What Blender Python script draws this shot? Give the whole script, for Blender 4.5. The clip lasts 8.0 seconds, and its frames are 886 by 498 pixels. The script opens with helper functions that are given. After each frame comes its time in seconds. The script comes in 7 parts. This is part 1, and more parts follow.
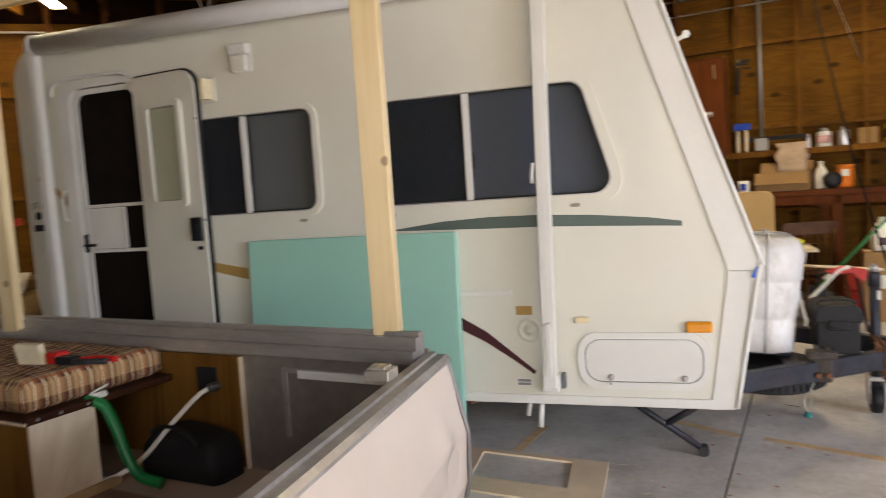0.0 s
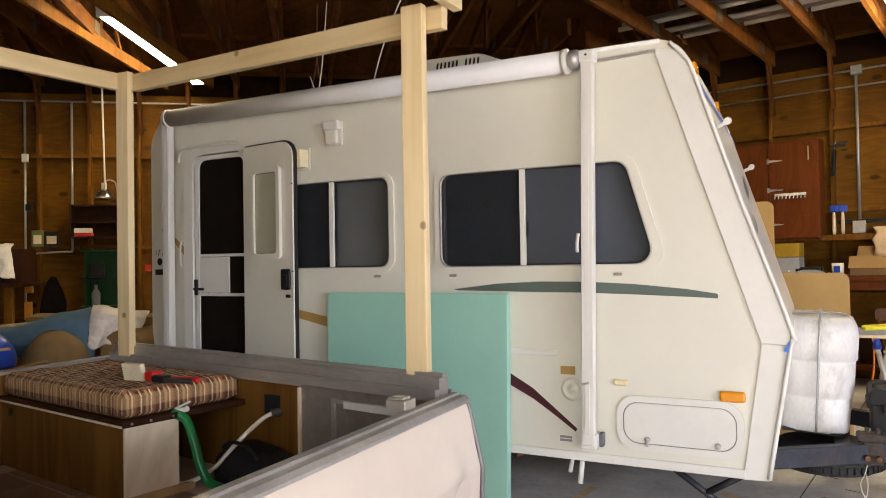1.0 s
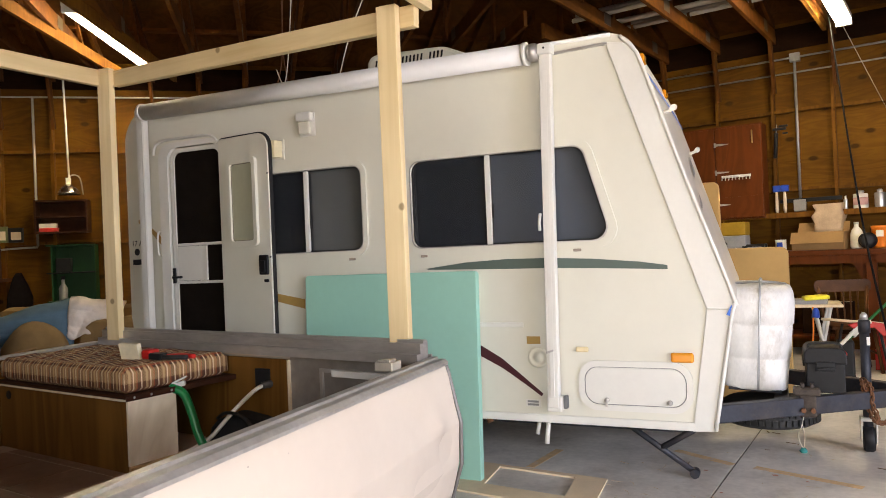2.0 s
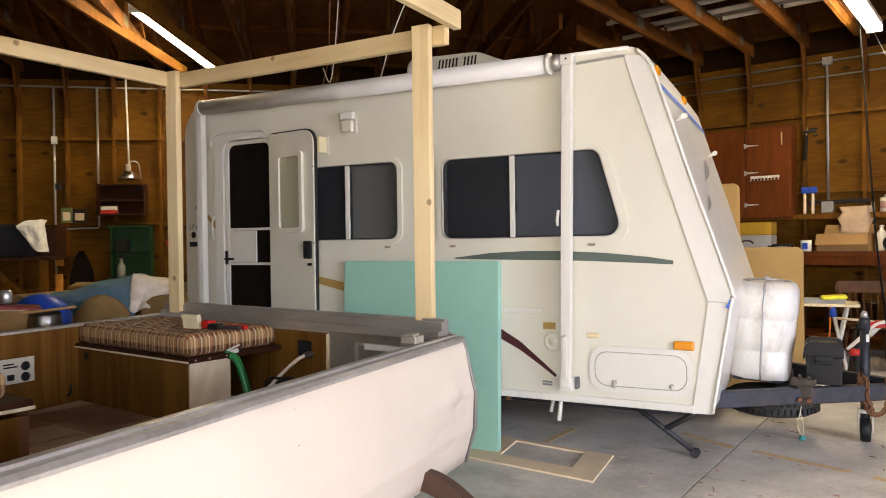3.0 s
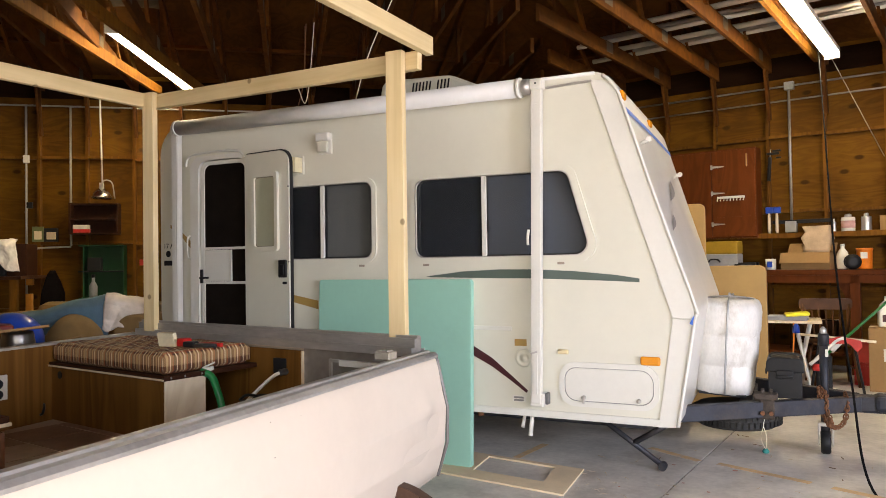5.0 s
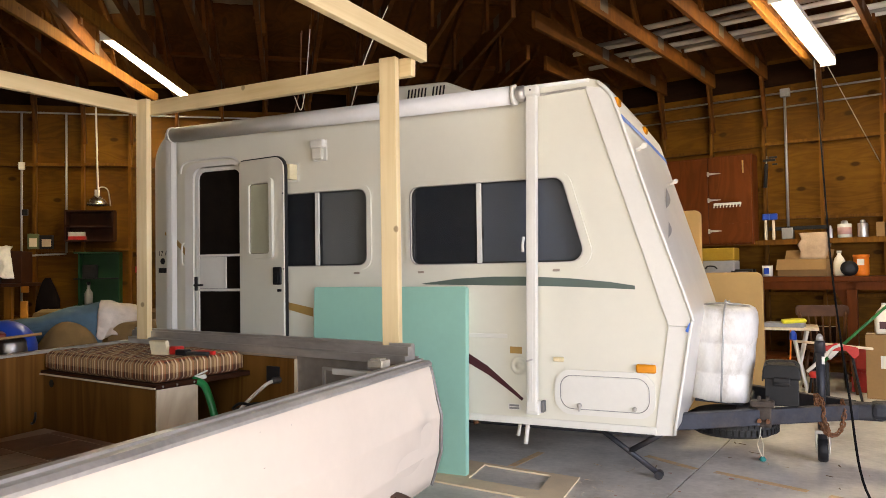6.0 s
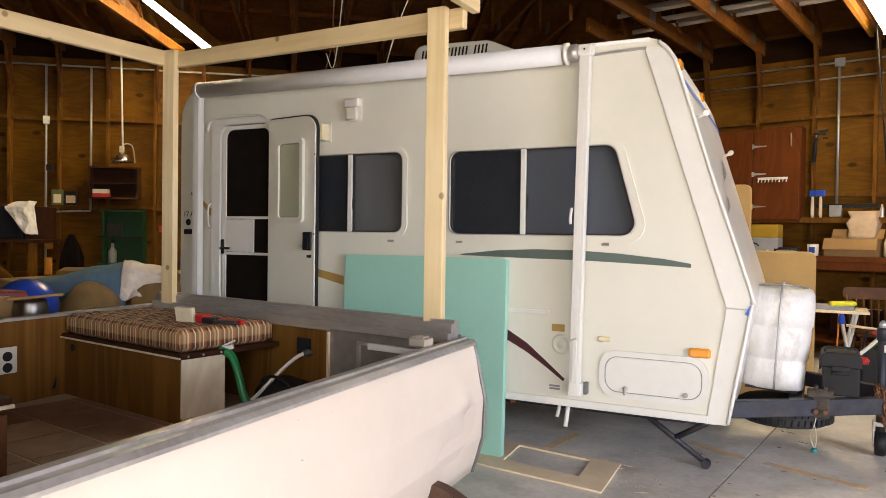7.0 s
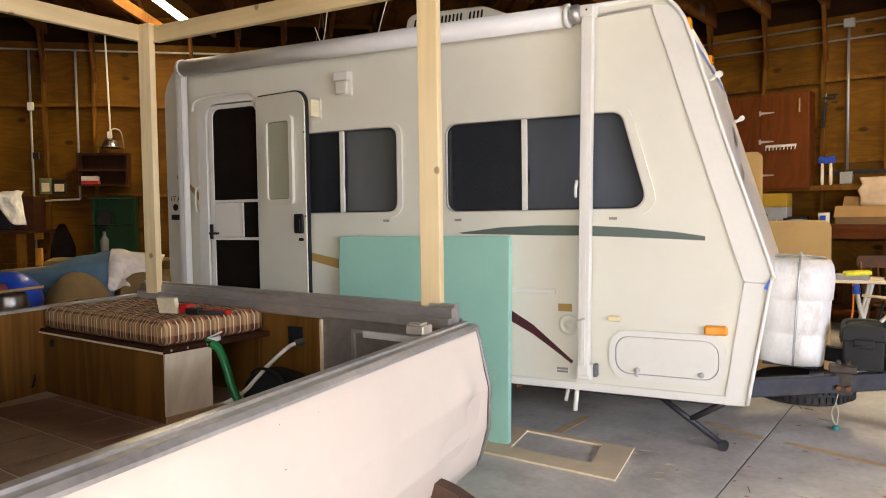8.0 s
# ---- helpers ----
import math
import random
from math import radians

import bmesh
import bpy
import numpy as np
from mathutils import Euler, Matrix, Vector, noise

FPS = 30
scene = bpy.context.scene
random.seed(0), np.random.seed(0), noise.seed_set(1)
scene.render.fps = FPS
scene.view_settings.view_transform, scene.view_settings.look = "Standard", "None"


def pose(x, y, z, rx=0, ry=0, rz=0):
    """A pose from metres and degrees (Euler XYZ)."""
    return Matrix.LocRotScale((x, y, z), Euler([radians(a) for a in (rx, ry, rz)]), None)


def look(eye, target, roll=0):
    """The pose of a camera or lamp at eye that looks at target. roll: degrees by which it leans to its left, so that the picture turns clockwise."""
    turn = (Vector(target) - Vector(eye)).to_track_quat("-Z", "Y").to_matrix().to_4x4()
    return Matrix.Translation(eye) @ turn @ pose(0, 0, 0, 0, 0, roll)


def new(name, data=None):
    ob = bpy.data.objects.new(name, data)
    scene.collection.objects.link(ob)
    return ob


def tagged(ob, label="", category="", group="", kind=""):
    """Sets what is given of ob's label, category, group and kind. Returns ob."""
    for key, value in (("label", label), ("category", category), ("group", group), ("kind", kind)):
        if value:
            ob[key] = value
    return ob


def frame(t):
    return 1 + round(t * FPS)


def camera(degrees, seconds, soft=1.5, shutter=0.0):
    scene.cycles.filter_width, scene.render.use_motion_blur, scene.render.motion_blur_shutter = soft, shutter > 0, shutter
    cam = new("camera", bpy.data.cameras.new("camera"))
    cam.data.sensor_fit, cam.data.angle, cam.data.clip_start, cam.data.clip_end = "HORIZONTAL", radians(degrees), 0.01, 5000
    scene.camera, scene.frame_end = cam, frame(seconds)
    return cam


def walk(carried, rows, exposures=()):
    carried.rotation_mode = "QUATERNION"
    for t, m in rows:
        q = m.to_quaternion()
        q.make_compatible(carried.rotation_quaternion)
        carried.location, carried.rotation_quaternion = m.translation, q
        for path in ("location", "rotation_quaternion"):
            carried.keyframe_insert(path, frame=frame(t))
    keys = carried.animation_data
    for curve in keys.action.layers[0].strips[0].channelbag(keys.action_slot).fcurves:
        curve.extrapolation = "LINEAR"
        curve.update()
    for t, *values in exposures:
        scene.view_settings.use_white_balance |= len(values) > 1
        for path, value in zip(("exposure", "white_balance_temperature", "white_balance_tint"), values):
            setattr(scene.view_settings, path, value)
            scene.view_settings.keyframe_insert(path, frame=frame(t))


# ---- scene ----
cam = camera(62.9, 8.0, soft=0.6, shutter=0.4)
PATH = [
    (0, (0.207, 0.198, 1.417), (-0.456, 2.078, 1.259), -3.8),
    (0.5, (0.487, 0.141, 1.378), (-0.46, 1.899, 1.276), -1.6),
    (1, (0.607, -0.036, 1.382), (-0.328, 1.731, 1.422), -1.0),
    (1.5, (0.598, -0.264, 1.361), (-0.246, 1.548, 1.415), -0.9),
    (1.7, (0.62, -0.263, 1.33), (-0.206, 1.558, 1.351), -2.6),
    (2.8, (0.856, -0.609, 1.331), (-0.044, 1.177, 1.318), -0.6),
    (3, (0.919, -0.651, 1.329), (-0.016, 1.117, 1.315), -0.8),
    (3.5, (0.963, -0.738, 1.318), (-0.001, 1.014, 1.294), -1.2),
    (4, (0.957, -0.734, 1.328), (0.036, 1.041, 1.281), -1.1),
    (4.5, (0.964, -0.732, 1.325), (0.08, 1.062, 1.323), -0.8),
    (6, (0.984, -0.705, 1.329), (0.116, 1.096, 1.385), -0.9),
    (6.5, (0.925, -0.633, 1.322), (0.008, 1.144, 1.334), -0.5),
    (7, (0.758, -0.518, 1.349), (-0.16, 1.258, 1.313), 0.8),
    (7.5, (0.656, -0.398, 1.353), (-0.24, 1.389, 1.308), 0.5),
    (8, (0.665, -0.303, 1.342), (-0.256, 1.47, 1.249), -0.8),
]
walk(cam, [(t, look(eye, target, roll)) for t, eye, target, roll in PATH], exposures=[(0, 1.62, 7400, 18), (0.5, 1.72, 7400, 18), (1.0, 1.8, 7400, 18), (1.6, 1.93, 7400, 18), (8, 1.93, 7400, 18)])

# ---- world and light ----
world = bpy.data.worlds.new("sky_world")
scene.world = world
world.use_nodes = True
wn = world.node_tree
sky = wn.nodes.new("ShaderNodeTexSky")
sky.sky_type, sky.sun_disc = "NISHITA", False
sky.sun_elevation, sky.sun_rotation = radians(58), radians(171)
wn.nodes["Background"].inputs[1].default_value = 0.12
wn.links.new(sky.outputs[0], wn.nodes["Background"].inputs[0])


def lamp(name, kind, m, energy, color=(1, 1, 1), **more):
    data = bpy.data.lights.new(name, kind)
    data.energy, data.color = energy, color
    for key, value in more.items():
        if key == "size":
            data.size = value
        elif key == "size_y":
            data.shape, data.size_y = "RECTANGLE", value
        elif key == "angle":
            data.angle = value
        elif key == "radius":
            data.shadow_soft_size = value
    ob = new(name, data)
    ob.matrix_world = m
    return ob


lamp("sun", "SUN", look((3.5, -10, 15.5), (2.6, -4, 5)), 5.0, (1, 0.95, 0.88), angle=radians(0.5))
# daylight that comes in at the open bay doors, east and south
lamp("bay_daylight", "AREA", look((7.3, -0.2, 1.7), (4.6, 0.5, -3.2)), 172, (0.81, 0.96, 1.3), size=3.3, size_y=2.6)
lamp("south_daylight", "AREA", look((3.2, -2.6, 1.75), (2.9, 0.0, -3.0)), 60, (1.0, 0.965, 0.84), size=6.8, size_y=2.6)

# ---- materials ----


def mat(name, color, rough=0.6, metal=0.0, var=0.15, scale=6.0, bump=0.0, bscale=60.0, second=None, stretch=(1, 1, 1), spec=0.35, rnd=0.0, coat=0.0, dirt=0.0, dirt_color=(0.12, 0.1, 0.07)):
    """Base colour with a large and a fine variation, a bump, and a shift for each piece."""
    m = bpy.data.materials.new(name)
    m.use_nodes = True
    nt = m.node_tree
    bs = nt.nodes["Principled BSDF"]
    bs.inputs["Roughness"].default_value, bs.inputs["Metallic"].default_value = rough, metal
    bs.inputs["Specular IOR Level"].default_value = spec
    bs.inputs["Coat Weight"].default_value = coat
    tc = nt.nodes.new("ShaderNodeTexCoord")
    mp = nt.nodes.new("ShaderNodeMapping")
    mp.inputs["Scale"].default_value = stretch
    nt.links.new(tc.outputs["Object"], mp.inputs[0])
    n1 = nt.nodes.new("ShaderNodeTexNoise")
    n1.inputs["Scale"].default_value, n1.inputs["Detail"].default_value = scale, 5
    nt.links.new(mp.outputs[0], n1.inputs["Vector"])
    n2 = nt.nodes.new("ShaderNodeTexNoise")
    n2.inputs["Scale"].default_value, n2.inputs["Detail"].default_value = scale * 9, 3
    nt.links.new(mp.outputs[0], n2.inputs["Vector"])
    ad = nt.nodes.new("ShaderNodeMath")
    ad.operation = "MULTIPLY_ADD"
    ad.inputs[1].default_value = 0.4
    nt.links.new(n2.outputs[0], ad.inputs[0])
    nt.links.new(n1.outputs[0], ad.inputs[2])
    rp = nt.nodes.new("ShaderNodeValToRGB")
    rp.color_ramp.elements[0].position, rp.color_ramp.elements[1].position = 0.45, 0.95
    lo = second or tuple(c * (1 - var) for c in color)
    hi = color if second else tuple(min(1, c * (1 + var)) for c in color)
    rp.color_ramp.elements[0].color, rp.color_ramp.elements[1].color = (*lo, 1), (*hi, 1)
    nt.links.new(ad.outputs[0], rp.inputs[0])
    out = rp.outputs[0]
    if rnd:
        oi = nt.nodes.new("ShaderNodeObjectInfo")
        hs = nt.nodes.new("ShaderNodeHueSaturation")
        mr = nt.nodes.new("ShaderNodeMapRange")
        mr.inputs[3].default_value, mr.inputs[4].default_value = 1 - rnd, 1 + rnd
        nt.links.new(oi.outputs["Random"], mr.inputs[0])
        nt.links.new(mr.outputs[0], hs.inputs["Value"])
        nt.links.new(out, hs.inputs["Color"])
        out = hs.outputs[0]
    if dirt:
        nd = nt.nodes.new("ShaderNodeTexNoise")
        nd.inputs["Scale"].default_value, nd.inputs["Detail"].default_value, nd.inputs["Roughness"].default_value = scale * 0.7, 8, 0.7
        nt.links.new(mp.outputs[0], nd.inputs["Vector"])
        r2 = nt.nodes.new("ShaderNodeValToRGB")
        r2.color_ramp.elements[0].position, r2.color_ramp.elements[1].position = 0.52, 0.75
        r2.color_ramp.elements[0].color, r2.color_ramp.elements[1].color = (0, 0, 0, 1), (dirt, dirt, dirt, 1)
        nt.links.new(nd.outputs[0], r2.inputs[0])
        mx = nt.nodes.new("ShaderNodeMix")
        mx.data_type = "RGBA"
        nt.links.new(r2.outputs[0], mx.inputs[0])
        nt.links.new(out, mx.inputs[6])
        mx.inputs[7].default_value = (*dirt_color, 1)
        out = mx.outputs[2]
    nt.links.new(out, bs.inputs["Base Color"])
    if bump:
        nb = nt.nodes.new("ShaderNodeTexNoise")
        nb.inputs["Scale"].default_value, nb.inputs["Detail"].default_value = bscale, 4
        nt.links.new(mp.outputs[0], nb.inputs["Vector"])
        bp = nt.nodes.new("ShaderNodeBump")
        bp.inputs["Strength"].default_value, bp.inputs["Distance"].default_value = bump, 0.004
        nt.links.new(nb.outputs[0], bp.inputs["Height"])
        nt.links.new(bp.outputs[0], bs.inputs["Normal"])
    return m


def glow(name, color, strength):
    m = bpy.data.materials.new(name)
    m.use_nodes = True
    bs = m.node_tree.nodes["Principled BSDF"]
    bs.inputs["Base Color"].default_value = (*color, 1)
    bs.inputs["Emission Color"].default_value, bs.inputs["Emission Strength"].default_value = (*color, 1), strength
    return m


def glass(name, color, rough=0.02):
    m = bpy.data.materials.new(name)
    m.use_nodes = True
    bs = m.node_tree.nodes["Principled BSDF"]
    bs.inputs["Base Color"].default_value = (*color, 1)
    bs.inputs["Roughness"].default_value, bs.inputs["Transmission Weight"].default_value, bs.inputs["IOR"].default_value = rough, 1.0, 1.3
    return m


def wood(name, dark, light, rings=14.0, stretch=(1, 1, 0.12), rough=0.6, knots=0.5, rnd=0.12, bump=0.15, contrast=5.0, knot_scale=(4.0, 4.0), knot_size=(0.045, 0.075)):
    """Grain from a warped band wave along the long axis, with knots and a stain at large scale."""
    m = bpy.data.materials.new(name)
    m.use_nodes = True
    nt = m.node_tree
    bs = nt.nodes["Principled BSDF"]
    bs.inputs["Roughness"].default_value = rough
    bs.inputs["Specular IOR Level"].default_value = 0.12
    tc = nt.nodes.new("ShaderNodeTexCoord")
    mp = nt.nodes.new("ShaderNodeMapping")
    mp.inputs["Scale"].default_value = stretch
    nt.links.new(tc.outputs["Object"], mp.inputs[0])
    oi = nt.nodes.new("ShaderNodeObjectInfo")
    va = nt.nodes.new("ShaderNodeVectorMath")
    va.operation = "MULTIPLY_ADD"
    va.inputs[1].default_value = (7, 5, 3)
    nt.links.new(oi.outputs["Random"], va.inputs[0])
    nt.links.new(mp.outputs[0], va.inputs[2])
    n1 = nt.nodes.new("ShaderNodeTexNoise")
    n1.inputs["Scale"].default_value, n1.inputs["Detail"].default_value, n1.inputs["Distortion"].default_value = rings * 0.35, 4, 1.2
    nt.links.new(va.outputs[0], n1.inputs["Vector"])
    sn = nt.nodes.new("ShaderNodeMath")
    sn.operation = "PINGPONG"
    sn.inputs[1].default_value = 0.09
    nt.links.new(n1.outputs[0], sn.inputs[0])
    n2 = nt.nodes.new("ShaderNodeTexNoise")
    n2.inputs["Scale"].default_value, n2.inputs["Detail"].default_value = 1.4, 3
    nt.links.new(tc.outputs["Object"], n2.inputs["Vector"])
    mm = nt.nodes.new("ShaderNodeMath")
    mm.operation = "MULTIPLY_ADD"
    mm.inputs[1].default_value = contrast
    nt.links.new(sn.outputs[0], mm.inputs[0])
    nt.links.new(n2.outputs[0], mm.inputs[2])
    rp = nt.nodes.new("ShaderNodeValToRGB")
    rp.color_ramp.elements[0].position, rp.color_ramp.elements[1].position = 0.36 + 0.02 * (contrast - 3), 0.66 + 0.08 * contrast
    rp.color_ramp.elements[0].color, rp.color_ramp.elements[1].color = (*dark, 1), (*light, 1)
    nt.links.new(mm.outputs[0], rp.inputs[0])
    out = rp.outputs[0]
    if knots:
        sx = nt.nodes.new("ShaderNodeSeparateXYZ")
        nt.links.new(tc.outputs["Object"], sx.inputs[0])
        acr = nt.nodes.new("ShaderNodeMath")
        nt.links.new(sx.outputs[0], acr.inputs[0])
        nt.links.new(sx.outputs[1], acr.inputs[1])
        flat = nt.nodes.new("ShaderNodeCombineXYZ")
        nt.links.new(acr.outputs[0], flat.inputs[0])
        nt.links.new(sx.outputs[2], flat.inputs[1])
        kv = nt.nodes.new("ShaderNodeVectorMath")
        kv.operation = "MULTIPLY"
        kv.inputs[1].default_value = (*knot_scale, 1)
        nt.links.new(flat.outputs[0], kv.inputs[0])
        ko = nt.nodes.new("ShaderNodeVectorMath")
        ko.operation = "MULTIPLY_ADD"
        ko.inputs[1].default_value = (17, 29, 0)
        nt.links.new(oi.outputs["Random"], ko.inputs[0])
        nt.links.new(kv.outputs[0], ko.inputs[2])
        vo = nt.nodes.new("ShaderNodeTexVoronoi")
        vo.voronoi_dimensions = "2D"
        vo.inputs["Scale"].default_value = 1.0
        nt.links.new(ko.outputs[0], vo.inputs["Vector"])
        kr = nt.nodes.new("ShaderNodeValToRGB")
        kr.color_ramp.elements[0].position, kr.color_ramp.elements[1].position = knot_size
        kr.color_ramp.elements[0].color, kr.color_ramp.elements[1].color = (knots, knots, knots, 1), (0, 0, 0, 1)
        some = nt.nodes.new("ShaderNodeMath")
        some.operation = "LESS_THAN"
        some.inputs[1].default_value = 0.42
        nt.links.new(vo.outputs["Color"], some.inputs[0])
        thin = nt.nodes.new("ShaderNodeMath")
        thin.operation = "MULTIPLY"
        nt.links.new(kr.outputs[0], thin.inputs[0])
        nt.links.new(some.outputs[0], thin.inputs[1])
        nt.links.new(vo.outputs["Distance"], kr.inputs[0])
        mx = nt.nodes.new("ShaderNodeMix")
        mx.data_type = "RGBA"
        nt.links.new(thin.outputs[0], mx.inputs[0])
        nt.links.new(out, mx.inputs[6])
        mx.inputs[7].default_value = (dark[0] * 0.35, dark[1] * 0.3, dark[2] * 0.3, 1)
        out = mx.outputs[2]
    hs = nt.nodes.new("ShaderNodeHueSaturation")
    mr = nt.nodes.new("ShaderNodeMapRange")
    mr.inputs[3].default_value, mr.inputs[4].default_value = 1 - rnd, 1 + rnd
    nt.links.new(oi.outputs["Random"], mr.inputs[0])
    nt.links.new(mr.outputs[0], hs.inputs["Value"])
    nt.links.new(out, hs.inputs["Color"])
    nt.links.new(hs.outputs[0], bs.inputs["Base Color"])
    bp = nt.nodes.new("ShaderNodeBump")
    bp.inputs["Strength"].default_value, bp.inputs["Distance"].default_value = bump, 0.003
    nt.links.new(sn.outputs[0], bp.inputs["Height"])
    nt.links.new(bp.outputs[0], bs.inputs["Normal"])
    return m


def plaid(name):
    """Woven plaid of brown, cream and rust bands crossing in x and y."""
    m = bpy.data.materials.new(name)
    m.use_nodes = True
    nt = m.node_tree
    bs = nt.nodes["Principled BSDF"]
    bs.inputs["Roughness"].default_value = 0.9
    tc = nt.nodes.new("ShaderNodeTexCoord")
    sp = nt.nodes.new("ShaderNodeSeparateXYZ")
    nt.links.new(tc.outputs["Object"], sp.inputs[0])
    nsp = nt.nodes.new("ShaderNodeSeparateXYZ")
    nt.links.new(tc.outputs["Normal"], nsp.inputs[0])

    def faces(axis, level, one, two):
        """One coordinate, or another where the face looks along the given axis."""
        ab = nt.nodes.new("ShaderNodeMath")
        ab.operation = "ABSOLUTE"
        nt.links.new(nsp.outputs[axis], ab.inputs[0])
        st = nt.nodes.new("ShaderNodeMath")
        st.operation = "GREATER_THAN"
        st.inputs[1].default_value = level
        nt.links.new(ab.outputs[0], st.inputs[0])
        mf = nt.nodes.new("ShaderNodeMix")
        nt.links.new(st.outputs[0], mf.inputs[0])
        nt.links.new(one, mf.inputs[2])
        nt.links.new(two, mf.inputs[3])
        return mf.outputs[0]

    across = faces(0, 0.6, sp.outputs[0], sp.outputs[1])
    low = nt.nodes.new("ShaderNodeMath")
    low.operation = "MULTIPLY"
    low.inputs[1].default_value = 0.12
    nt.links.new(sp.outputs[2], low.inputs[0])
    along = faces(2, 0.6, low.outputs[0], sp.outputs[1])
    stops = ((0.0, (0.12, 0.045, 0.016)), (0.2, (0.5, 0.31, 0.14)), (0.34, (0.17, 0.068, 0.025)), (0.46, (0.9, 0.72, 0.46)), (0.53, (0.3, 0.155, 0.055)),
             (0.66, (0.36, 0.07, 0.02)), (0.73, (0.08, 0.032, 0.015)), (0.93, (0.9, 0.72, 0.46)))
    sides = []
    for src, period in ((across, 0.083), (along, 0.083)):
        md = nt.nodes.new("ShaderNodeMath")
        md.operation = "WRAP"
        md.inputs[1].default_value, md.inputs[2].default_value = period, 0.0
        nt.links.new(src, md.inputs[0])
        dv = nt.nodes.new("ShaderNodeMath")
        dv.operation = "DIVIDE"
        dv.inputs[1].default_value = period
        nt.links.new(md.outputs[0], dv.inputs[0])
        rp = nt.nodes.new("ShaderNodeValToRGB")
        rp.color_ramp.interpolation = "CONSTANT"
        rp.color_ramp.elements[0].position, rp.color_ramp.elements[0].color = 0.0, (*stops[0][1], 1)
        rp.color_ramp.elements[1].position, rp.color_ramp.elements[1].color = stops[1][0], (*stops[1][1], 1)
        for pos, col in stops[2:]:
            e = rp.color_ramp.elements.new(pos)
            e.color = (*col, 1)
        nt.links.new(dv.outputs[0], rp.inputs[0])
        sides.append(rp.outputs[0])
    mx = nt.nodes.new("ShaderNodeMix")
    mx.data_type = "RGBA"
    wv = nt.nodes.new("ShaderNodeTexChecker")
    wv.inputs["Scale"].default_value = 170
    nt.links.new(tc.outputs["Object"], wv.inputs[0])
    mr = nt.nodes.new("ShaderNodeMapRange")
    mr.inputs[3].default_value, mr.inputs[4].default_value = 0.18, 0.62
    nt.links.new(wv.outputs["Fac"], mr.inputs[0])
    nt.links.new(mr.outputs[0], mx.inputs[0])
    nt.links.new(sides[0], mx.inputs[6])
    nt.links.new(sides[1], mx.inputs[7])
    nt.links.new(mx.outputs[2], bs.inputs["Base Color"])
    nz = nt.nodes.new("ShaderNodeTexNoise")
    nz.inputs["Scale"].default_value = 180
    nt.links.new(tc.outputs["Object"], nz.inputs["Vector"])
    bp = nt.nodes.new("ShaderNodeBump")
    bp.inputs["Strength"].default_value, bp.inputs["Distance"].default_value = 0.4, 0.003
    nt.links.new(nz.outputs[0], bp.inputs["Height"])
    nt.links.new(bp.outputs[0], bs.inputs["Normal"])
    return m


M_PLY = wood("wall_plywood", (0.073, 0.0265, 0.002), (0.157, 0.067, 0.0056), 9, (0.35, 1, 1.6), 0.7, 0.8, 0.14, contrast=2.4, knot_scale=(2.0, 3.6), knot_size=(0.07, 0.13))
M_STUD = wood("stud_wood", (0.085, 0.03, 0.0035), (0.175, 0.073, 0.009), 16, (1, 1, 0.1), 0.7, 0.5, 0.2, contrast=3)
M_TRUSS = wood("truss_wood", (0.052, 0.016, 0.0022), (0.125, 0.043, 0.006), 16, (0.3, 0.3, 0.3), 0.7, 0.3, 0.22, contrast=3)
M_PINE = wood("new_pine", (0.585, 0.435, 0.225), (0.775, 0.63, 0.375), 16, (1, 1, 0.06), 0.55, 0.75, 0.04, 0.05, contrast=2.2)
M_DECK = wood("roof_plywood", (0.05, 0.018, 0.0033), (0.115, 0.046, 0.01), 7, (1, 1, 1), 0.85, 0.6, 0.1, contrast=2.4, knot_scale=(1.6, 1.6))
M_CONC = mat("concrete", (0.64, 0.605, 0.55), 0.45, 0, 0.26, 2.6, 0.5, 40, dirt=0.85, dirt_color=(0.36, 0.3, 0.24))
M_CREAM = mat("cream_fibreglass", (0.69, 0.674, 0.572), 0.32, 0, 0.03, 2.0, 0.03, 8, coat=0.2)
M_WHITE = mat("white_plastic", (0.705, 0.692, 0.63), 0.35, 0, 0.04, 4.0)
M_TUBCREAM = mat("cream_painted_aluminium", (0.69, 0.6, 0.5), 0.25, 0, 0.03, 3.0, 0.05, 5, coat=0.3)
M_ALU = mat("aluminium", (0.5, 0.48, 0.45), 0.34, 0.6, 0.25, 5.0, 0.06, 60, stretch=(0.3, 1, 1))
M_STEEL = mat("galvanised_sheet", (0.34, 0.31, 0.28), 0.4, 0.6, 0.3, 2.5, 0.05)
M_GASKET = mat("black_rubber", (0.015, 0.015, 0.015), 0.6, 0, 0.2)
M_TINT = mat("tinted_glass", (0.02, 0.022, 0.026), 0.06, 0, 0.1, spec=0.6)
M_SMOKE = mat("smoky_glass", (0.03, 0.034, 0.04), 0.06, 0, 0.05, 2.0)
M_SMOKE.node_tree.nodes["Principled BSDF"].inputs["Alpha"].default_value = 0.5
M_BLIND = mat("grey_blind", (0.48, 0.54, 0.63), 0.5, 0, 0.05, 4)
M_BLIND_PALE = mat("pale_blind", (0.72, 0.72, 0.66), 0.5, 0, 0.05, 4)
M_SCREEN = mat("dark_screen", (0.01, 0.007, 0.005), 0.85, 0, 0.3, spec=0.08)
M_MINT = mat("mint_foam_board", (0.3, 0.58, 0.47), 0.6, 0, 0.04, 3.0, 0.05)
M_GREEN = mat("green_decal", (0.10, 0.135, 0.115), 0.4, 0, 0.06)
M_MAROON = mat("maroon_decal", (0.07, 0.018, 0.022), 0.4, 0, 0.06)
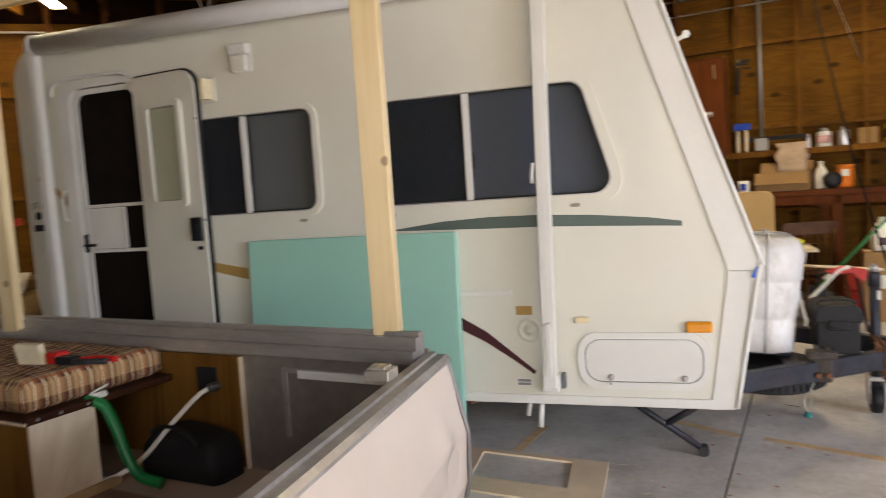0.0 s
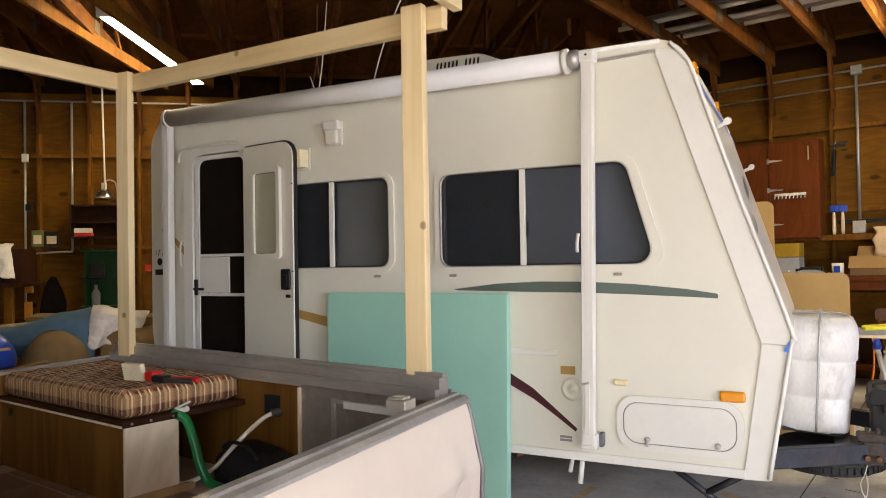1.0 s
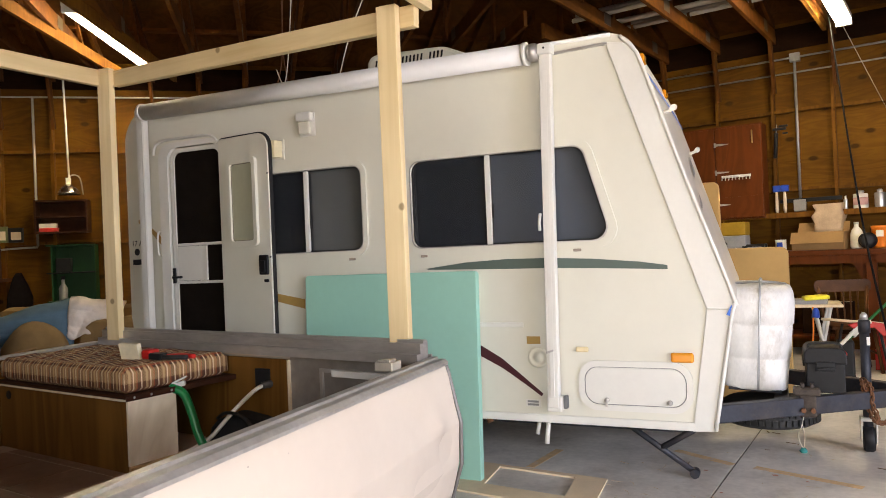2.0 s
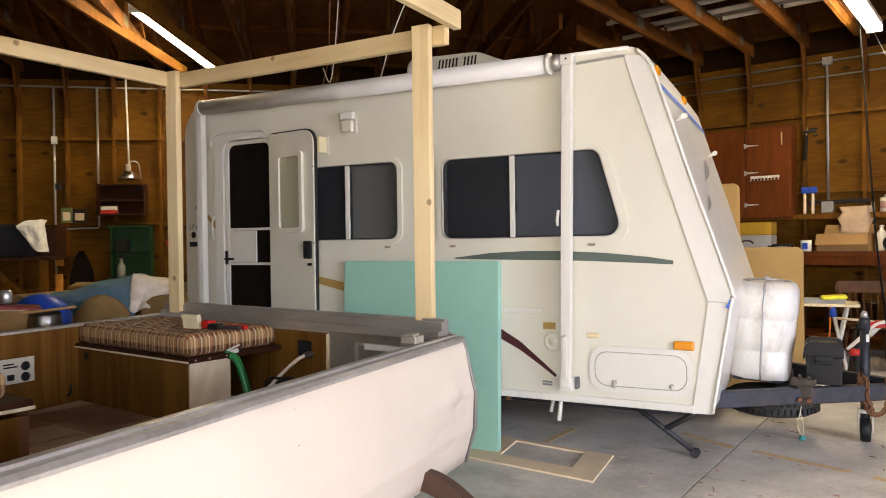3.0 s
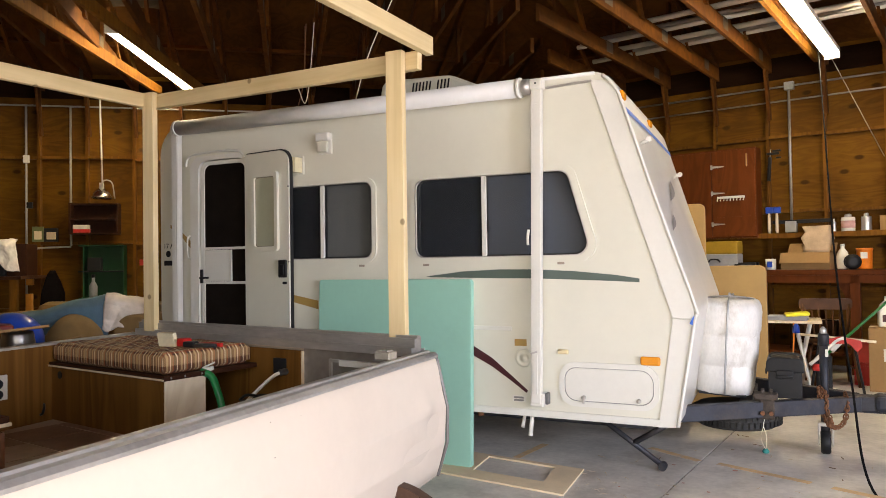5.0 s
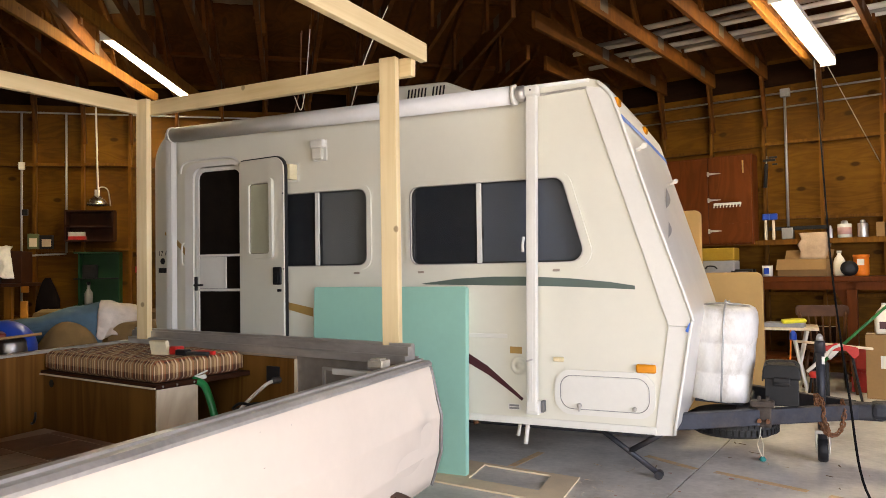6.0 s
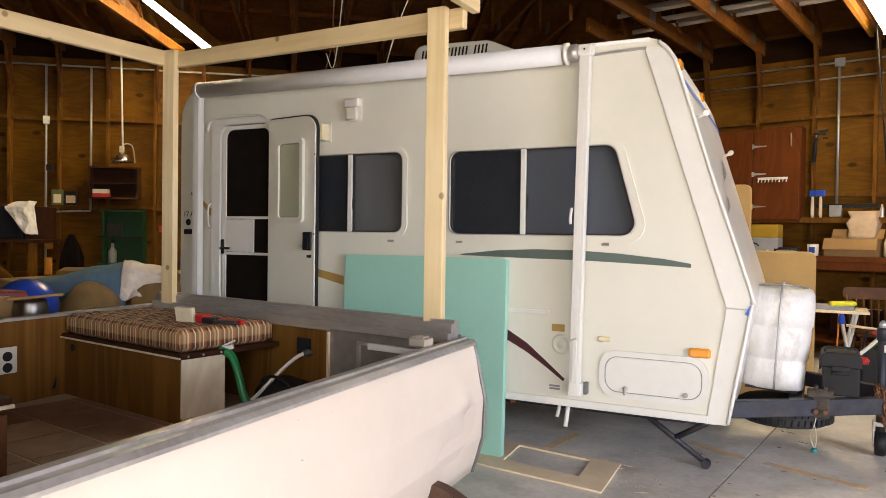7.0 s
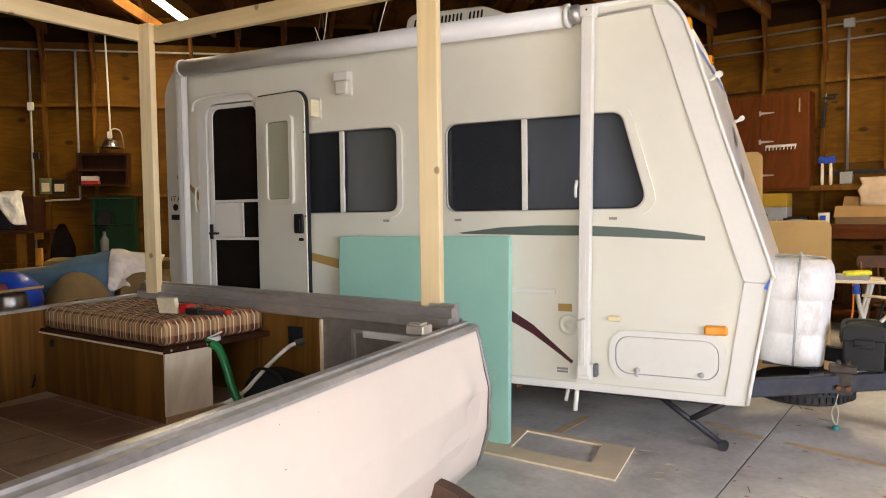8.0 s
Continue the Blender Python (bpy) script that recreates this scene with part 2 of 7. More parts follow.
M_GOLD = mat("gold_decal", (0.4, 0.25, 0.08), 0.4, 0, 0.06)
M_AMBER = mat("amber_lens", (0.78, 0.28, 0.012), 0.2, 0, 0.1, coat=0.5)
M_BLACK = mat("black_plastic", (0.012, 0.012, 0.013), 0.5, 0, 0.2, spec=0.25)
M_FRAME = mat("black_painted_steel", (0.03, 0.032, 0.04), 0.5, 0.3, 0.3, 6, 0.15, dirt=0.4, dirt_color=(0.12, 0.08, 0.05))
M_RUST = mat("rusty_steel", (0.2, 0.09, 0.045), 0.8, 0.3, 0.35, 9, 0.3)
M_BROWN = mat("brown_painted_steel", (0.085, 0.045, 0.03), 0.55, 0.2, 0.25, 8, 0.2)
M_PANEL = wood("walnut_panelling", (0.115, 0.046, 0.009), (0.215, 0.097, 0.022), 9, (1, 1, 0.09), 0.45, 0.0, 0.06)
M_BIRCH = wood("birch_ply", (0.64, 0.5, 0.33), (0.82, 0.7, 0.52), 7, (1, 1, 0.35), 0.55, 0.0, 0.03)
M_PLYEDGE = mat("ply_edge", (0.45, 0.28, 0.13), 0.7, 0, 0.2)
M_VINYL = mat("brown_floor_vinyl", (0.25, 0.15, 0.095), 0.5, 0, 0.25, 6, 0.1, rnd=0.035)
M_GROUT = mat("pale_grout", (0.48, 0.38, 0.28), 0.7, 0, 0.1)
M_PLAID = plaid("plaid_upholstery")
M_DARKWOOD = mat("dark_stained_wood", (0.04, 0.013, 0.005), 0.6, 0, 0.3, 10, spec=0.15)
M_HOSEG = mat("green_hose", (0.0, 0.2, 0.05), 0.3, 0, 0.1)
M_HOSEW = mat("white_hose", (0.86, 0.81, 0.69), 0.35, 0, 0.08, 12)
M_BOARD = mat("fibreboard", (0.78, 0.63, 0.43), 0.7, 0, 0.08, 10)
M_YLINE = mat("worn_yellow_paint", (0.68, 0.47, 0.25), 0.6, 0, 0.2, 14, dirt=1.0, dirt_color=(0.56, 0.51, 0.45))
M_REDCAB = wood("red_brown_cabinet", (0.085, 0.02, 0.0035), (0.125, 0.031, 0.0065), 9, (1, 1, 0.3), 0.5, 0, 0.06)
M_COND = mat("galvanised_conduit", (0.42, 0.42, 0.41), 0.4, 0.7, 0.12)
M_TUBE = glow("fluorescent_tube", (1.0, 0.92, 0.66), 26)
M_TAPE = mat("blue_tape", (0.05, 0.17, 0.6), 0.6, 0, 0.1)

# ---- mesh helpers ----


def box(x0, x1, y0, y1, z0, z1, bevel=0.0, m=None):
    bm = bmesh.new()
    bmesh.ops.create_cube(bm, size=1.0, matrix=Matrix.LocRotScale(((x0 + x1) / 2, (y0 + y1) / 2, (z0 + z1) / 2), None, (abs(x1 - x0), abs(y1 - y0), abs(z1 - z0))))
    if bevel:
        bmesh.ops.bevel(bm, geom=bm.edges[:], offset=bevel, segments=2, profile=0.5, affect="EDGES")
    if m:
        bm.transform(m)
    return bm


def prism(pts, y0, y1, plane="xz", bevel=0.0, m=None):
    """An outline in a plane, drawn out along the third axis from y0 to y1."""
    bm = bmesh.new()
    put = {"xz": lambda a, b, c: (a, c, b), "xy": lambda a, b, c: (a, b, c), "yz": lambda a, b, c: (c, a, b)}[plane]
    lo = [bm.verts.new(put(a, b, y0)) for a, b in pts]
    hi = [bm.verts.new(put(a, b, y1)) for a, b in pts]
    n = len(pts)
    caps = [bm.faces.new(lo), bm.faces.new(hi[::-1])]
    for i in range(n):
        bm.faces.new((lo[i], hi[i], hi[(i + 1) % n], lo[(i + 1) % n]))
    bmesh.ops.recalc_face_normals(bm, faces=bm.faces[:])
    if bevel:
        es = [e for f in caps for e in f.edges]
        bmesh.ops.bevel(bm, geom=es, offset=bevel, segments=2, profile=0.5, affect="EDGES")
    if m:
        bm.transform(m)
    return bm


def ring(outer, inner, y0, y1, plane="xz", m=None):
    """A frame between two outlines with equally many points."""
    bm = bmesh.new()
    put = {"xz": lambda a, b, c: (a, c, b), "xy": lambda a, b, c: (a, b, c), "yz": lambda a, b, c: (c, a, b)}[plane]
    loops = [[bm.verts.new(put(a, b, c)) for a, b in pts] for pts, c in ((outer, y0), (inner, y0), (inner, y1), (outer, y1))]
    n = len(outer)
    for k in range(4):
        a, b = loops[k], loops[(k + 1) % 4]
        for i in range(n):
            bm.faces.new((a[i], a[(i + 1) % n], b[(i + 1) % n], b[i]))
    bmesh.ops.recalc_face_normals(bm, faces=bm.faces[:])
    if m:
        bm.transform(m)
    return bm


def rounded(pts, r, n=5):
    """The outline with its corners rounded; r is one radius or one for each corner."""
    out, k = [], len(pts)
    for i in range(k):
        p, a, b = Vector(pts[i]), Vector(pts[i - 1]), Vector(pts[(i + 1) % k])
        rr = r[i] if isinstance(r, (list, tuple)) else r
        u, v = (a - p).normalized(), (b - p).normalized()
        half = u.angle(v) / 2
        d = min(rr / math.tan(half), (a - p).length * 0.49, (b - p).length * 0.49)
        rr = d * math.tan(half)
        c = p + (u + v).normalized() * (rr / math.sin(half))
        s, e = p + u * d - c, p + v * d - c
        a0 = math.atan2(s.y, s.x)
        da = (math.atan2(e.y, e.x) - a0 + math.pi) % (2 * math.pi) - math.pi
        out += [(c.x + rr * math.cos(a0 + da * j / n), c.y + rr * math.sin(a0 + da * j / n)) for j in range(n + 1)]
    return out


def rect(x0, x1, z0, z1):
    return [(x0, z0), (x1, z0), (x1, z1), (x0, z1)]


def sweep(pts, r, seg=10, closed_ends=True, smooth=True, radii=None):
    """A round bar along a path."""
    bm = bmesh.new()
    pts = [Vector(p) for p in pts]
    rings, side = [], None
    for i, p in enumerate(pts):
        t = (pts[min(i + 1, len(pts) - 1)] - pts[max(i - 1, 0)]).normalized()
        if side is None:
            side = t.orthogonal().normalized()
        side = (side - t * side.dot(t)).normalized()
        up = t.cross(side)
        rr = radii[i] if radii else r
        rings.append([bm.verts.new(p + (side * math.cos(a) + up * math.sin(a)) * rr) for a in (2 * math.pi * j / seg for j in range(seg))])
    for a, b in zip(rings, rings[1:]):
        for j in range(seg):
            f = bm.faces.new((a[j], a[(j + 1) % seg], b[(j + 1) % seg], b[j]))
            f.smooth = smooth
    if closed_ends:
        bm.faces.new(rings[0][::-1])
        bm.faces.new(rings[-1])
    bmesh.ops.recalc_face_normals(bm, faces=bm.faces[:])
    return bm


def curve(pts, n=6):
    """Points on a smooth line through the given ones."""
    p = [Vector(q) for q in pts]
    p = [2 * p[0] - p[1]] + p + [2 * p[-1] - p[-2]]
    out = []
    for i in range(1, len(p) - 2):
        for j in range(n):
            t = j / n
            a, b, c, d = p[i - 1 : i + 3]
            out.append(0.5 * (2 * b + (c - a) * t + (2 * a - 5 * b + 4 * c - d) * t * t + (3 * b - a - 3 * c + d) * t**3))
    return out + [p[-2]]


def lathe(prof, seg=20, m=None):
    """A body of revolution round z from (radius, height) pairs."""
    bm = bmesh.new()
    rows = [[bm.verts.new((r * math.cos(2 * math.pi * j / seg), r * math.sin(2 * math.pi * j / seg), z)) for j in range(seg)] for r, z in prof]
    for a, b in zip(rows, rows[1:]):
        for j in range(seg):
            bm.faces.new((a[j], a[(j + 1) % seg], b[(j + 1) % seg], b[j])).smooth = True
    bm.faces.new(rows[0][::-1])
    bm.faces.new(rows[-1])
    bmesh.ops.remove_doubles(bm, verts=bm.verts[:], dist=1e-5)
    if m:
        bm.transform(m)
    return bm


def join(*bms):
    """Several bmeshes as one."""
    first = bms[0]
    for other in bms[1:]:
        tmp = bpy.data.meshes.new("tmp")
        other.to_mesh(tmp)
        other.free()
        first.from_mesh(tmp)
        bpy.data.meshes.remove(tmp)
    return first


def sheet(outline, holes, y0, y1, m=None):
    """A panel in the xz plane with holes, from y0 to y1."""
    bm = bmesh.new()
    edges = []
    for loop in (outline, *holes):
        vs = [bm.verts.new((a, y0, b)) for a, b in loop]
        edges += [bm.edges.new((vs[i], vs[(i + 1) % len(vs)])) for i in range(len(vs))]
    bmesh.ops.triangle_fill(bm, use_beauty=True, use_dissolve=False, edges=edges)
    got = bmesh.ops.extrude_face_region(bm, geom=bm.faces[:])
    bmesh.ops.translate(bm, vec=(0, y1 - y0, 0), verts=[v for v in got["geom"] if isinstance(v, bmesh.types.BMVert)])
    bmesh.ops.recalc_face_normals(bm, faces=bm.faces[:])
    if m:
        bm.transform(m)
    return bm


def mesh_ob(name, bm, material):
    me = bpy.data.meshes.new(name)
    bm.to_mesh(me)
    bm.free()
    me.materials.append(material)
    return new(name, me)


def part(name, bm, material, parent, label=""):
    ob = mesh_ob(name, bm, material)
    ob.parent = parent
    ob.matrix_parent_inverse = parent.matrix_world.inverted()
    return tagged(ob, label) if label else ob


def thing(name, label, category, at=(0, 0, 0), group="", rz=0.0):
    ob = new(name)
    ob.matrix_world = pose(*at, 0, 0, rz)
    ob.empty_display_size = 0.1
    return tagged(ob, label, category, group)


def local(name, bm, material, parent, label=""):
    """A part whose bmesh is in the thing's own space."""
    ob = mesh_ob(name, bm, material)
    ob.parent = parent
    return tagged(ob, label) if label else ob


def single(name, bm, material, label, category, group="", kind=""):
    return tagged(mesh_ob(name, bm, material), label, category, group, kind)


# ---- the barn: walls of an eight-sided building ----
CORNERS = [(-2.33, 10.07), (7.86, 8.09), (7.5, -2.7), (-12.18, -2.7), (-12.18, 2.37)]
WALL_TOP = 4.0


def wall(name, a, b, opening=None):
    """A wall from a to b with its inner face on the line; opening: (from, to, height) along it."""
    a, b = Vector((*a, 0)), Vector((*b, 0))
    d = (b - a).length
    rz = math.degrees(math.atan2(b.y - a.y, b.x - a.x))
    if opening:
        u0, u1, h = opening
        pts = [(0, 0), (u0, 0), (u0, h), (u1, h), (u1, 0), (d, 0), (d, WALL_TOP), (0, WALL_TOP)]
    else:
        pts = rect(0, d, 0, WALL_TOP)
    ob = mesh_ob(name, prism(pts, 0.0, 0.12), M_PLY)
    ob.matrix_world = pose(a.x, a.y, 0, 0, 0, rz)
    tagged(ob, "orange-brown plywood barn wall with knots and grain", "wall", kind="structure")
    return ob


WALL_A = wall("wall_north", CORNERS[0], CORNERS[1])
WALL_B = wall("wall_northwest", CORNERS[4], CORNERS[0])
wall("wall_east", CORNERS[1], CORNERS[2], (6.5, 10.0, 3.3))
wall("wall_south", CORNERS[2], CORNERS[3], (0.8, 7.9, 3.8))
wall("wall_west", CORNERS[3], CORNERS[4])

# slab in two pours with a sawn joint between them
J0, J1 = Vector((-1.008, -6.0)), Vector((1.253, 10.5))
gap = Vector((J1.y - J0.y, J0.x - J1.x)).normalized() * 0.005
west = [(-13, -6.5), tuple(J0 + Vector((-0.1, -0.5)) - gap), tuple(J1 - gap), (-3, 10.9), (-13, 3)]
slab = single("floor", prism(west, -0.15, 0.0, "xy"), M_CONC, "worn grey concrete slab floor with stains and a sawn joint", "floor", kind="structure")
east = [tuple(J0 + Vector((-0.1, -0.5)) + gap), (8.2, -6.5), (8.2, 10), tuple(J1 + gap)]
part("slab", prism(east, -0.15, -0.001, "xy"), M_CONC, slab)
part("joint_filler", prism([tuple(J0 - gap * 3), tuple(J0 + gap * 3), tuple(J1 + gap * 3), tuple(J1 - gap * 3)], -0.06, -0.008, "xy"), mat("dirty_joint", (0.07, 0.055, 0.045), 0.9), slab)


def paint(a, b, w=0.055):
    a, b = Vector(a), Vector(b)
    n = Vector((a.y - b.y, b.x - a.x)).normalized() * w / 2
    return prism([tuple(a + n), tuple(a - n), tuple(b - n), tuple(b + n)], 0.0005, 0.002, "xy")


for a, b in (((0.03, 4.51), (0.38, 4.29)), ((0.5, 4.27), (1.03, 4.05)), ((-0.75, 3.9), (-0.68, 4.33)), ((1.14, 4.0), (2.4, 3.45))):
    part("paint_line", paint(a, b), M_YLINE, slab, "worn yellow floor line")

single("ground", box(-300, 300, -300, 300, -0.4, -0.16), mat("outdoor_gravel", (0.3, 0.28, 0.25), 0.9, 0, 0.2, 3), "pale gravel yard outside the open doors", "ground", kind="structure")

# roof deck rising from the walls to a peak
bm = bmesh.new()
peak = bm.verts.new((-2.3, 2.0, 7.0))
peak2 = bm.verts.new((-2.3, 2.0, 7.15))
low = [bm.verts.new((x * 1.01, y * 1.01, WALL_TOP - 0.1)) for x, y in CORNERS]
low2 = [bm.verts.new((x * 1.01, y * 1.01, WALL_TOP + 0.05)) for x, y in CORNERS]
for i in range(5):
    bm.faces.new((low[i], low[(i + 1) % 5], peak))
    bm.faces.new((low2[i], peak2, low2[(i + 1) % 5]))
    bm.faces.new((low[i], low2[i], low2[(i + 1) % 5], low[(i + 1) % 5]))
single("ceiling", bm, M_DECK, "dark board roof deck above open wooden trusses", "ceiling", kind="structure")

# ---- travel trailer ----
SIDE_Y, FAR_Y = 3.632, 5.8
PROFILE = [(-3.64, 0.36), (-3.73, 0.95), (-3.73, 2.49), (0.0, 2.475), (0.455, 1.02), (0.345, 0.352)]
PROFILE = rounded(PROFILE, [0.05, 0.3, 0.26, 0.17, 0.1, 0.015], 8)
trailer = thing("travel_trailer", "cream fibreglass travel trailer with white trim parked on the concrete", "trailer", (-1.6, 4.8, 0))

WIN1_OUT = rounded(rect(-2.56, -1.655, 1.335, 1.935), 0.085)
WIN1_IN = rounded(rect(-2.525, -1.69, 1.37, 1.9), 0.06)
WIN2_OUT = rounded([(-1.378, 1.325), (-0.072, 1.325), (-0.245, 1.925), (-1.378, 1.925)], [0.085, 0.1, 0.1, 0.085])
WIN2_IN = rounded([(-1.338, 1.365), (-0.138, 1.365), (-0.285, 1.885), (-1.338, 1.885)], [0.06, 0.075, 0.075, 0.06])
DOOR_OUT = rounded(rect(-3.385, -2.79, 0.44, 2.2), [0.04, 0.04, 0.11, 0.11])
DOOR_IN = rounded(rect(-3.3, -2.81, 0.48, 2.165), [0.03, 0.03, 0.09, 0.09])

part("side_wall", sheet(PROFILE, [WIN1_IN, WIN2_IN, DOOR_IN], SIDE_Y, SIDE_Y + 0.035), M_CREAM, trailer)
part("far_wall", prism([(x - (0.06 if x > -0.1 else 0), z) for x, z in PROFILE], FAR_Y - 0.03, FAR_Y), M_CREAM, trailer)


def shell(pts, y0, y1, nose=0.0):
    """The skin that joins both side walls: roof, front, floor and rear. The front falls back a little to the far side."""
    bm = bmesh.new()
    rows = []
    for k in range(9):
        s = k / 8
        y = y0 + (y1 - y0) * s
        back = nose * s * s + 0.03 * s
        rows.append([bm.verts.new((x - (back if x > -0.1 else 0), y, z)) for x, z in pts])
    n = len(pts)
    for a, b in zip(rows, rows[1:]):
        for i in range(n):
            f = bm.faces.new((a[i], b[i], b[(i + 1) % n], a[(i + 1) % n]))
            f.smooth = abs(pts[i][0] - pts[(i + 1) % n][0]) + abs(pts[i][1] - pts[(i + 1) % n][1]) < 0.2
    bmesh.ops.recalc_face_normals(bm, faces=bm.faces[:])
    return bm


part("roof_and_front_skin", shell(PROFILE, SIDE_Y + 0.03, FAR_Y - 0.02, 0.03), mat("pale_grey_cap", (0.72, 0.7, 0.64), 0.3, 0, 0.06, 3, 0.06, 6, coat=0.2), trailer, "pale grey fibreglass roof and front cap")
# wide white moulding over the front edge, in two lengths
part("front_moulding", prism([(-0.13, 2.43), (-0.005, 2.405), (0.066, 2.262), (0.453, 1.05), (0.452, 0.98), (0.33, 0.985)], SIDE_Y - 0.012, SIDE_Y - 0.001, bevel=0.004), M_WHITE, trailer, "white edge moulding")
part("front_moulding", prism([(0.33, 0.983), (0.45, 0.978), (0.346, 0.352), (0.238, 0.347)], SIDE_Y - 0.009, SIDE_Y - 0.001, bevel=0.003), M_WHITE, trailer, "white edge moulding")
part("edge_bead", sweep(curve([(-0.05, SIDE_Y - 0.01, 2.45), (0.02, SIDE_Y - 0.012, 2.37), (0.067, SIDE_Y - 0.012, 2.26), (0.256, SIDE_Y - 0.012, 1.66), (0.458, SIDE_Y - 0.012, 1.05), (0.452, SIDE_Y - 0.012, 0.97), (0.35, SIDE_Y - 0.012, 0.36)], 5), 0.011, 8), M_WHITE, trailer)
part("roof_bead", sweep([(-3.45, SIDE_Y - 0.006, 2.487), (-0.1, SIDE_Y - 0.006, 2.466)], 0.012, 8), M_WHITE, trailer)
part("sill_rail", box(-3.58, 0.25, SIDE_Y - 0.012, SIDE_Y - 0.001, 0.35, 0.395, 0.004), M_WHITE, trailer, "white lower sill rail")
part("underframe", box(-3.4, 0.2, SIDE_Y + 0.35, FAR_Y - 0.35, 0.25, 0.345), M_FRAME, trailer, "black steel chassis")
part("tape", prism([(0.447, 1.0), (0.459, 1.005), (0.447, 0.945), (0.424, 0.955)], SIDE_Y - 0.02, SIDE_Y - 0.014), M_TAPE, trailer, "scrap of blue masking tape")

for name, out, inn, mull in (("side_window", WIN1_OUT, WIN1_IN, -2.115), ("side_window", WIN2_OUT, WIN2_IN, -0.842)):
    win = part(name, ring(out, inn, SIDE_Y - 0.016, SIDE_Y + 0.03), M_CREAM, trailer, "cream framed sliding window")
    zs = [z for _, z in inn]
    part("pane", prism(inn, SIDE_Y + 0.012, SIDE_Y + 0.018), M_SMOKE, win, "smoky tinted glass pane").visible_shadow = False
    zl, zh, xr = min(zs), max(zs), max(x for x, _ in inn)
    part("insect_screen", box(min(x for x, _ in inn) + 0.01, mull, SIDE_Y + 0.04, SIDE_Y + 0.045, zl - 0.02, zh + 0.02), M_SCREEN, win, "dark insect screen")
    for k in range(26):
        z = zl + 0.01 + k * (zh - zl) / 26
        part("blind_slat", box(mull + 0.01, xr + 0.03, SIDE_Y + 0.048, SIDE_Y + 0.052, z, z + 0.0185, m=None), M_BLIND if mull > -1 else M_BLIND_PALE, win)
    part("mullion", box(mull - 0.016, mull + 0.016, SIDE_Y - 0.008, SIDE_Y + 0.011, min(zs), max(zs), 0.003), M_WHITE, win)
    part("seal", ring(inn, [(x * 0.985 + mull * 0.015, z * 0.975 + 0.041) for x, z in inn], SIDE_Y + 0.002, SIDE_Y + 0.0115), M_GASKET, win)
    part("frame_edge", ring([(x * 1.012 - mull * 0.012, z * 1.02 - 0.033) for x, z in inn], inn, SIDE_Y - 0.019, SIDE_Y - 0.0165), M_ALU, win, "thin metal window frame")
    part("latch", box(mull + 0.02, mull + 0.032, SIDE_Y - 0.002, SIDE_Y + 0.008, 1.52, 1.6, 0.003), M_BLACK, win)

# doorway with its screen door
doorway = part("door_frame", ring(DOOR_OUT, DOOR_IN, SIDE_Y - 0.02, SIDE_Y + 0.05), M_WHITE, trailer, "white aluminium door frame")
part("drip_cap", sweep(curve([(-3.44, SIDE_Y - 0.012, 2.13), (-3.41, SIDE_Y - 0.014, 2.2), (-3.3, SIDE_Y - 0.014, 2.225), (-2.95, SIDE_Y - 0.014, 2.225), (-2.86, SIDE_Y - 0.014, 2.2), (-2.83, SIDE_Y - 0.012, 2.15)], 5), 0.01, 8), M_WHITE, doorway)
scr = part("screen_door", ring(rounded(rect(-3.298, -2.812, 0.485, 2.16), 0.08), rounded(rect(-3.262, -2.84, 0.52, 2.13), 0.06), SIDE_Y + 0.005, SIDE_Y + 0.03), M_WHITE, trailer, "white framed screen door, shut")
part("screen", box(-3.27, -2.83, SIDE_Y + 0.016, SIDE_Y + 0.02, 0.51, 2.14), M_SCREEN, scr, "dark insect screen")
part("cross_bar", box(-3.265, -2.835, SIDE_Y + 0.004, SIDE_Y + 0.026, 1.455, 1.475, 0.003), M_WHITE, scr)
part("cross_bar", box(-3.265, -2.835, SIDE_Y + 0.004, SIDE_Y + 0.026, 1.185, 1.205, 0.003), M_WHITE, scr)
part("sliding_panel", box(-3.26, -2.985, SIDE_Y + 0.006, SIDE_Y + 0.014, 1.207, 1.453, 0.003), M_WHITE, scr, "white sliding hatch in the screen")
part("panel_edge", box(-2.995, -2.98, SIDE_Y - 0.002, SIDE_Y + 0.012, 1.207, 1.453, 0.003), M_WHITE, scr)
part("screen_latch", join(box(-3.297, -3.272, SIDE_Y - 0.012, SIDE_Y + 0.004, 1.19, 1.3, 0.004), box(-3.29, -3.2, SIDE_Y - 0.03, SIDE_Y - 0.012, 1.225, 1.242, 0.004)), M_BLACK, scr, "black latch with lever")

# the main door leaf, swung right open against the wall
leaf_m = pose(-2.795, 3.612, 0, 0, 0, -8.0)
LEAF = rounded(rect(0, 0.475, 0.5, 2.172), [0.03, 0.03, 0.1, 0.03])
leaf = part("entry_door", prism(LEAF, -0.03, 0.0, bevel=0.004, m=leaf_m), M_CREAM, trailer, "cream entry door, swung open")
part("gasket", ring([(x * 1.018, z * 1.008 - 0.008) for x, z in LEAF], LEAF, -0.02, 0.004, m=leaf_m), M_GASKET, leaf)
WO, WI = rounded(rect(0.1, 0.375, 1.43, 2.02), 0.03), rounded(rect(0.13, 0.345, 1.465, 1.985), 0.02)
part("door_window_frame", ring(WO, WI, -0.054, -0.028, m=leaf_m), M_CREAM, leaf)
part("glazing_seal", ring(WI, [(0.2375 + (x - 0.2375) * 0.945, 1.725 + (z - 1.725) * 0.98) for x, z in WI], -0.038, -0.0305, m=leaf_m), mat("grey_glazing_seal", (0.2, 0.18, 0.13), 0.6), leaf)
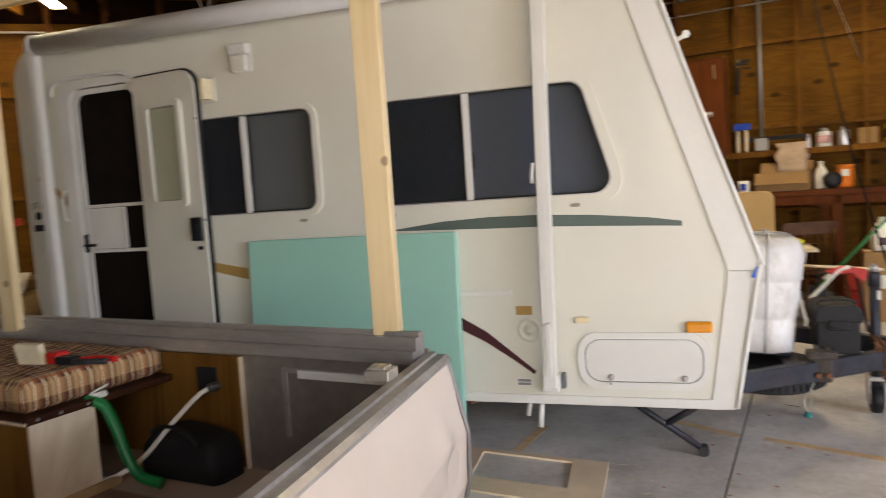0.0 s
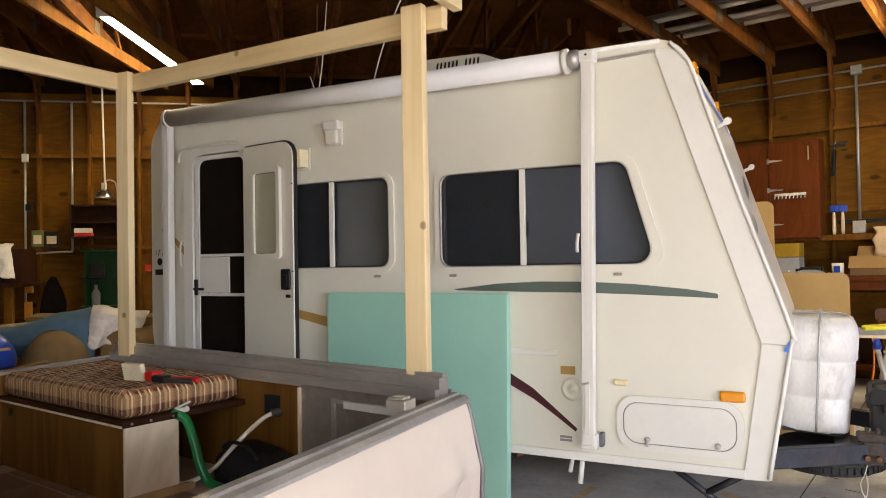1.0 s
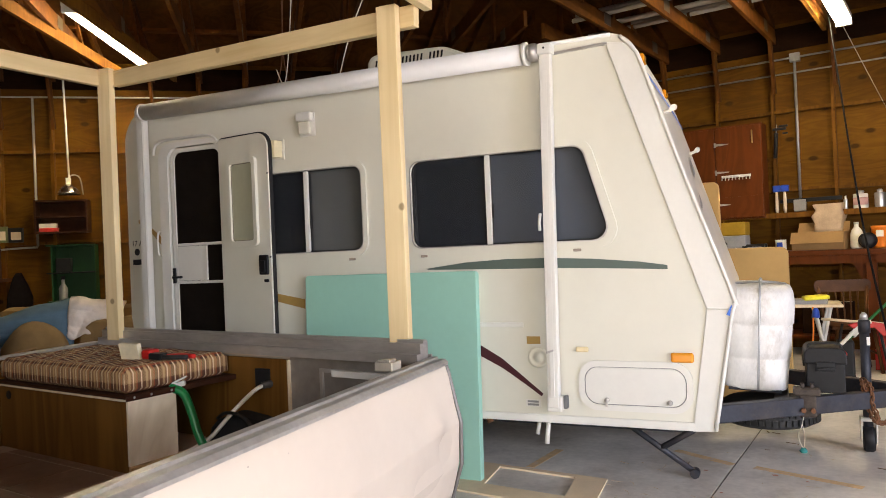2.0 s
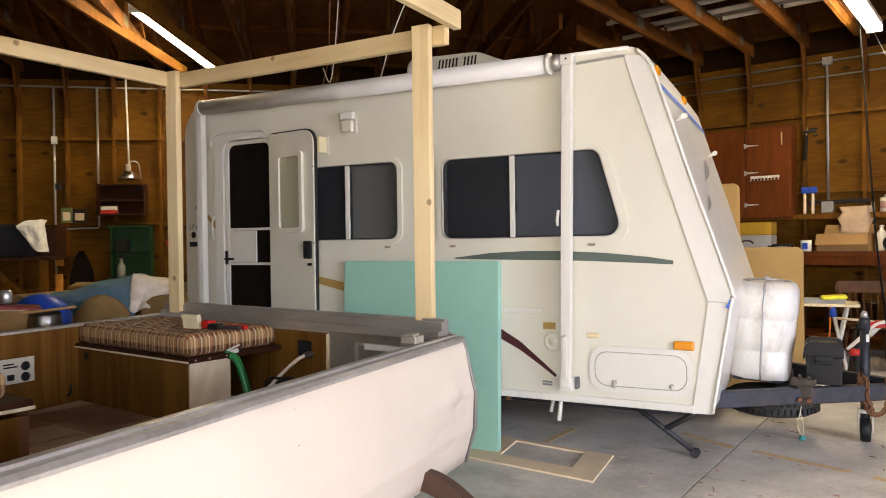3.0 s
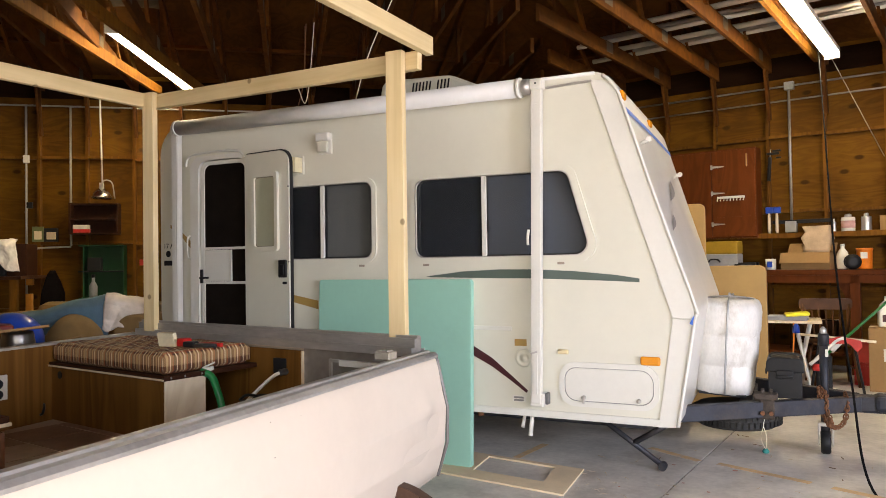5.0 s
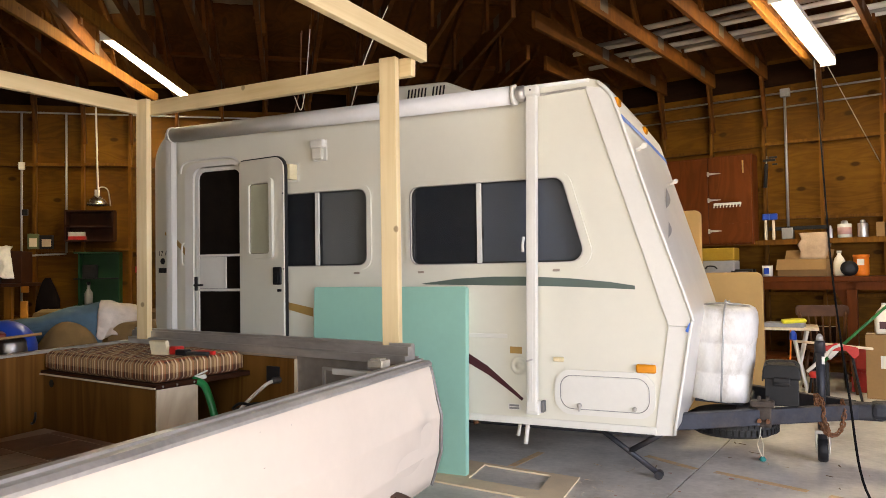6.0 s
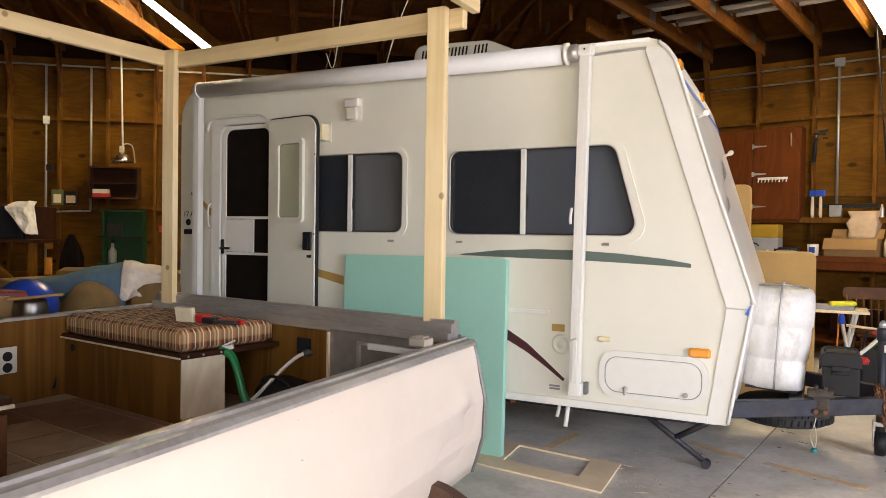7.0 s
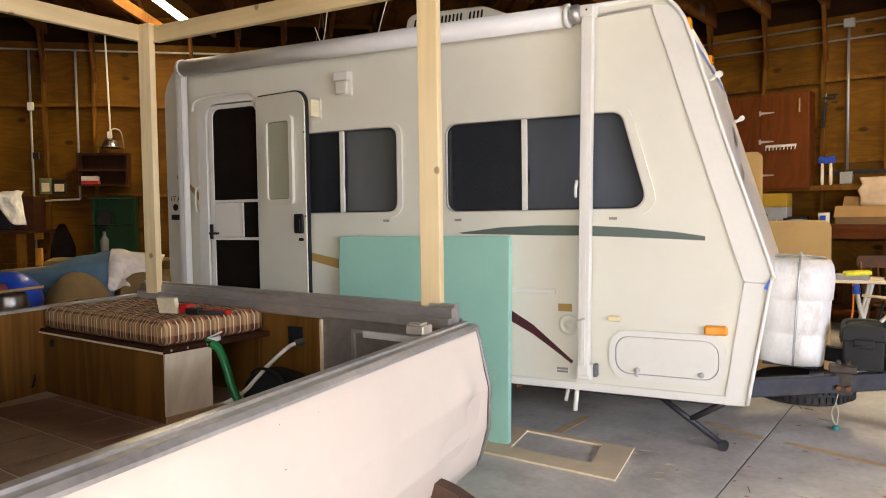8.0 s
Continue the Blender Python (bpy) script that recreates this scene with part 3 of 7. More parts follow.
part("door_window", prism(WI, -0.0355, -0.031, m=leaf_m), mat("frosted_pane", (0.4, 0.4, 0.29), 0.2, 0, 0.05), leaf, "frosted narrow window")
part("lock_case", box(0.375, 0.455, -0.05, -0.03, 1.235, 1.365, 0.008, leaf_m), M_BLACK, leaf, "black door lock")
part("lock_paddle", box(0.395, 0.44, -0.06, -0.05, 1.25, 1.33, 0.006, leaf_m), M_BLACK, leaf)
part("deadbolt", box(0.41, 0.45, -0.042, -0.03, 1.185, 1.205, 0.005, leaf_m), M_BLACK, leaf)
for hz in (0.75, 1.35, 1.9):
    part("edge_bolt", lathe([(0.006, 0), (0.006, 0.004), (0.003, 0.006)], 8, leaf_m @ pose(0.47, -0.03, hz, 90)), M_BLACK, leaf)

# grab handle beside the door, drain covers under the window
part("grab_handle", sweep(curve([(-3.405, SIDE_Y - 0.004, 1.57), (-3.408, SIDE_Y - 0.025, 1.555), (-3.41, SIDE_Y - 0.03, 1.48), (-3.408, SIDE_Y - 0.025, 1.405), (-3.405, SIDE_Y - 0.004, 1.39)], 4), 0.007, 8), M_CREAM, trailer, "cream grab handle")
for x in (-1.27, -0.33, -2.45, -1.78):
    part("drain_cover", box(x - 0.022, x + 0.022, SIDE_Y - 0.012, SIDE_Y - 0.001, 1.305, 1.32, 0.003), mat("dull_beige_plastic", (0.3, 0.25, 0.2), 0.5), trailer, "small dull drain cover")

# awning rolled up on its two arms
awn = part("awning_roll", sweep([(-3.43, 3.545, 2.43), (-0.565, 3.545, 2.41)], 0.058, 20), mat("white_awning_vinyl", (0.72, 0.71, 0.68), 0.5, 0, 0.05, 3, 0.08, 12), trailer, "rolled white vinyl awning")
for x0, x1 in ((-3.45, -3.43), (-0.565, -0.54)):
    part("end_cap", sweep([(x0, 3.545, 2.43 if x0 < -2 else 2.41), (x1, 3.545, 2.43 if x0 < -2 else 2.41)], 0.064, 20), M_WHITE, awn)
part("spring_housing", lathe([(0.035, 0), (0.05, 0.012), (0.05, 0.05), (0.03, 0.06)], 16, pose(-0.54, 3.545, 2.412, 0, 90, 0)), M_ALU, awn, "metal spring end")
for ax, bottom, lean in ((-3.472, 0.46, 0.0), (-0.478, 0.45, 0.035)):
    tilt = Matrix.Translation((ax, 0, bottom)) @ Matrix.Rotation(math.atan2(lean, 2.0), 4, "Y") @ Matrix.Translation((-ax, 0, -bottom))
    arm = part("awning_arm", box(ax - 0.032, ax + 0.032, 3.535, 3.585, bottom, 2.44, 0.006, tilt), M_WHITE, trailer, "white awning support arm")
    part("arm_channel", box(ax - 0.012, ax + 0.012, 3.528, 3.536, bottom + 0.06, 2.3, 0.002, tilt), M_WHITE, arm)
    part("inner_arm", box(ax - 0.028, ax + 0.03, 3.529, 3.5345, bottom + 0.3, 2.38, 0.002, tilt), M_WHITE, arm)
    part("arm_catch", box(ax - 0.026, ax + 0.02, 3.522, 3.528, -0.006, 0.006, 0.002, Matrix.Translation((0, 0, bottom + 0.315)) @ Matrix.Translation((ax, 0, 0)) @ Matrix.Rotation(-0.35, 4, "Y") @ Matrix.Translation((-ax, 0, 0))), M_ALU, arm, "worn metal catch")
    part("arm_head", box(ax - 0.042, ax + 0.042, 3.525, 3.6, 2.39, 2.455, 0.012, tilt), M_WHITE, arm)
    part("head_bolt", lathe([(0.006, 0), (0.006, 0.003)], 8, tilt @ pose(ax, 3.525, 2.425, 90)), M_BLACK, arm)
    part("arm_foot", box(ax - 0.04, ax + 0.045, 3.54, 3.628, bottom - 0.02, bottom + 0.06, 0.008), M_WHITE, arm)
    part("bracket", box(ax + 0.045, ax + 0.065, 3.58, 3.628, bottom - 0.01, bottom + 0.06, 0.004), mat("dark_grey_bracket", (0.12, 0.12, 0.12), 0.5), arm, "dark bracket")
part("arm_lever", sweep([(-0.507, 3.52, 1.43), (-0.502, 3.5, 1.47), (-0.497, 3.51, 1.52)], 0.009, 8), M_WHITE, trailer)
part("gutter_rail", box(-0.15, 0.15, SIDE_Y - 0.02, SIDE_Y - 0.002, -0.007, 0.007, 0.003, pose(-0.265, 0, 2.415, 0, -2, 0)), M_ALU, trailer)

# decals
def band(top, bottom, y0=SIDE_Y - 0.0035, y1=SIDE_Y - 0.0005):
    return prism(top + bottom[::-1], y0, y1)


up = [(-1.27, 1.235), (-1.0, 1.266), (-0.75, 1.277), (-0.5, 1.275), (-0.25, 1.262), (0.0, 1.238), (0.145, 1.215)]
dn = [(-1.24, 1.229), (-1.0, 1.225), (-0.75, 1.22), (-0.5, 1.218), (-0.25, 1.21), (0.0, 1.2), (0.145, 1.193)]
part("green_stripe", band(up, dn), M_GREEN, trailer, "long tapering dark green stripe")
up = [(-1.3, 0.93), (-1.1, 0.86), (-0.95, 0.79), (-0.8, 0.705), (-0.67, 0.6), (-0.56, 0.51)]
dn = [(-1.3, 0.86), (-1.1, 0.79), (-0.95, 0.725), (-0.8, 0.65), (-0.67, 0.565), (-0.57, 0.495)]
part("maroon_stripe", band(up, dn), M_MAROON, trailer, "curved maroon stripe")
part("gold_stripe", band([(-2.75, 1.15), (-2.43, 1.112), (-2.16, 1.062)], [(-2.75, 1.1), (-2.43, 1.06), (-2.16, 1.0)]), M_GOLD, trailer, "gold stripe")
part("gold_stripe", band([(-3.62, 1.67), (-3.49, 1.6), (-3.4, 1.53)], [(-3.62, 1.645), (-3.49, 1.56), (-3.4, 1.47)]), M_GOLD, trailer, "gold stripe")


def text(body, size, m, material, parent):
    cu = bpy.data.curves.new("lettering", "FONT")
    cu.body, cu.size, cu.extrude = body, size, 0.0006
    ob = new("lettering", cu)
    dg = bpy.context.evaluated_depsgraph_get()
    me = bpy.data.meshes.new_from_object(ob.evaluated_get(dg))
    bpy.data.objects.remove(ob)
    me.transform(m)
    me.materials.clear()
    me.materials.append(material)
    o2 = new("lettering", me)
    o2.parent = parent
    o2.matrix_parent_inverse = parent.matrix_world.inverted()
    return o2


text("17 A", 0.058, pose(-3.7, SIDE_Y - 0.002, 1.475, 90), M_BLACK, trailer)
part("badge", lathe([(0.026, 0), (0.026, 0.002)], 16, pose(-3.648, SIDE_Y - 0.0005, 1.43, 90)), M_BLACK, trailer)
part("sticker", box(-3.693, -3.603, SIDE_Y - 0.003, SIDE_Y - 0.0005, 1.335, 1.375), M_BLACK, trailer)
part("notice", box(-0.665, -0.575, SIDE_Y - 0.002, SIDE_Y - 0.0005, 0.435, 0.475), M_WHITE, trailer)
for k in range(2):
    part("notice_line", box(-0.655, -0.59, SIDE_Y - 0.0035, SIDE_Y - 0.002, 0.44 + 0.017 * k, 0.452 + 0.017 * k), mat("grey_print", (0.25, 0.25, 0.25)), trailer)

# fittings on the side wall
vent = part("vent_hood", box(-2.14, -2.02, SIDE_Y - 0.01, SIDE_Y - 0.001, 2.125, 2.28, 0.006), M_WHITE, trailer, "white plastic vent hood")
part("hood", box(-2.14, -2.025, SIDE_Y - 0.055, SIDE_Y - 0.01, 2.22, 2.278, 0.01), M_WHITE, vent)
part("flap", box(-2.135, -2.045, SIDE_Y - 0.04, SIDE_Y - 0.01, 2.135, 2.22, 0.01), M_CREAM, vent)
plight = part("porch_light", box(-2.42, -2.27, SIDE_Y - 0.012, SIDE_Y - 0.001, 1.99, 2.13, 0.006), M_CREAM, trailer, "cream porch light")
part("light_lens", prism([(-0.055, 0.0), (0.055, 0.0), (0.042, -0.07), (-0.042, -0.07)], 2.005, 2.115, "xy", m=pose(-2.34, SIDE_Y - 0.01, 0)), mat("amber_white_lens", (0.7, 0.62, 0.4), 0.3), plight)
part("water_inlet", lathe([(0.06, 0), (0.06, 0.006), (0.045, 0.009), (0.042, 0.005), (0.02, 0.005), (0.02, 0.012), (0.0, 0.012)], 24, pose(-0.582, SIDE_Y, 0.715, 90)), M_CREAM, trailer, "round cream inlet cover")
part("gold_label", box(-0.645, -0.565, SIDE_Y - 0.003, SIDE_Y - 0.0005, 0.79, 0.833), M_GOLD, trailer)
part("rail_strip", box(-1.02, -0.66, SIDE_Y - 0.01, SIDE_Y - 0.001, 0.885, 0.912, 0.003), M_WHITE, trailer)
part("clearance_lamp", box(-0.36, -0.29, SIDE_Y - 0.02, SIDE_Y - 0.001, 0.75, 0.78, 0.008), mat("faded_lens", (0.72, 0.6, 0.36), 0.3), trailer, "faded cream lamp lens")
part("side_marker", box(0.143, 0.258, SIDE_Y - 0.028, SIDE_Y - 0.001, 0.705, 0.757, 0.012), M_AMBER, trailer, "amber side marker lamp")
HO, HI = rounded(rect(-0.352, 0.248, 0.435, 0.705), 0.1, 7), rounded(rect(-0.32, 0.216, 0.467, 0.673), 0.075, 7)
hatch = part("storage_hatch", ring(HO, HI, SIDE_Y - 0.012, SIDE_Y - 0.001), M_WHITE, trailer, "white storage hatch")
part("hatch_seal", ring(HI, [(x * 0.985 - 0.0008, z * 0.97 + 0.0171) for x, z in HI], SIDE_Y - 0.006, SIDE_Y - 0.001), mat("grey_seal", (0.2, 0.2, 0.2), 0.6), hatch)
part("hatch_panel", prism([(x * 0.984 - 0.0008, z * 0.968 + 0.0182) for x, z in HI], SIDE_Y - 0.01, SIDE_Y - 0.001, bevel=0.003), M_WHITE, hatch)
for lx in (-0.2, 0.13):
    part("hatch_lock", join(lathe([(0.014, 0), (0.014, 0.01), (0.01, 0.014)], 12, pose(lx, SIDE_Y - 0.01, 0.492, 90)), box(lx - 0.007, lx + 0.007, SIDE_Y - 0.028, SIDE_Y - 0.02, 0.457 if lx < 0 else 0.484, 0.499, 0.003)), M_ALU, hatch, "metal thumb lock")

# rooftop air conditioner
AC = rounded([(-2.07, 2.47), (-1.0, 2.47), (-1.12, 2.66), (-1.42, 2.795), (-2.03, 2.815)], [0.01, 0.02, 0.2, 0.25, 0.08], 6)
ac = part("air_conditioner", prism(AC, 4.35, 5.05, bevel=0.03), M_CREAM, trailer, "cream rooftop air conditioner")
for base, count in ((-1.97, 5), (-1.75, 6), (-1.53, 4)):
    for k in range(count):
        x = base + 0.03 * k
        part("grille_slot", prism([(x, 2.66), (x + 0.012, 2.66), (x + 0.028, 2.76), (x + 0.016, 2.76)], 4.345, 4.3505), M_BLACK, ac)

# front: marker lamps, tape, decal marks, light brackets
for yy, zz in ((3.72, 2.335), (4.75, 2.335)):
    q = (yy - SIDE_Y) / (FAR_Y - SIDE_Y)
    xx = 0.025 - 0.03 * q * q - 0.03 * q
    part("roof_marker", box(xx, xx + 0.04, yy - 0.05, yy + 0.05, zz - 0.03, zz + 0.02, 0.01), M_AMBER, trailer, "amber marker lamp")


def on_front(y, s):
    """A point on the sloping front, s from its top to the knee."""
    q = (y - SIDE_Y) / (FAR_Y - SIDE_Y)
    sw = 0.006 - 0.03 * q * q - 0.03 * q
    return Vector((0.0666 + 0.375 * s + sw, y, 2.262 - 1.2 * s + 0.004))


for y0, y1, s in ((3.66, 5.75, 0.015),):
    bm = bmesh.new()
    rows = [(bm.verts.new(on_front(y0 + (y1 - y0) * k / 12, s)), bm.verts.new(on_front(y0 + (y1 - y0) * k / 12, s + 0.035))) for k in range(13)]
    for a, b in zip(rows, rows[1:]):
        bm.faces.new((a[0], b[0], b[1], a[1]))
    part("masking_tape", bm, M_TAPE, trailer, "strip of blue masking tape")
for y, s in ((3.78, 0.19), (5.1, 0.26)):
    p = on_front(y, s)
    part("latch_knob", join(sweep([p, p + Vector((0.05, 0, 0.02))], 0.01, 8), sweep([p + Vector((0.05, -0.02, 0.02)), p + Vector((0.05, 0.03, 0.03))], 0.018, 8)), M_WHITE, trailer, "white latch knob")
for y, s0, s1, w in ((4.3, 0.46, 0.3, 0.5), (3.85, 0.64, 0.54, 0.32)):
    bm = bmesh.new()
    vs = []
    for k in range(7):
        a = k / 6
        vs.append((bm.verts.new(on_front(y + w * a, s0 + (s1 - s0) * a)), bm.verts.new(on_front(y + w * (a + 0.5 * math.sin(math.pi * a)), s0 + (s1 - s0) * a))))
    for a, b in zip(vs, vs[1:]):
        bm.faces.new((a[0], b[0], b[1], a[1]))
    bmesh.ops.remove_doubles(bm, verts=bm.verts[:], dist=1e-4)
    part("grey_swoosh", bm, mat("grey_decal", (0.22, 0.22, 0.22), 0.5), trailer, "peeling grey decal mark")

# tongue: A-frame, coupler, jack, spare wheel, chains
for sgn in (-1, 1):
    a, b = Vector((0.1, 4.8 + sgn * 0.95, 0.36)), Vector((1.33, 4.8 + sgn * 0.06, 0.36))
    d = (b - a).length
    rz = math.degrees(math.atan2(b.y - a.y, b.x - a.x))
    part("tongue_beam", box(0, d, -0.03, 0.03, -0.05, 0.05, 0.006, pose(*a, 0, 0, rz)), M_FRAME, trailer, "black steel tongue beam")
part("cross_member", box(0.62, 0.7, 4.35, 5.25, 0.3, 0.38, 0.005), M_FRAME, trailer)
part("hitch_bracket", join(box(0.75, 0.84, 4.3, 4.4, 0.3, 0.44, 0.01), box(0.72, 0.86, 4.26, 4.36, 0.43, 0.47, 0.01), box(0.76, 0.78, 4.3, 4.36, 0.46, 0.49, 0.004), box(0.81, 0.83, 4.3, 4.36, 0.46, 0.49, 0.004)), mat("grimy_cast_iron", (0.07, 0.055, 0.045), 0.7, 0.4, 0.4, 20, 0.5, 40), trailer, "grimy hitch bracket")
part("coupler", join(box(1.25, 1.5, 4.74, 4.86, 0.3, 0.41, 0.02), box(1.42, 1.54, 4.72, 4.88, 0.31, 0.42, 0.03)), M_FRAME, trailer)
jack = part("tongue_jack", sweep([(1.135, 4.8, 0.13), (1.135, 4.8, 0.76)], 0.027, 16), M_FRAME, trailer, "black tongue jack with a castor wheel")
part("jack_head", lathe([(0.034, 0), (0.034, 0.06), (0.03, 0.08), (0.0, 0.08)], 16, pose(1.135, 4.8, 0.73)), M_FRAME, jack)
part("jack_sleeve", sweep([(1.135, 4.8, 0.2), (1.135, 4.8, 0.45)], 0.024, 16), M_ALU, jack, "shiny inner tube")
part("castor_fork", join(box(1.09, 1.1, 4.76, 4.84, 0.06, 0.2, 0.003), box(1.17, 1.18, 4.76, 4.84, 0.06, 0.2, 0.003), box(1.09, 1.18, 4.76, 4.84, 0.19, 0.215, 0.004)), M_ALU, jack, "galvanised castor fork")
part("castor_wheel", lathe([(0.03, -0.03), (0.072, -0.03), (0.08, -0.018), (0.08, 0.018), (0.072, 0.03), (0.03, 0.03)], 20, pose(1.135, 4.8, 0.08, 0, 90, 0)), M_BLACK, jack)
spare = part("spare_tyre", lathe([(0.16, -0.08), (0.25, -0.07), (0.28, -0.05), (0.29, 0.0), (0.28, 0.05), (0.25, 0.07), (0.16, 0.08)], 32, pose(0.58, 4.75, 0.24)), mat("tyre_rubber", (0.035, 0.034, 0.033), 0.8, 0, 0.2, 30, 0.5, 50), trailer, "black spare tyre slung under the tongue")
for k in range(48):
    for z in (0.195, 0.245):
        part("tread_block", box(0.284, 0.297, -0.013, 0.013, 0, 0.038, 0, pose(0.58, 4.75, z, 0, 0, 7.5 * k + (3.7 if z > 0.2 else 0))), M_GASKET, spare)
part("rim", lathe([(0.0, -0.02), (0.165, -0.03), (0.165, 0.03), (0.0, 0.02)], 24, pose(0.58, 4.75, 0.24)), M_COND, spare)
chain = curve([(1.1, 4.66, 0.47), (1.1, 4.58, 0.43), (1.115, 4.565, 0.34), (1.14, 4.57, 0.26), (1.17, 4.58, 0.23), (1.21, 4.6, 0.23), (1.245, 4.62, 0.28), (1.26, 4.66, 0.38), (1.25, 4.7, 0.43)], 4) + curve([(1.12, 4.64, 0.46), (1.135, 4.57, 0.42), (1.135, 4.56, 0.34), (1.16, 4.57, 0.27), (1.155, 4.58, 0.24)], 4)
for k, (p, r) in enumerate(zip(chain, chain[1:])):
    step = r - p
    if 0.005 < step.length < 0.12:
        m = Matrix.Translation(p.lerp(r, 0.5)) @ step.to_track_quat("X", "Z").to_matrix().to_4x4() @ pose(0, 0, 0, 90 * (k % 2) + 20)
        half = step.length * 0.5 + 0.009
        part("chain_link", sweep([m @ Vector((half * math.cos(q), 0.014 * math.sin(q), 0)) for q in [2 * math.pi * j / 10 for j in range(11)]], 0.0052, 6, False), M_RUST, trailer, "rusty safety chain link")
part("jack_cap", lathe([(0.024, 0), (0.02, 0.03), (0.008, 0.045), (0.0, 0.045)], 12, pose(1.135, 4.8, 0.81)), M_ALU, jack, "bright metal cap")
part("label", box(1.143, 1.161, 4.768, 4.776, 0.655, 0.705, 0.001), M_WHITE, jack, "worn white sticker")
for x in (0.77, 0.82):
    part("bracket_bolt", sweep([(x, 4.29, 0.345), (x, 4.265, 0.345)], 0.014, 6), M_RUST, trailer)
part("breakaway_cable", sweep(curve([(0.775, 4.42, 0.29), (0.76, 4.5, 0.2), (0.742, 4.6, 0.12), (0.768, 4.66, 0.03), (0.778, 4.6, 0.12), (0.765, 4.5, 0.21)], 5), 0.0022, 6), M_HOSEW, trailer)
part("plug", lathe([(0.018, 0), (0.024, 0.01), (0.012, 0.03)], 10, pose(0.768, 4.67, 0.0)), mat("teal_plastic", (0.02, 0.22, 0.2), 0.4), trailer)

# stabiliser jack and wheels
stab = part("stabiliser_jack", join(sweep([(-0.25, 3.98, 0.34), (0.2, 3.98, 0.03)], 0.018, 8), sweep([(0.02, 3.98, 0.155), (0.3, 3.98, 0.33)], 0.018, 8), sweep([(0.2, 3.95, 0.027), (0.2, 4.01, 0.027)], 0.026, 12)), M_FRAME, trailer, "black folding stabiliser jack, lowered")
part("drain_pipe", join(sweep([(-0.62, 3.75, 0.36), (-0.64, 3.74, 0.25)], 0.012, 8), sweep([(-0.55, 3.68, 0.36), (-0.56, 3.66, 0.22)], 0.014, 8)), M_WHITE, trailer, "white drain pipe")
part("drain_valve", sweep([(-0.95, 3.75, 0.36), (-0.93, 3.74, 0.3)], 0.02, 8), M_RUST, trailer)
for yy in (3.9, 5.7):
    w = part("wheel", lathe([(0.18, -0.09), (0.29, -0.1), (0.33, -0.06), (0.335, 0), (0.33, 0.06), (0.29, 0.1), (0.18, 0.09)], 28, pose(-1.9, yy, 0.335, 90)), M_BLACK, trailer)
    part("rim", lathe([(0.0, -0.03), (0.185, -0.05), (0.185, 0.05), (0.0, 0.03)], 20, pose(-1.9, yy, 0.335, 90)), M_WHITE, w)

# gas bottle cover and battery box ride on the tongue
tank = thing("gas_bottle_cover", "weathered white plastic cover over two gas bottles on the tongue", "gas cover", (0.53, 4.78, 0.47))
tank.matrix_world = pose(0.515, 4.78, 0.47, 0, 3.2, 0)
TC = rounded(rect(-0.215, 0.215, -0.34, 0.34), 0.16, 8)
M_TANK = mat("weathered_white_plastic", (0.74, 0.72, 0.68), 0.45, 0, 0.14, 9, 0.8, 14, dirt=0.9, dirt_color=(0.4, 0.35, 0.26), stretch=(1, 1, 0.5))


def loft(outline, rows):
    """An outline in the xy plane stacked at heights with a scale for each: (z, scale)."""
    bm = bmesh.new()
    rr = [[bm.verts.new((x * s, y * s, z)) for x, y in outline] for z, s in rows]
    n = len(outline)
    for a, b in zip(rr, rr[1:]):
        for i in range(n):
            bm.faces.new((a[i], a[(i + 1) % n], b[(i + 1) % n], b[i])).smooth = True
    bm.faces.new(rr[0][::-1])
    bm.faces.new(rr[-1])
    return bm


local("shell", loft(TC, [(-0.06, 0.84), (-0.05, 0.86), (0.125, 0.9), (0.13, 0.885), (0.142, 0.93), (0.33, 0.955), (0.336, 0.935), (0.35, 0.99), (0.48, 1.0), (0.53, 0.965), (0.562, 0.89), (0.58, 0.74)]), M_TANK, tank)
local("strap", sweep(curve([(0.02, -0.335, -0.05), (0.02, -0.345, 0.3), (0.02, -0.33, 0.52), (0.02, -0.24, 0.598), (0.02, 0.1, 0.6)], 6), 0.007, 6), M_COND, tank, "grey cord over the cover")
local("cord", sweep(curve([(-0.16, -0.15, 0.575), (0.0, -0.22, 0.6), (0.1, -0.15, 0.595), (0.16, -0.05, 0.58)], 6), 0.007, 6), M_COND, tank)
local("knot", lathe([(0.009, 0), (0.011, 0.012), (0.004, 0.026)], 8, pose(0.02, -0.22, 0.6)), M_COND, tank)
local("tray", box(-0.15, 0.15, -0.28, 0.28, -0.07, -0.055, 0.003), M_FRAME, tank, "black steel tray")

batt = thing("battery_box", "black plastic battery box on the trailer tongue", "battery box", (0.9, 4.62, 0.412))
local("case", prism(rounded(rect(-0.1, 0.1, 0.0, 0.19), [0.012, 0.012, 0.004, 0.004], 3), -0.15, 0.15, bevel=0.006), M_BLACK, batt)
local("lid", prism(rounded(rect(-0.112, 0.112, 0.17, 0.265), [0.006, 0.006, 0.045, 0.045], 4), -0.16, 0.16, bevel=0.008), M_BLACK, batt)
local("lid_handle", sweep(curve([(-0.085, -0.1, 0.255), (-0.08, -0.1, 0.28), (0.0, -0.1, 0.287), (0.08, -0.1, 0.28), (0.085, -0.1, 0.255)], 4), 0.007, 8), M_GASKET, batt)
local("front_latch", box(-0.05, 0.05, -0.172, -0.158, 0.13, 0.185, 0.006), M_BLACK, batt)
local("latch_bar", sweep([(-0.05, -0.176, 0.15), (0.05, -0.176, 0.15)], 0.005, 6), M_GASKET, batt)
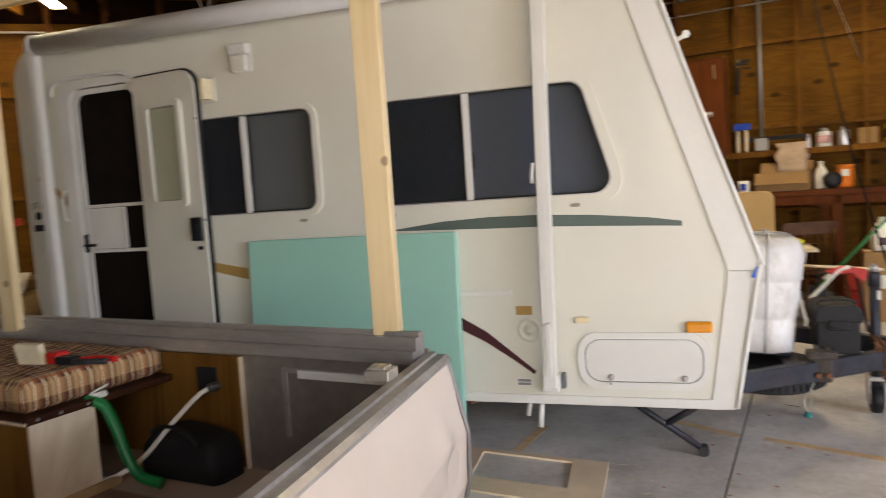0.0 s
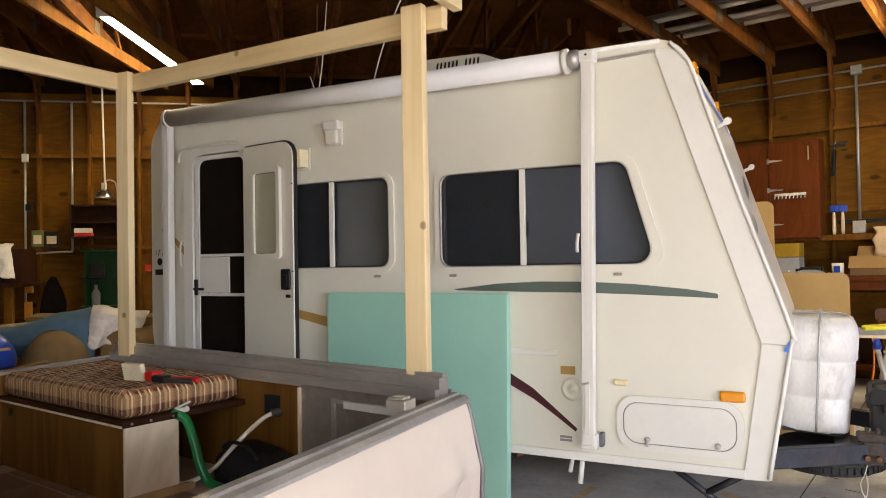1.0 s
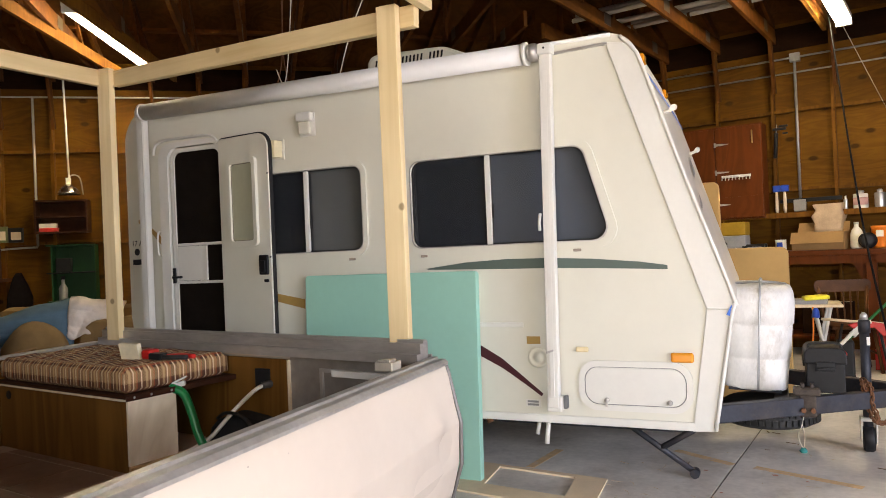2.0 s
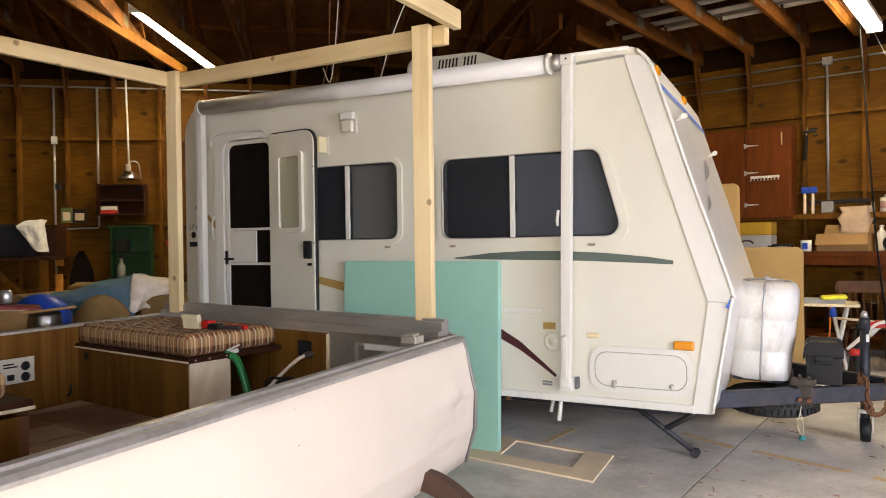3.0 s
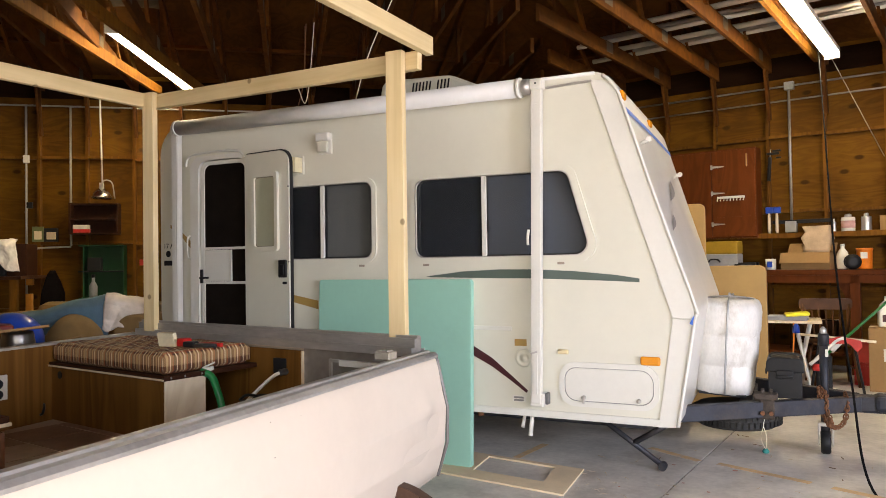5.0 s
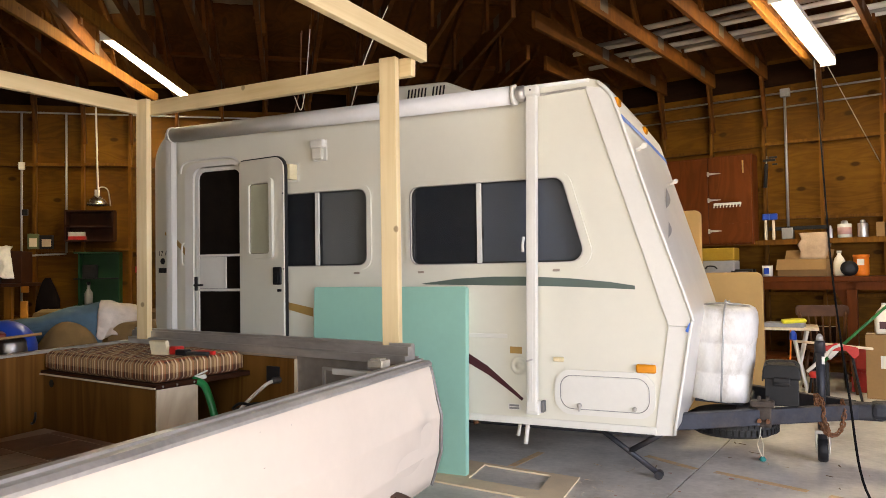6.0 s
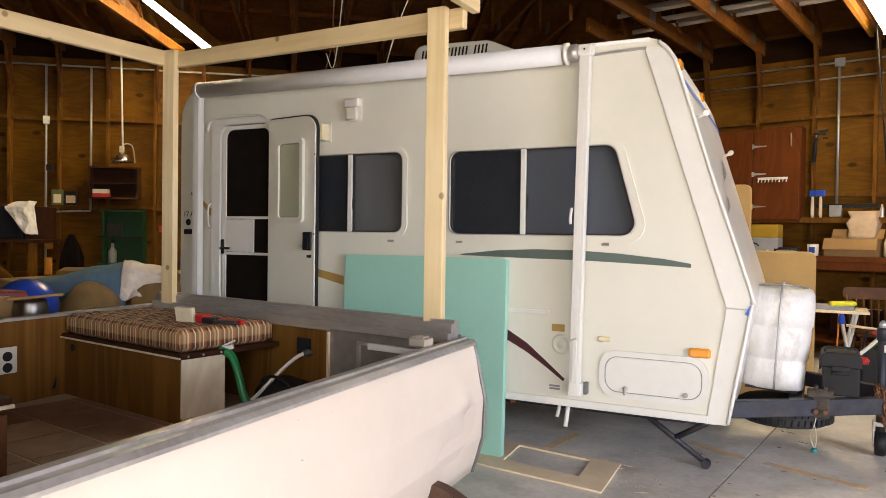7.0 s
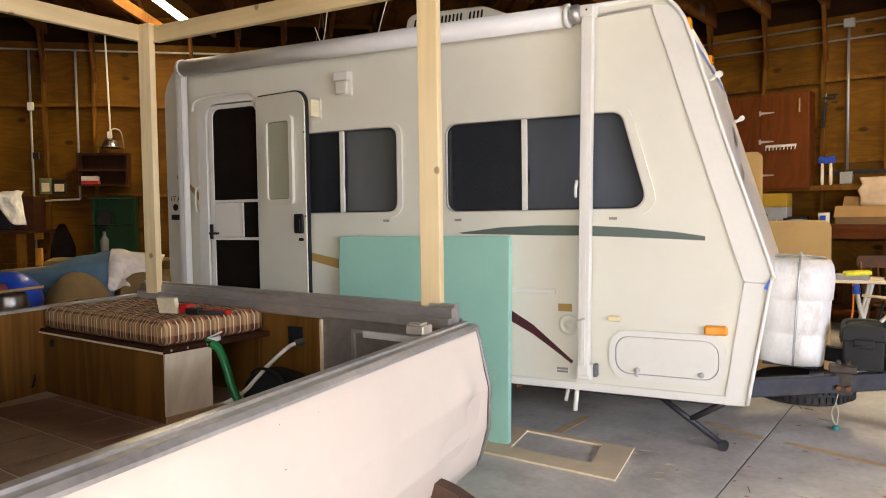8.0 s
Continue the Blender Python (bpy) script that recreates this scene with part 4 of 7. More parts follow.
local("side_rib", box(-0.118, -0.108, -0.12, 0.12, 0.15, 0.185, 0.004), M_BLACK, batt)

# ---- foam board leaning on the trailer, and the fibreboard on the floor ----
single("foam_board", prism(rounded(rect(-2.115, -0.922, 0.0, 1.215), 0.02, 3), 0.0, 0.05, bevel=0.004, m=pose(0, 3.535, 0.002, -2.2)), M_MINT, "mint green foam board leaning against the trailer side", "foam board")
FB = [(-1.15, 3.385), (-0.228, 3.246), (-0.253, 3.782), (-1.15, 3.908)]
FH = [(-0.893, 3.504), (-0.404, 3.431), (-0.431, 3.76), (-0.919, 3.836)]
single("fibreboard_frame", ring(FB, FH, 0.001, 0.012, "xy"), M_BOARD, "tan fibreboard sheet with a rectangular cut-out lying on the floor", "board")

# ---- camper tub under restoration ----
FR, FL, NR, NL = Vector((-0.575, 2.322, 0)), Vector((-2.95, 2.69, 0)), Vector((-0.462, 0.05, 0)), Vector((-2.82, 0.25, 0))
TOP, TFLOOR = 0.893, 0.46
tub = thing("camper_tub", "cream folding camper body, opened up without its roof", "camper", (-1.7, 1.2, 0))


def between(a, b, pts, thick, bevel=0.0):
    """A cross-section (across, z) carried from a to b; across points to the left of the way."""
    d = (b - a).length
    rz = math.atan2(b.y - a.y, b.x - a.x)
    return prism(pts, 0, d, "yz", bevel, Matrix.Translation(a) @ Matrix.Rotation(rz, 4, "Z"))


# outer side: leans out to a crease, then tucks under
side = [(0.004, TOP), (-0.012, TOP - 0.02), (-0.062, 0.655), (-0.058, 0.495), (-0.008, 0.325), (0.06, 0.31), (0.03, 0.5), (0.035, TOP)]
part("side_core", between(NR, FR, side, 0), M_TUBCREAM, tub)


def dented_side(a, b, n=90):
    """The outer skin: leans out to a crease, drops, then tucks under, with knocks in it towards the far end."""
    run, d = (b - a).normalized(), (b - a).length
    out = Vector((run.y, -run.x, 0))
    prof = [(0.002, TOP), (0.02, TOP - 0.02), (0.031, 0.835), (0.042, 0.78), (0.053, 0.72), (0.062, 0.685), (0.0682, 0.656), (0.0692, 0.65), (0.069, 0.644), (0.067, 0.61), (0.0645, 0.565), (0.062, 0.52), (0.0602, 0.491), (0.0595, 0.485), (0.0578, 0.479), (0.046, 0.43), (0.032, 0.38), (0.014, 0.325), (0.002, 0.32)]
    bm = bmesh.new()
    rows = []
    for i in range(n + 1):
        q = d * i / n
        row = []
        for x, z in prof:
            f = d - q
            knock = 0.016 * math.exp(-((f - 0.2) / 0.07) ** 2 - ((z - 0.69) / 0.035) ** 2) - 0.014 * math.exp(-((f - 0.13) / 0.07) ** 2 - ((z - 0.6) / 0.05) ** 2)
            knock -= 0.012 * math.exp(-((f - 0.3) / 0.12) ** 2 - ((z - 0.5) / 0.05) ** 2)
            wave = 0.0022 * noise.noise((q * 3.1, z * 7, 2.0)) + 0.0008 * noise.noise((q * 14, z * 16, 5.0))
            ease = min(1, f / 0.05, q / 0.05) * min(1, (TOP - z) / 0.05)
            p = a + run * q + out * (x + (knock + wave) * ease)
            row.append(bm.verts.new((p.x, p.y, z)))
        rows.append(row)
    for r0, r1 in zip(rows, rows[1:]):
        for j in range(len(prof) - 1):
            bm.faces.new((r0[j], r0[j + 1], r1[j + 1], r1[j])).smooth = True
    bmesh.ops.recalc_face_normals(bm, faces=bm.faces[:])
    ob = part("side_wall", bm, M_TUBCREAM, tub, "cream painted aluminium side, creased and dented")
    return ob


dented_side(NR, FR)
part("corner_trim", sweep([FR + Vector((0.012, 0.012, TOP - 0.01)), FR + Vector((0.022, 0.012, TOP - 0.03)), FR + Vector((0.072, 0.012, 0.65)), FR + Vector((0.068, 0.012, 0.485)), FR + Vector((0.016, 0.012, 0.325))], 0.009, 6, smooth=False), mat("grey_trim", (0.16, 0.15, 0.14), 0.5, 0.4), tub, "dark grey corner trim")
part("corner_trim", sweep([NR + Vector((0.012, -0.01, TOP - 0.01)), NR + Vector((0.022, -0.01, TOP - 0.03)), NR + Vector((0.072, -0.01, 0.65)), NR + Vector((0.068, -0.01, 0.485)), NR + Vector((0.016, -0.01, 0.325))], 0.012, 6, smooth=False), mat("grey_end_trim", (0.14, 0.13, 0.125), 0.5, 0.4), tub, "dark grey corner trim")
part("far_wall", between(FR + Vector((-0.04, -0.01, 0)), FL, [(-0.03, 0.31), (0.012, 0.31), (0.012, TOP), (-0.03, TOP)], 0), M_TUBCREAM, tub)
part("left_wall", between(FL, NL, [(-0.03, 0.31), (0.03, 0.31), (0.03, TOP - 0.008), (-0.03, TOP - 0.008)], 0), M_PANEL, tub, "walnut panelled side")
part("near_wall", between(NL, NR, [(-0.03, 0.31), (0.03, 0.31), (0.03, TOP), (-0.03, TOP)], 0), M_TUBCREAM, tub)
CAP = [(-0.03, TOP - 0.012), (-0.034, TOP), (-0.02, TOP + 0.012), (0.01, TOP + 0.012), (0.012, TOP + 0.02), (0.04, TOP + 0.02), (0.045, TOP), (0.045, TOP - 0.03), (0.038, TOP - 0.03), (0.034, TOP)]
part("top_cap", between(NR, FR, CAP, 0), M_ALU, tub, "scuffed aluminium top cap")
part("top_cap", between(FL, NL, [(-0.035, TOP - 0.008), (0.035, TOP - 0.008), (0.035, TOP + 0.006), (-0.035, TOP + 0.006)], 0), M_ALU, tub, "aluminium top edge")
part("subfloor", prism([(NR.x - 0.03, NR.y), (FR.x - 0.04, FR.y - 0.02), (FL.x + 0.02, FL.y - 0.02), (NL.x + 0.02, NL.y)], TFLOOR - 0.05, TFLOOR - 0.002, "xy"), M_GROUT, tub)
RAIL = [(-0.06, TOP), (-0.06, TOP + 0.03), (-0.052, TOP + 0.03), (-0.052, TOP + 0.01), (-0.03, TOP + 0.01), (-0.03, TOP + 0.085), (-0.022, TOP + 0.093), (0.0, TOP + 0.093), (0.0, TOP + 0.08), (0.02, TOP + 0.08), (0.02, TOP + 0.04), (0.045, TOP + 0.04), (0.045, TOP)]
RA = FR + Vector((-0.045, -0.06, 0))
RB = FL.lerp(FR, 0.045) + Vector((0.0, -0.03, 0))
rail = part("roof_rail", between(RA, RB, RAIL, 0), M_ALU, tub, "extruded aluminium rail along the far wall")

# ---- new 2x4 framing over the tub ----
def lumber(name, a, b, w, h, label, spin=0.0):
    """A sawn length from a to b, w wide and h high in cross-section."""
    a, b = Vector(a), Vector(b)
    d = (b - a).length
    bm = box(-w / 2, w / 2, -h / 2, h / 2, 0, d, 0.003)
    ob = mesh_ob(name, bm, M_PINE)
    q = (b - a).to_track_quat("Z", "Y")
    ob.matrix_world = Matrix.Translation(a) @ q.to_matrix().to_4x4() @ pose(0, 0, 0, 0, 0, spin)
    return tagged(ob, label, "lumber", "new framing")


def post(x0, x1, y0, y1, z0, z1):
    ob = mesh_ob("timber_post", box(x0, x1, y0, y1, z0, z1, 0.003), M_PINE)
    return tagged(ob, "upright of new pale pine lumber standing on the camper wall", "lumber", "new framing")


post(-0.785, -0.695, 2.284, 2.322, TOP, 2.348)
post(-2.73, -2.64, 2.56, 2.6, TOP + 0.03, 2.43)
post(-0.585, -0.495, 0.04, 0.078, TOP + 0.021, 2.36)
lumber("timber_beam", (-2.64, 2.612, 2.375), (-0.628, 2.343, 2.3), 0.038, 0.089, "horizontal beam of new pine between the posts")
lumber("timber_beam", (-0.598, 2.395, 2.375), (-0.7, -0.1, 2.387), 0.038, 0.089, "overhead plate of new pine running over the camper")
lumber("timber_beam", (-2.735, 2.58, 2.385), (-2.95, 0.3, 2.385), 0.038, 0.089, "overhead plate of new pine running over the camper")

# ---- inside the tub: panelling, bench, cushion, hoses ----
U = (FL - FR).normalized()
V = Vector((U.y, -U.x, 0)) * -1 if U.x > 0 else Vector((-U.y, U.x, 0))
V = V if V.y > 0 else -V
BC = Vector((-1.83, 1.88, 0))
BM = Matrix(((-U.x, V.x, 0, BC.x), (-U.y, V.y, 0, BC.y), (0, 0, 1, 0), (0, 0, 0, 1)))


def inner(x0, x1, y0, y1, z0, z1, bevel=0.0):
    """A box in the bench's frame: x runs along the far wall away from the left side, y to the far wall."""
    return box(x0, x1, y0, y1, z0, z1, bevel, BM)


part("far_panelling", inner(-1.08, 0.39, 0.566, 0.574, TFLOOR, TOP - 0.02), M_PANEL, tub, "walnut wood-grain panelling")
part("metal_sheet", inner(0.39, 1.185, 0.566, 0.572, TFLOOR, TOP - 0.005), M_STEEL, tub, "bare galvanised metal sheet")
part("panel_edge", inner(0.382, 0.392, 0.552, 0.566, TFLOOR, TOP - 0.02), M_BIRCH, tub)
lid_frame = part("access_frame", join(inner(0.58, 1.1, 0.553, 0.566, 0.83, 0.845), inner(0.58, 0.595, 0.553, 0.566, 0.6, 0.845)), M_ALU, tub, "metal access frame")
part("white_strip", inner(0.66, 1.12, 0.54, 0.552, 0.815, 0.845, 0.003), M_WHITE, tub, "white plastic strip")
part("corner_latch", join(box(-0.665, -0.59, 1.95, 2.02, TOP + 0.02, TOP + 0.052, 0.004), box(-0.66, -0.605, 1.96, 2.01, TOP + 0.05, TOP + 0.059, 0.003)), mat("pale_latch_steel", (0.56, 0.52, 0.44), 0.25, 0.6, 0.15), tub, "chrome corner latch")
rail_screw = [part("screw", lathe([(0.006, 0), (0.005, 0.004)], 8, pose(*(RA.lerp(RB, q) + Vector((-0.01, -0.005, TOP + 0.03))), 90)), M_ALU, rail) for q in (0.1, 0.3, 0.5, 0.7, 0.9)]
wall_plate = part("outlet_panel", box(-2.77, -2.762, 1.497, 1.702, 0.642, 0.772, 0.003), mat("beige_steel_plate", (0.55, 0.5, 0.4), 0.5, 0, 0.06), tub, "beige panel with a twin socket")
for z in (0.727, 0.672):
    part("socket", lathe([(0.024, 0), (0.024, 0.004)], 14, pose(-2.762, 1.652, z, 0, 90, 0)), M_BLACK, wall_plate)
part("switch", box(-2.764, -2.756, 1.557, 1.592, 0.662, 0.692, 0.002), M_BLACK, wall_plate)
for k in range(2):
    part("print_bar", box(-2.764, -2.7605, 1.537, 1.612 - 0.02 * k, 0.725 + 0.015 * k, 0.733 + 0.015 * k), M_BLACK, wall_plate)
part("pinned_note", box(-2.775, -2.768, 1.42, 1.5, 0.785, 0.86), mat("yellowed_paper", (0.45, 0.34, 0.2), 0.8), tub, "yellowed note")
part("hook", sweep(curve([(-2.81, 1.94, 0.57), (-2.775, 1.915, 0.555), (-2.765, 1.9, 0.53), (-2.79, 1.905, 0.52)], 4), 0.007, 6), M_BLACK, tub)

bench = thing("storage_bench", "walnut-panelled storage bench with a bare plywood end in the camper", "bench", tuple(BC + Vector((0, 0, TFLOOR))))
part("front_panel", inner(-1.07, 0.0, 0.0, 0.012, TFLOOR, 0.765), M_PANEL, bench)
part("end_panel", inner(0.0, 0.012, 0.0, 0.235, TFLOOR + 0.03, 0.765), M_BIRCH, bench, "bare birch plywood end")
part("base_cleat", inner(0.012, 0.03, -0.005, 0.3, TFLOOR, TFLOOR + 0.03), M_PLYEDGE, bench)
part("seat_board", inner(-1.08, 0.03, -0.02, 0.562, 0.765, 0.79, 0.004), M_DARKWOOD, bench, "dark-edged seat board")
part("edge_strip", inner(-1.08, 0.03, -0.026, -0.02, 0.768, 0.776), M_BIRCH, bench)
part("finger_hole", lathe([(0.022, 0), (0.022, 0.003)], 14, BM @ pose(-0.98, 0.0, 0.72, 90)), M_BLACK, bench)
for k in (0.02, 0.1, 0.2):
    part("stud_nail", lathe([(0.006, 0), (0.004, 0.004)], 8, BM @ pose(0.03, k, 0.778, 0, 90, 0)), M_COND, bench)


def cushion(name, x0, x1, y0, y1, z0, z1, m, label):
    """A stuffed cushion: a rounded slab, tufted in lines."""
    bm = bmesh.new()
    nx, ny = 40, 24
    grid = {}
    for side in (0, 1):
        for i in range(nx + 1):
            for j in range(ny + 1):
                a, b = i / nx, j / ny
                edge = min(a * (x1 - x0), (1 - a) * (x1 - x0), b * (y1 - y0), (1 - b) * (y1 - y0))
                r = 0.024
                drop = r - math.sqrt(max(0, r * r - max(0, r - edge) ** 2))
                tuft = 0.007 * math.cos(a * 38) * math.cos(b * 21) * min(1, edge / 0.08) + 0.004 * noise.noise((a * 9, b * 9, side))
                z = (z1 - drop + tuft) if side else (z0 + drop * 0.7)
                grid[side, i, j] = bm.verts.new((x0 + (x1 - x0) * a, y0 + (y1 - y0) * b, z))
        for i in range(nx):
            for j in range(ny):
                q = (grid[side, i, j], grid[side, i + 1, j], grid[side, i + 1, j + 1], grid[side, i, j + 1])
                bm.faces.new(q if side else q[::-1]).smooth = True
    ringed = [(i, 0) for i in range(nx)] + [(nx, j) for j in range(ny)] + [(i, ny) for i in range(nx, 0, -1)] + [(0, j) for j in range(ny, 0, -1)]
    for k, (i, j) in enumerate(ringed):
        i2, j2 = ringed[(k + 1) % len(ringed)]
        bm.faces.new((grid[0, i, j], grid[0, i2, j2], grid[1, i2, j2], grid[1, i, j])).smooth = True
    ob = mesh_ob(name, bm, M_PLAID)
    ob.matrix_world = m
    return tagged(ob, label, "cushion")


cushion("seat_cushion", -1.05, -0.005, 0.0, 0.54, 0.79, 0.9, BM, "brown and cream plaid upholstered cushion on the bench")
single("foam_block", box(-0.06, 0.06, -0.012, 0.012, 0, 0.075, 0.003, BM @ pose(-0.25, 0.2, 0.902, 12, 0, 8)), mat("cream_foam", (0.75, 0.66, 0.45), 0.8), "cream block of wood lying on the plaid cushion", "wood block")
pl = thing("pliers", "red-handled pliers lying on the plaid cushion", "pliers", tuple((BM @ pose(-0.07, 0.22, 0.904)).translation))
local("jaws", box(-0.05, 0.03, -0.025, 0.02, 0, 0.03, 0.008), M_BLACK, pl)
local("handle", sweep(curve([(0.02, 0.01, 0.012), (0.09, 0.035, 0.015), (0.17, 0.03, 0.014)], 5), 0.011, 8), mat("red_grip", (0.55, 0.02, 0.015), 0.4), pl, "red grip")
local("handle", sweep(curve([(0.02, -0.01, 0.012), (0.09, -0.02, 0.015), (0.16, 0.0, 0.014)], 5), 0.011, 8), mat("black_grip", (0.03, 0.03, 0.03), 0.5), pl)
local("clip", box(-0.1, -0.04, -0.02, 0.04, 0, 0.045, 0.012), mat("red_plastic", (0.5, 0.02, 0.015), 0.35), pl, "red clamp body")

single("green_hose", sweep(curve([(-1.8, 2.09, 0.785), (-1.75, 2.12, 0.755), (-1.705, 2.12, 0.672), (-1.672, 2.12, 0.58), (-1.63, 2.125, 0.515), (-1.55, 2.14, 0.483)], 8), 0.019, 12), M_HOSEG, "green garden hose hanging out of the bench", "hose")
clip = thing("hose_clip", "white plastic clip on the bench edge", "clip", (-1.78, 2.12, 0.79))
local("jaw", box(-0.035, 0.035, -0.012, 0.012, -0.01, 0.012, 0.006, pose(0, 0, 0, 0, -12, 30)), M_WHITE, clip)
local("lever", box(-0.02, 0.05, -0.008, 0.008, 0.01, 0.018, 0.003, pose(0, 0, 0.004, 0, -24, 30)), M_WHITE, clip)
single("white_hose", sweep(curve([(-1.51, 2.375, 0.752), (-1.53, 2.335, 0.735), (-1.575, 2.26, 0.668), (-1.635, 2.235, 0.6), (-1.7, 2.22, 0.535), (-1.775, 2.16, 0.485), (-1.86, 2.13, 0.474)], 8), 0.0095, 10), M_HOSEW, "white water hose joined to the wall inlet", "hose")
inlet = thing("hose_inlet", "dull metal hose inlet on the metal wall", "hose fitting", (-1.48, 2.42, 0.757))
local("flange", lathe([(0.048, 0), (0.048, 0.012), (0.03, 0.018)], 18, pose(0.02, 0, 0, 90)), mat("dull_fitting", (0.36, 0.35, 0.33), 0.35, 0.6), inlet)
local("ferrule", sweep([(0, -0.005, 0), (-0.02, -0.035, -0.002), (-0.032, -0.05, -0.006)], 0.017, 12), mat("dark_coupling", (0.06, 0.055, 0.05), 0.5), inlet, "dark hose coupling")
part("inlet_recess", box(-1.575, -1.488, 2.395, 2.44, 0.735, 0.825, 0.003), M_BLACK, tub, "dark square opening in the panelling")
bag = loft(rounded(rect(-0.26, 0.12, -0.09, 0.08), 0.05, 5), [(0.0, 1.0), (0.06, 1.02), (0.11, 0.97), (0.15, 0.82), (0.175, 0.5)])
for v in bag.verts:
    v.co += Vector((0, 0, -0.14 * max(0.0, v.co.x + 0.05) * v.co.z / 0.17 + 0.012 * noise.noise(v.co * 14)))
bag.transform(BM @ pose(0.28, 0.468, TFLOOR))
M_NYLON = mat("black_nylon", (0.012, 0.012, 0.013), 0.7, 0, 0.3, 10, 0.4, 20)
sack = thing("black_bag", "black nylon bag under the bench", "bag", tuple(BM @ Vector((0.28, 0.468, TFLOOR))))
part("body", bag, M_NYLON, sack)
part("strap", sweep(curve([BM @ Vector((0.08, 0.4, TFLOOR + 0.155)), BM @ Vector((0.16, 0.385, TFLOOR + 0.19)), BM @ Vector((0.27, 0.38, TFLOOR + 0.185)), BM @ Vector((0.33, 0.385, TFLOOR + 0.14))], 5), 0.008, 6), M_GASKET, sack)
part("seam", sweep(curve([BM @ Vector((0.02, 0.376, TFLOOR + 0.06)), BM @ Vector((0.2, 0.372, TFLOOR + 0.065)), BM @ Vector((0.39, 0.376, TFLOOR + 0.055))], 5), 0.004, 6), M_GASKET, sack)

seat2 = thing("dinette_seat", "low walnut seat box with a wooden top in the camper", "bench", (-2.0, 0.9, TFLOOR))
SM = pose(-1.665, 0.995, 0, 0, 0, -6)
part("seat_top", box(-1.0, 0.0, -0.5, 0.0, 0.755, 0.78, 0.005, SM), M_DARKWOOD, seat2, "brown wooden top")
part("top_edge", box(-1.0, 0.004, -0.5, 0.006, 0.742, 0.755, 0.002, SM), M_BIRCH, seat2)
part("side_panel", box(-0.03, -0.015, -0.5, -0.02, TFLOOR, 0.72, 0, SM), M_PANEL, seat2)
part("front_panel", box(-1.0, -0.03, -0.035, -0.02, TFLOOR, 0.72, 0, SM), M_PANEL, seat2)
part("corner_angle", join(box(-0.05, -0.012, -0.018, -0.014, TFLOOR, 0.72, 0, SM), box(-0.014, -0.01, -0.05, -0.014, TFLOOR, 0.72, 0, SM)), M_RUST, seat2, "brown steel corner angle")
cushion("bolster", -0.62, -0.1, -0.22, -0.05, 0.78, 0.88, SM, "plaid bolster cushion on the seat box")

# second rail over the near wall, seen end-on
N0 = Vector((-0.53, 0.122, TOP + 0.012))
RAIL_END = [(0.04, 0), (-0.02, 0), (-0.03, 0.008), (-0.03, 0.022), (-0.022, 0.022), (-0.022, 0.01), (-0.012, 0.01), (-0.012, 0.064), (-0.028, 0.064), (-0.028, 0.086), (-0.02, 0.09), (0.04, 0.09)]
part("roof_rail", between(N0, N0 + Vector((-2.1, 0.17, 0)), RAIL_END, 0), M_ALU, tub, "extruded aluminium rail along the near wall")

# brown steel corner support under the tub
arm_pts = curve([(-0.75, 1.9, 0.37), (-0.6, 1.9, 0.375), (-0.5, 1.9, 0.37), (-0.42, 1.9, 0.34), (-0.35, 1.9, 0.295), (-0.29, 1.9, 0.24), (-0.25, 1.9, 0.12), (-0.24, 1.9, 0.02)], 6)
bm = bmesh.new()
rows = []
for i, p in enumerate(arm_pts):
    t = (arm_pts[min(i + 1, len(arm_pts) - 1)] - arm_pts[max(i - 1, 0)]).normalized()
    up_v = Vector((0, 1, 0)).cross(t).normalized()
    rows.append([bm.verts.new(p + Vector((0, sy * 0.028, 0)) + up_v * sz * 0.04) for sy, sz in ((-1, -1), (1, -1), (1, 1), (-1, 1))])
for a, b in zip(rows, rows[1:]):
    for j in range(4):
        bm.faces.new((a[j], a[(j + 1) % 4], b[(j + 1) % 4], b[j]))
bm.faces.new(rows[0][::-1])
bm.faces.new(rows[-1])
bmesh.ops.recalc_face_normals(bm, faces=bm.faces[:])
leg = part("support_leg", bm, M_BROWN, tub, "curved brown steel support leg")
part("leg_bolt", lathe([(0.012, -0.04), (0.012, 0.04), (0.018, 0.045), (0.018, 0.055)], 8, pose(-0.29, 1.88, 0.29, 90)), M_RUST, leg)
for y, z, w, h in ((0.6, 0.697, 0.008, 0.002), (0.625, 0.692, 0.014, 0.0015), (0.655, 0.7, 0.01, 0.0015), (0.66, 0.69, 0.006, 0.002), (1.03, 0.74, 0.012, 0.0012), (1.04, 0.843, 0.003, 0.003), (1.2, 0.83, 0.003, 0.006)):
    x = -0.4595 - 0.0497 * y + 0.02 + (0.873 - z) * 0.2152
    part("scratch", box(x - 0.004, x + 0.0022, y, y + w * 0.6, z, z + h * 0.8), M_FRAME, tub)
for q in (0.3, 1.5):
    part("chassis_post", box(-1.75, -1.65, q, q + 0.1, 0.0, 0.42), M_FRAME, tub)
# vinyl tiles
tile_me = None
for i in range(-4, 5):
    for j in range(-6, 1):
        c = BM @ pose(i * 0.305 - 0.15, j * 0.305 + 0.1, TFLOOR - 0.006)
        p = c.translation
        if -2.66 < p.x < -0.78 and p.y > 0.3 and p.y < 2.2:
            if tile_me is None:
                t0 = part("tile", box(-0.1475, 0.1475, -0.1475, 0.1475, 0, 0.006), M_VINYL, tub)
                tile_me = t0.data
            else:
                t0 = new("tile", tile_me)
                t0.parent = tub
                t0.matrix_parent_inverse = tub.matrix_world.inverted()
            t0.matrix_basis = c

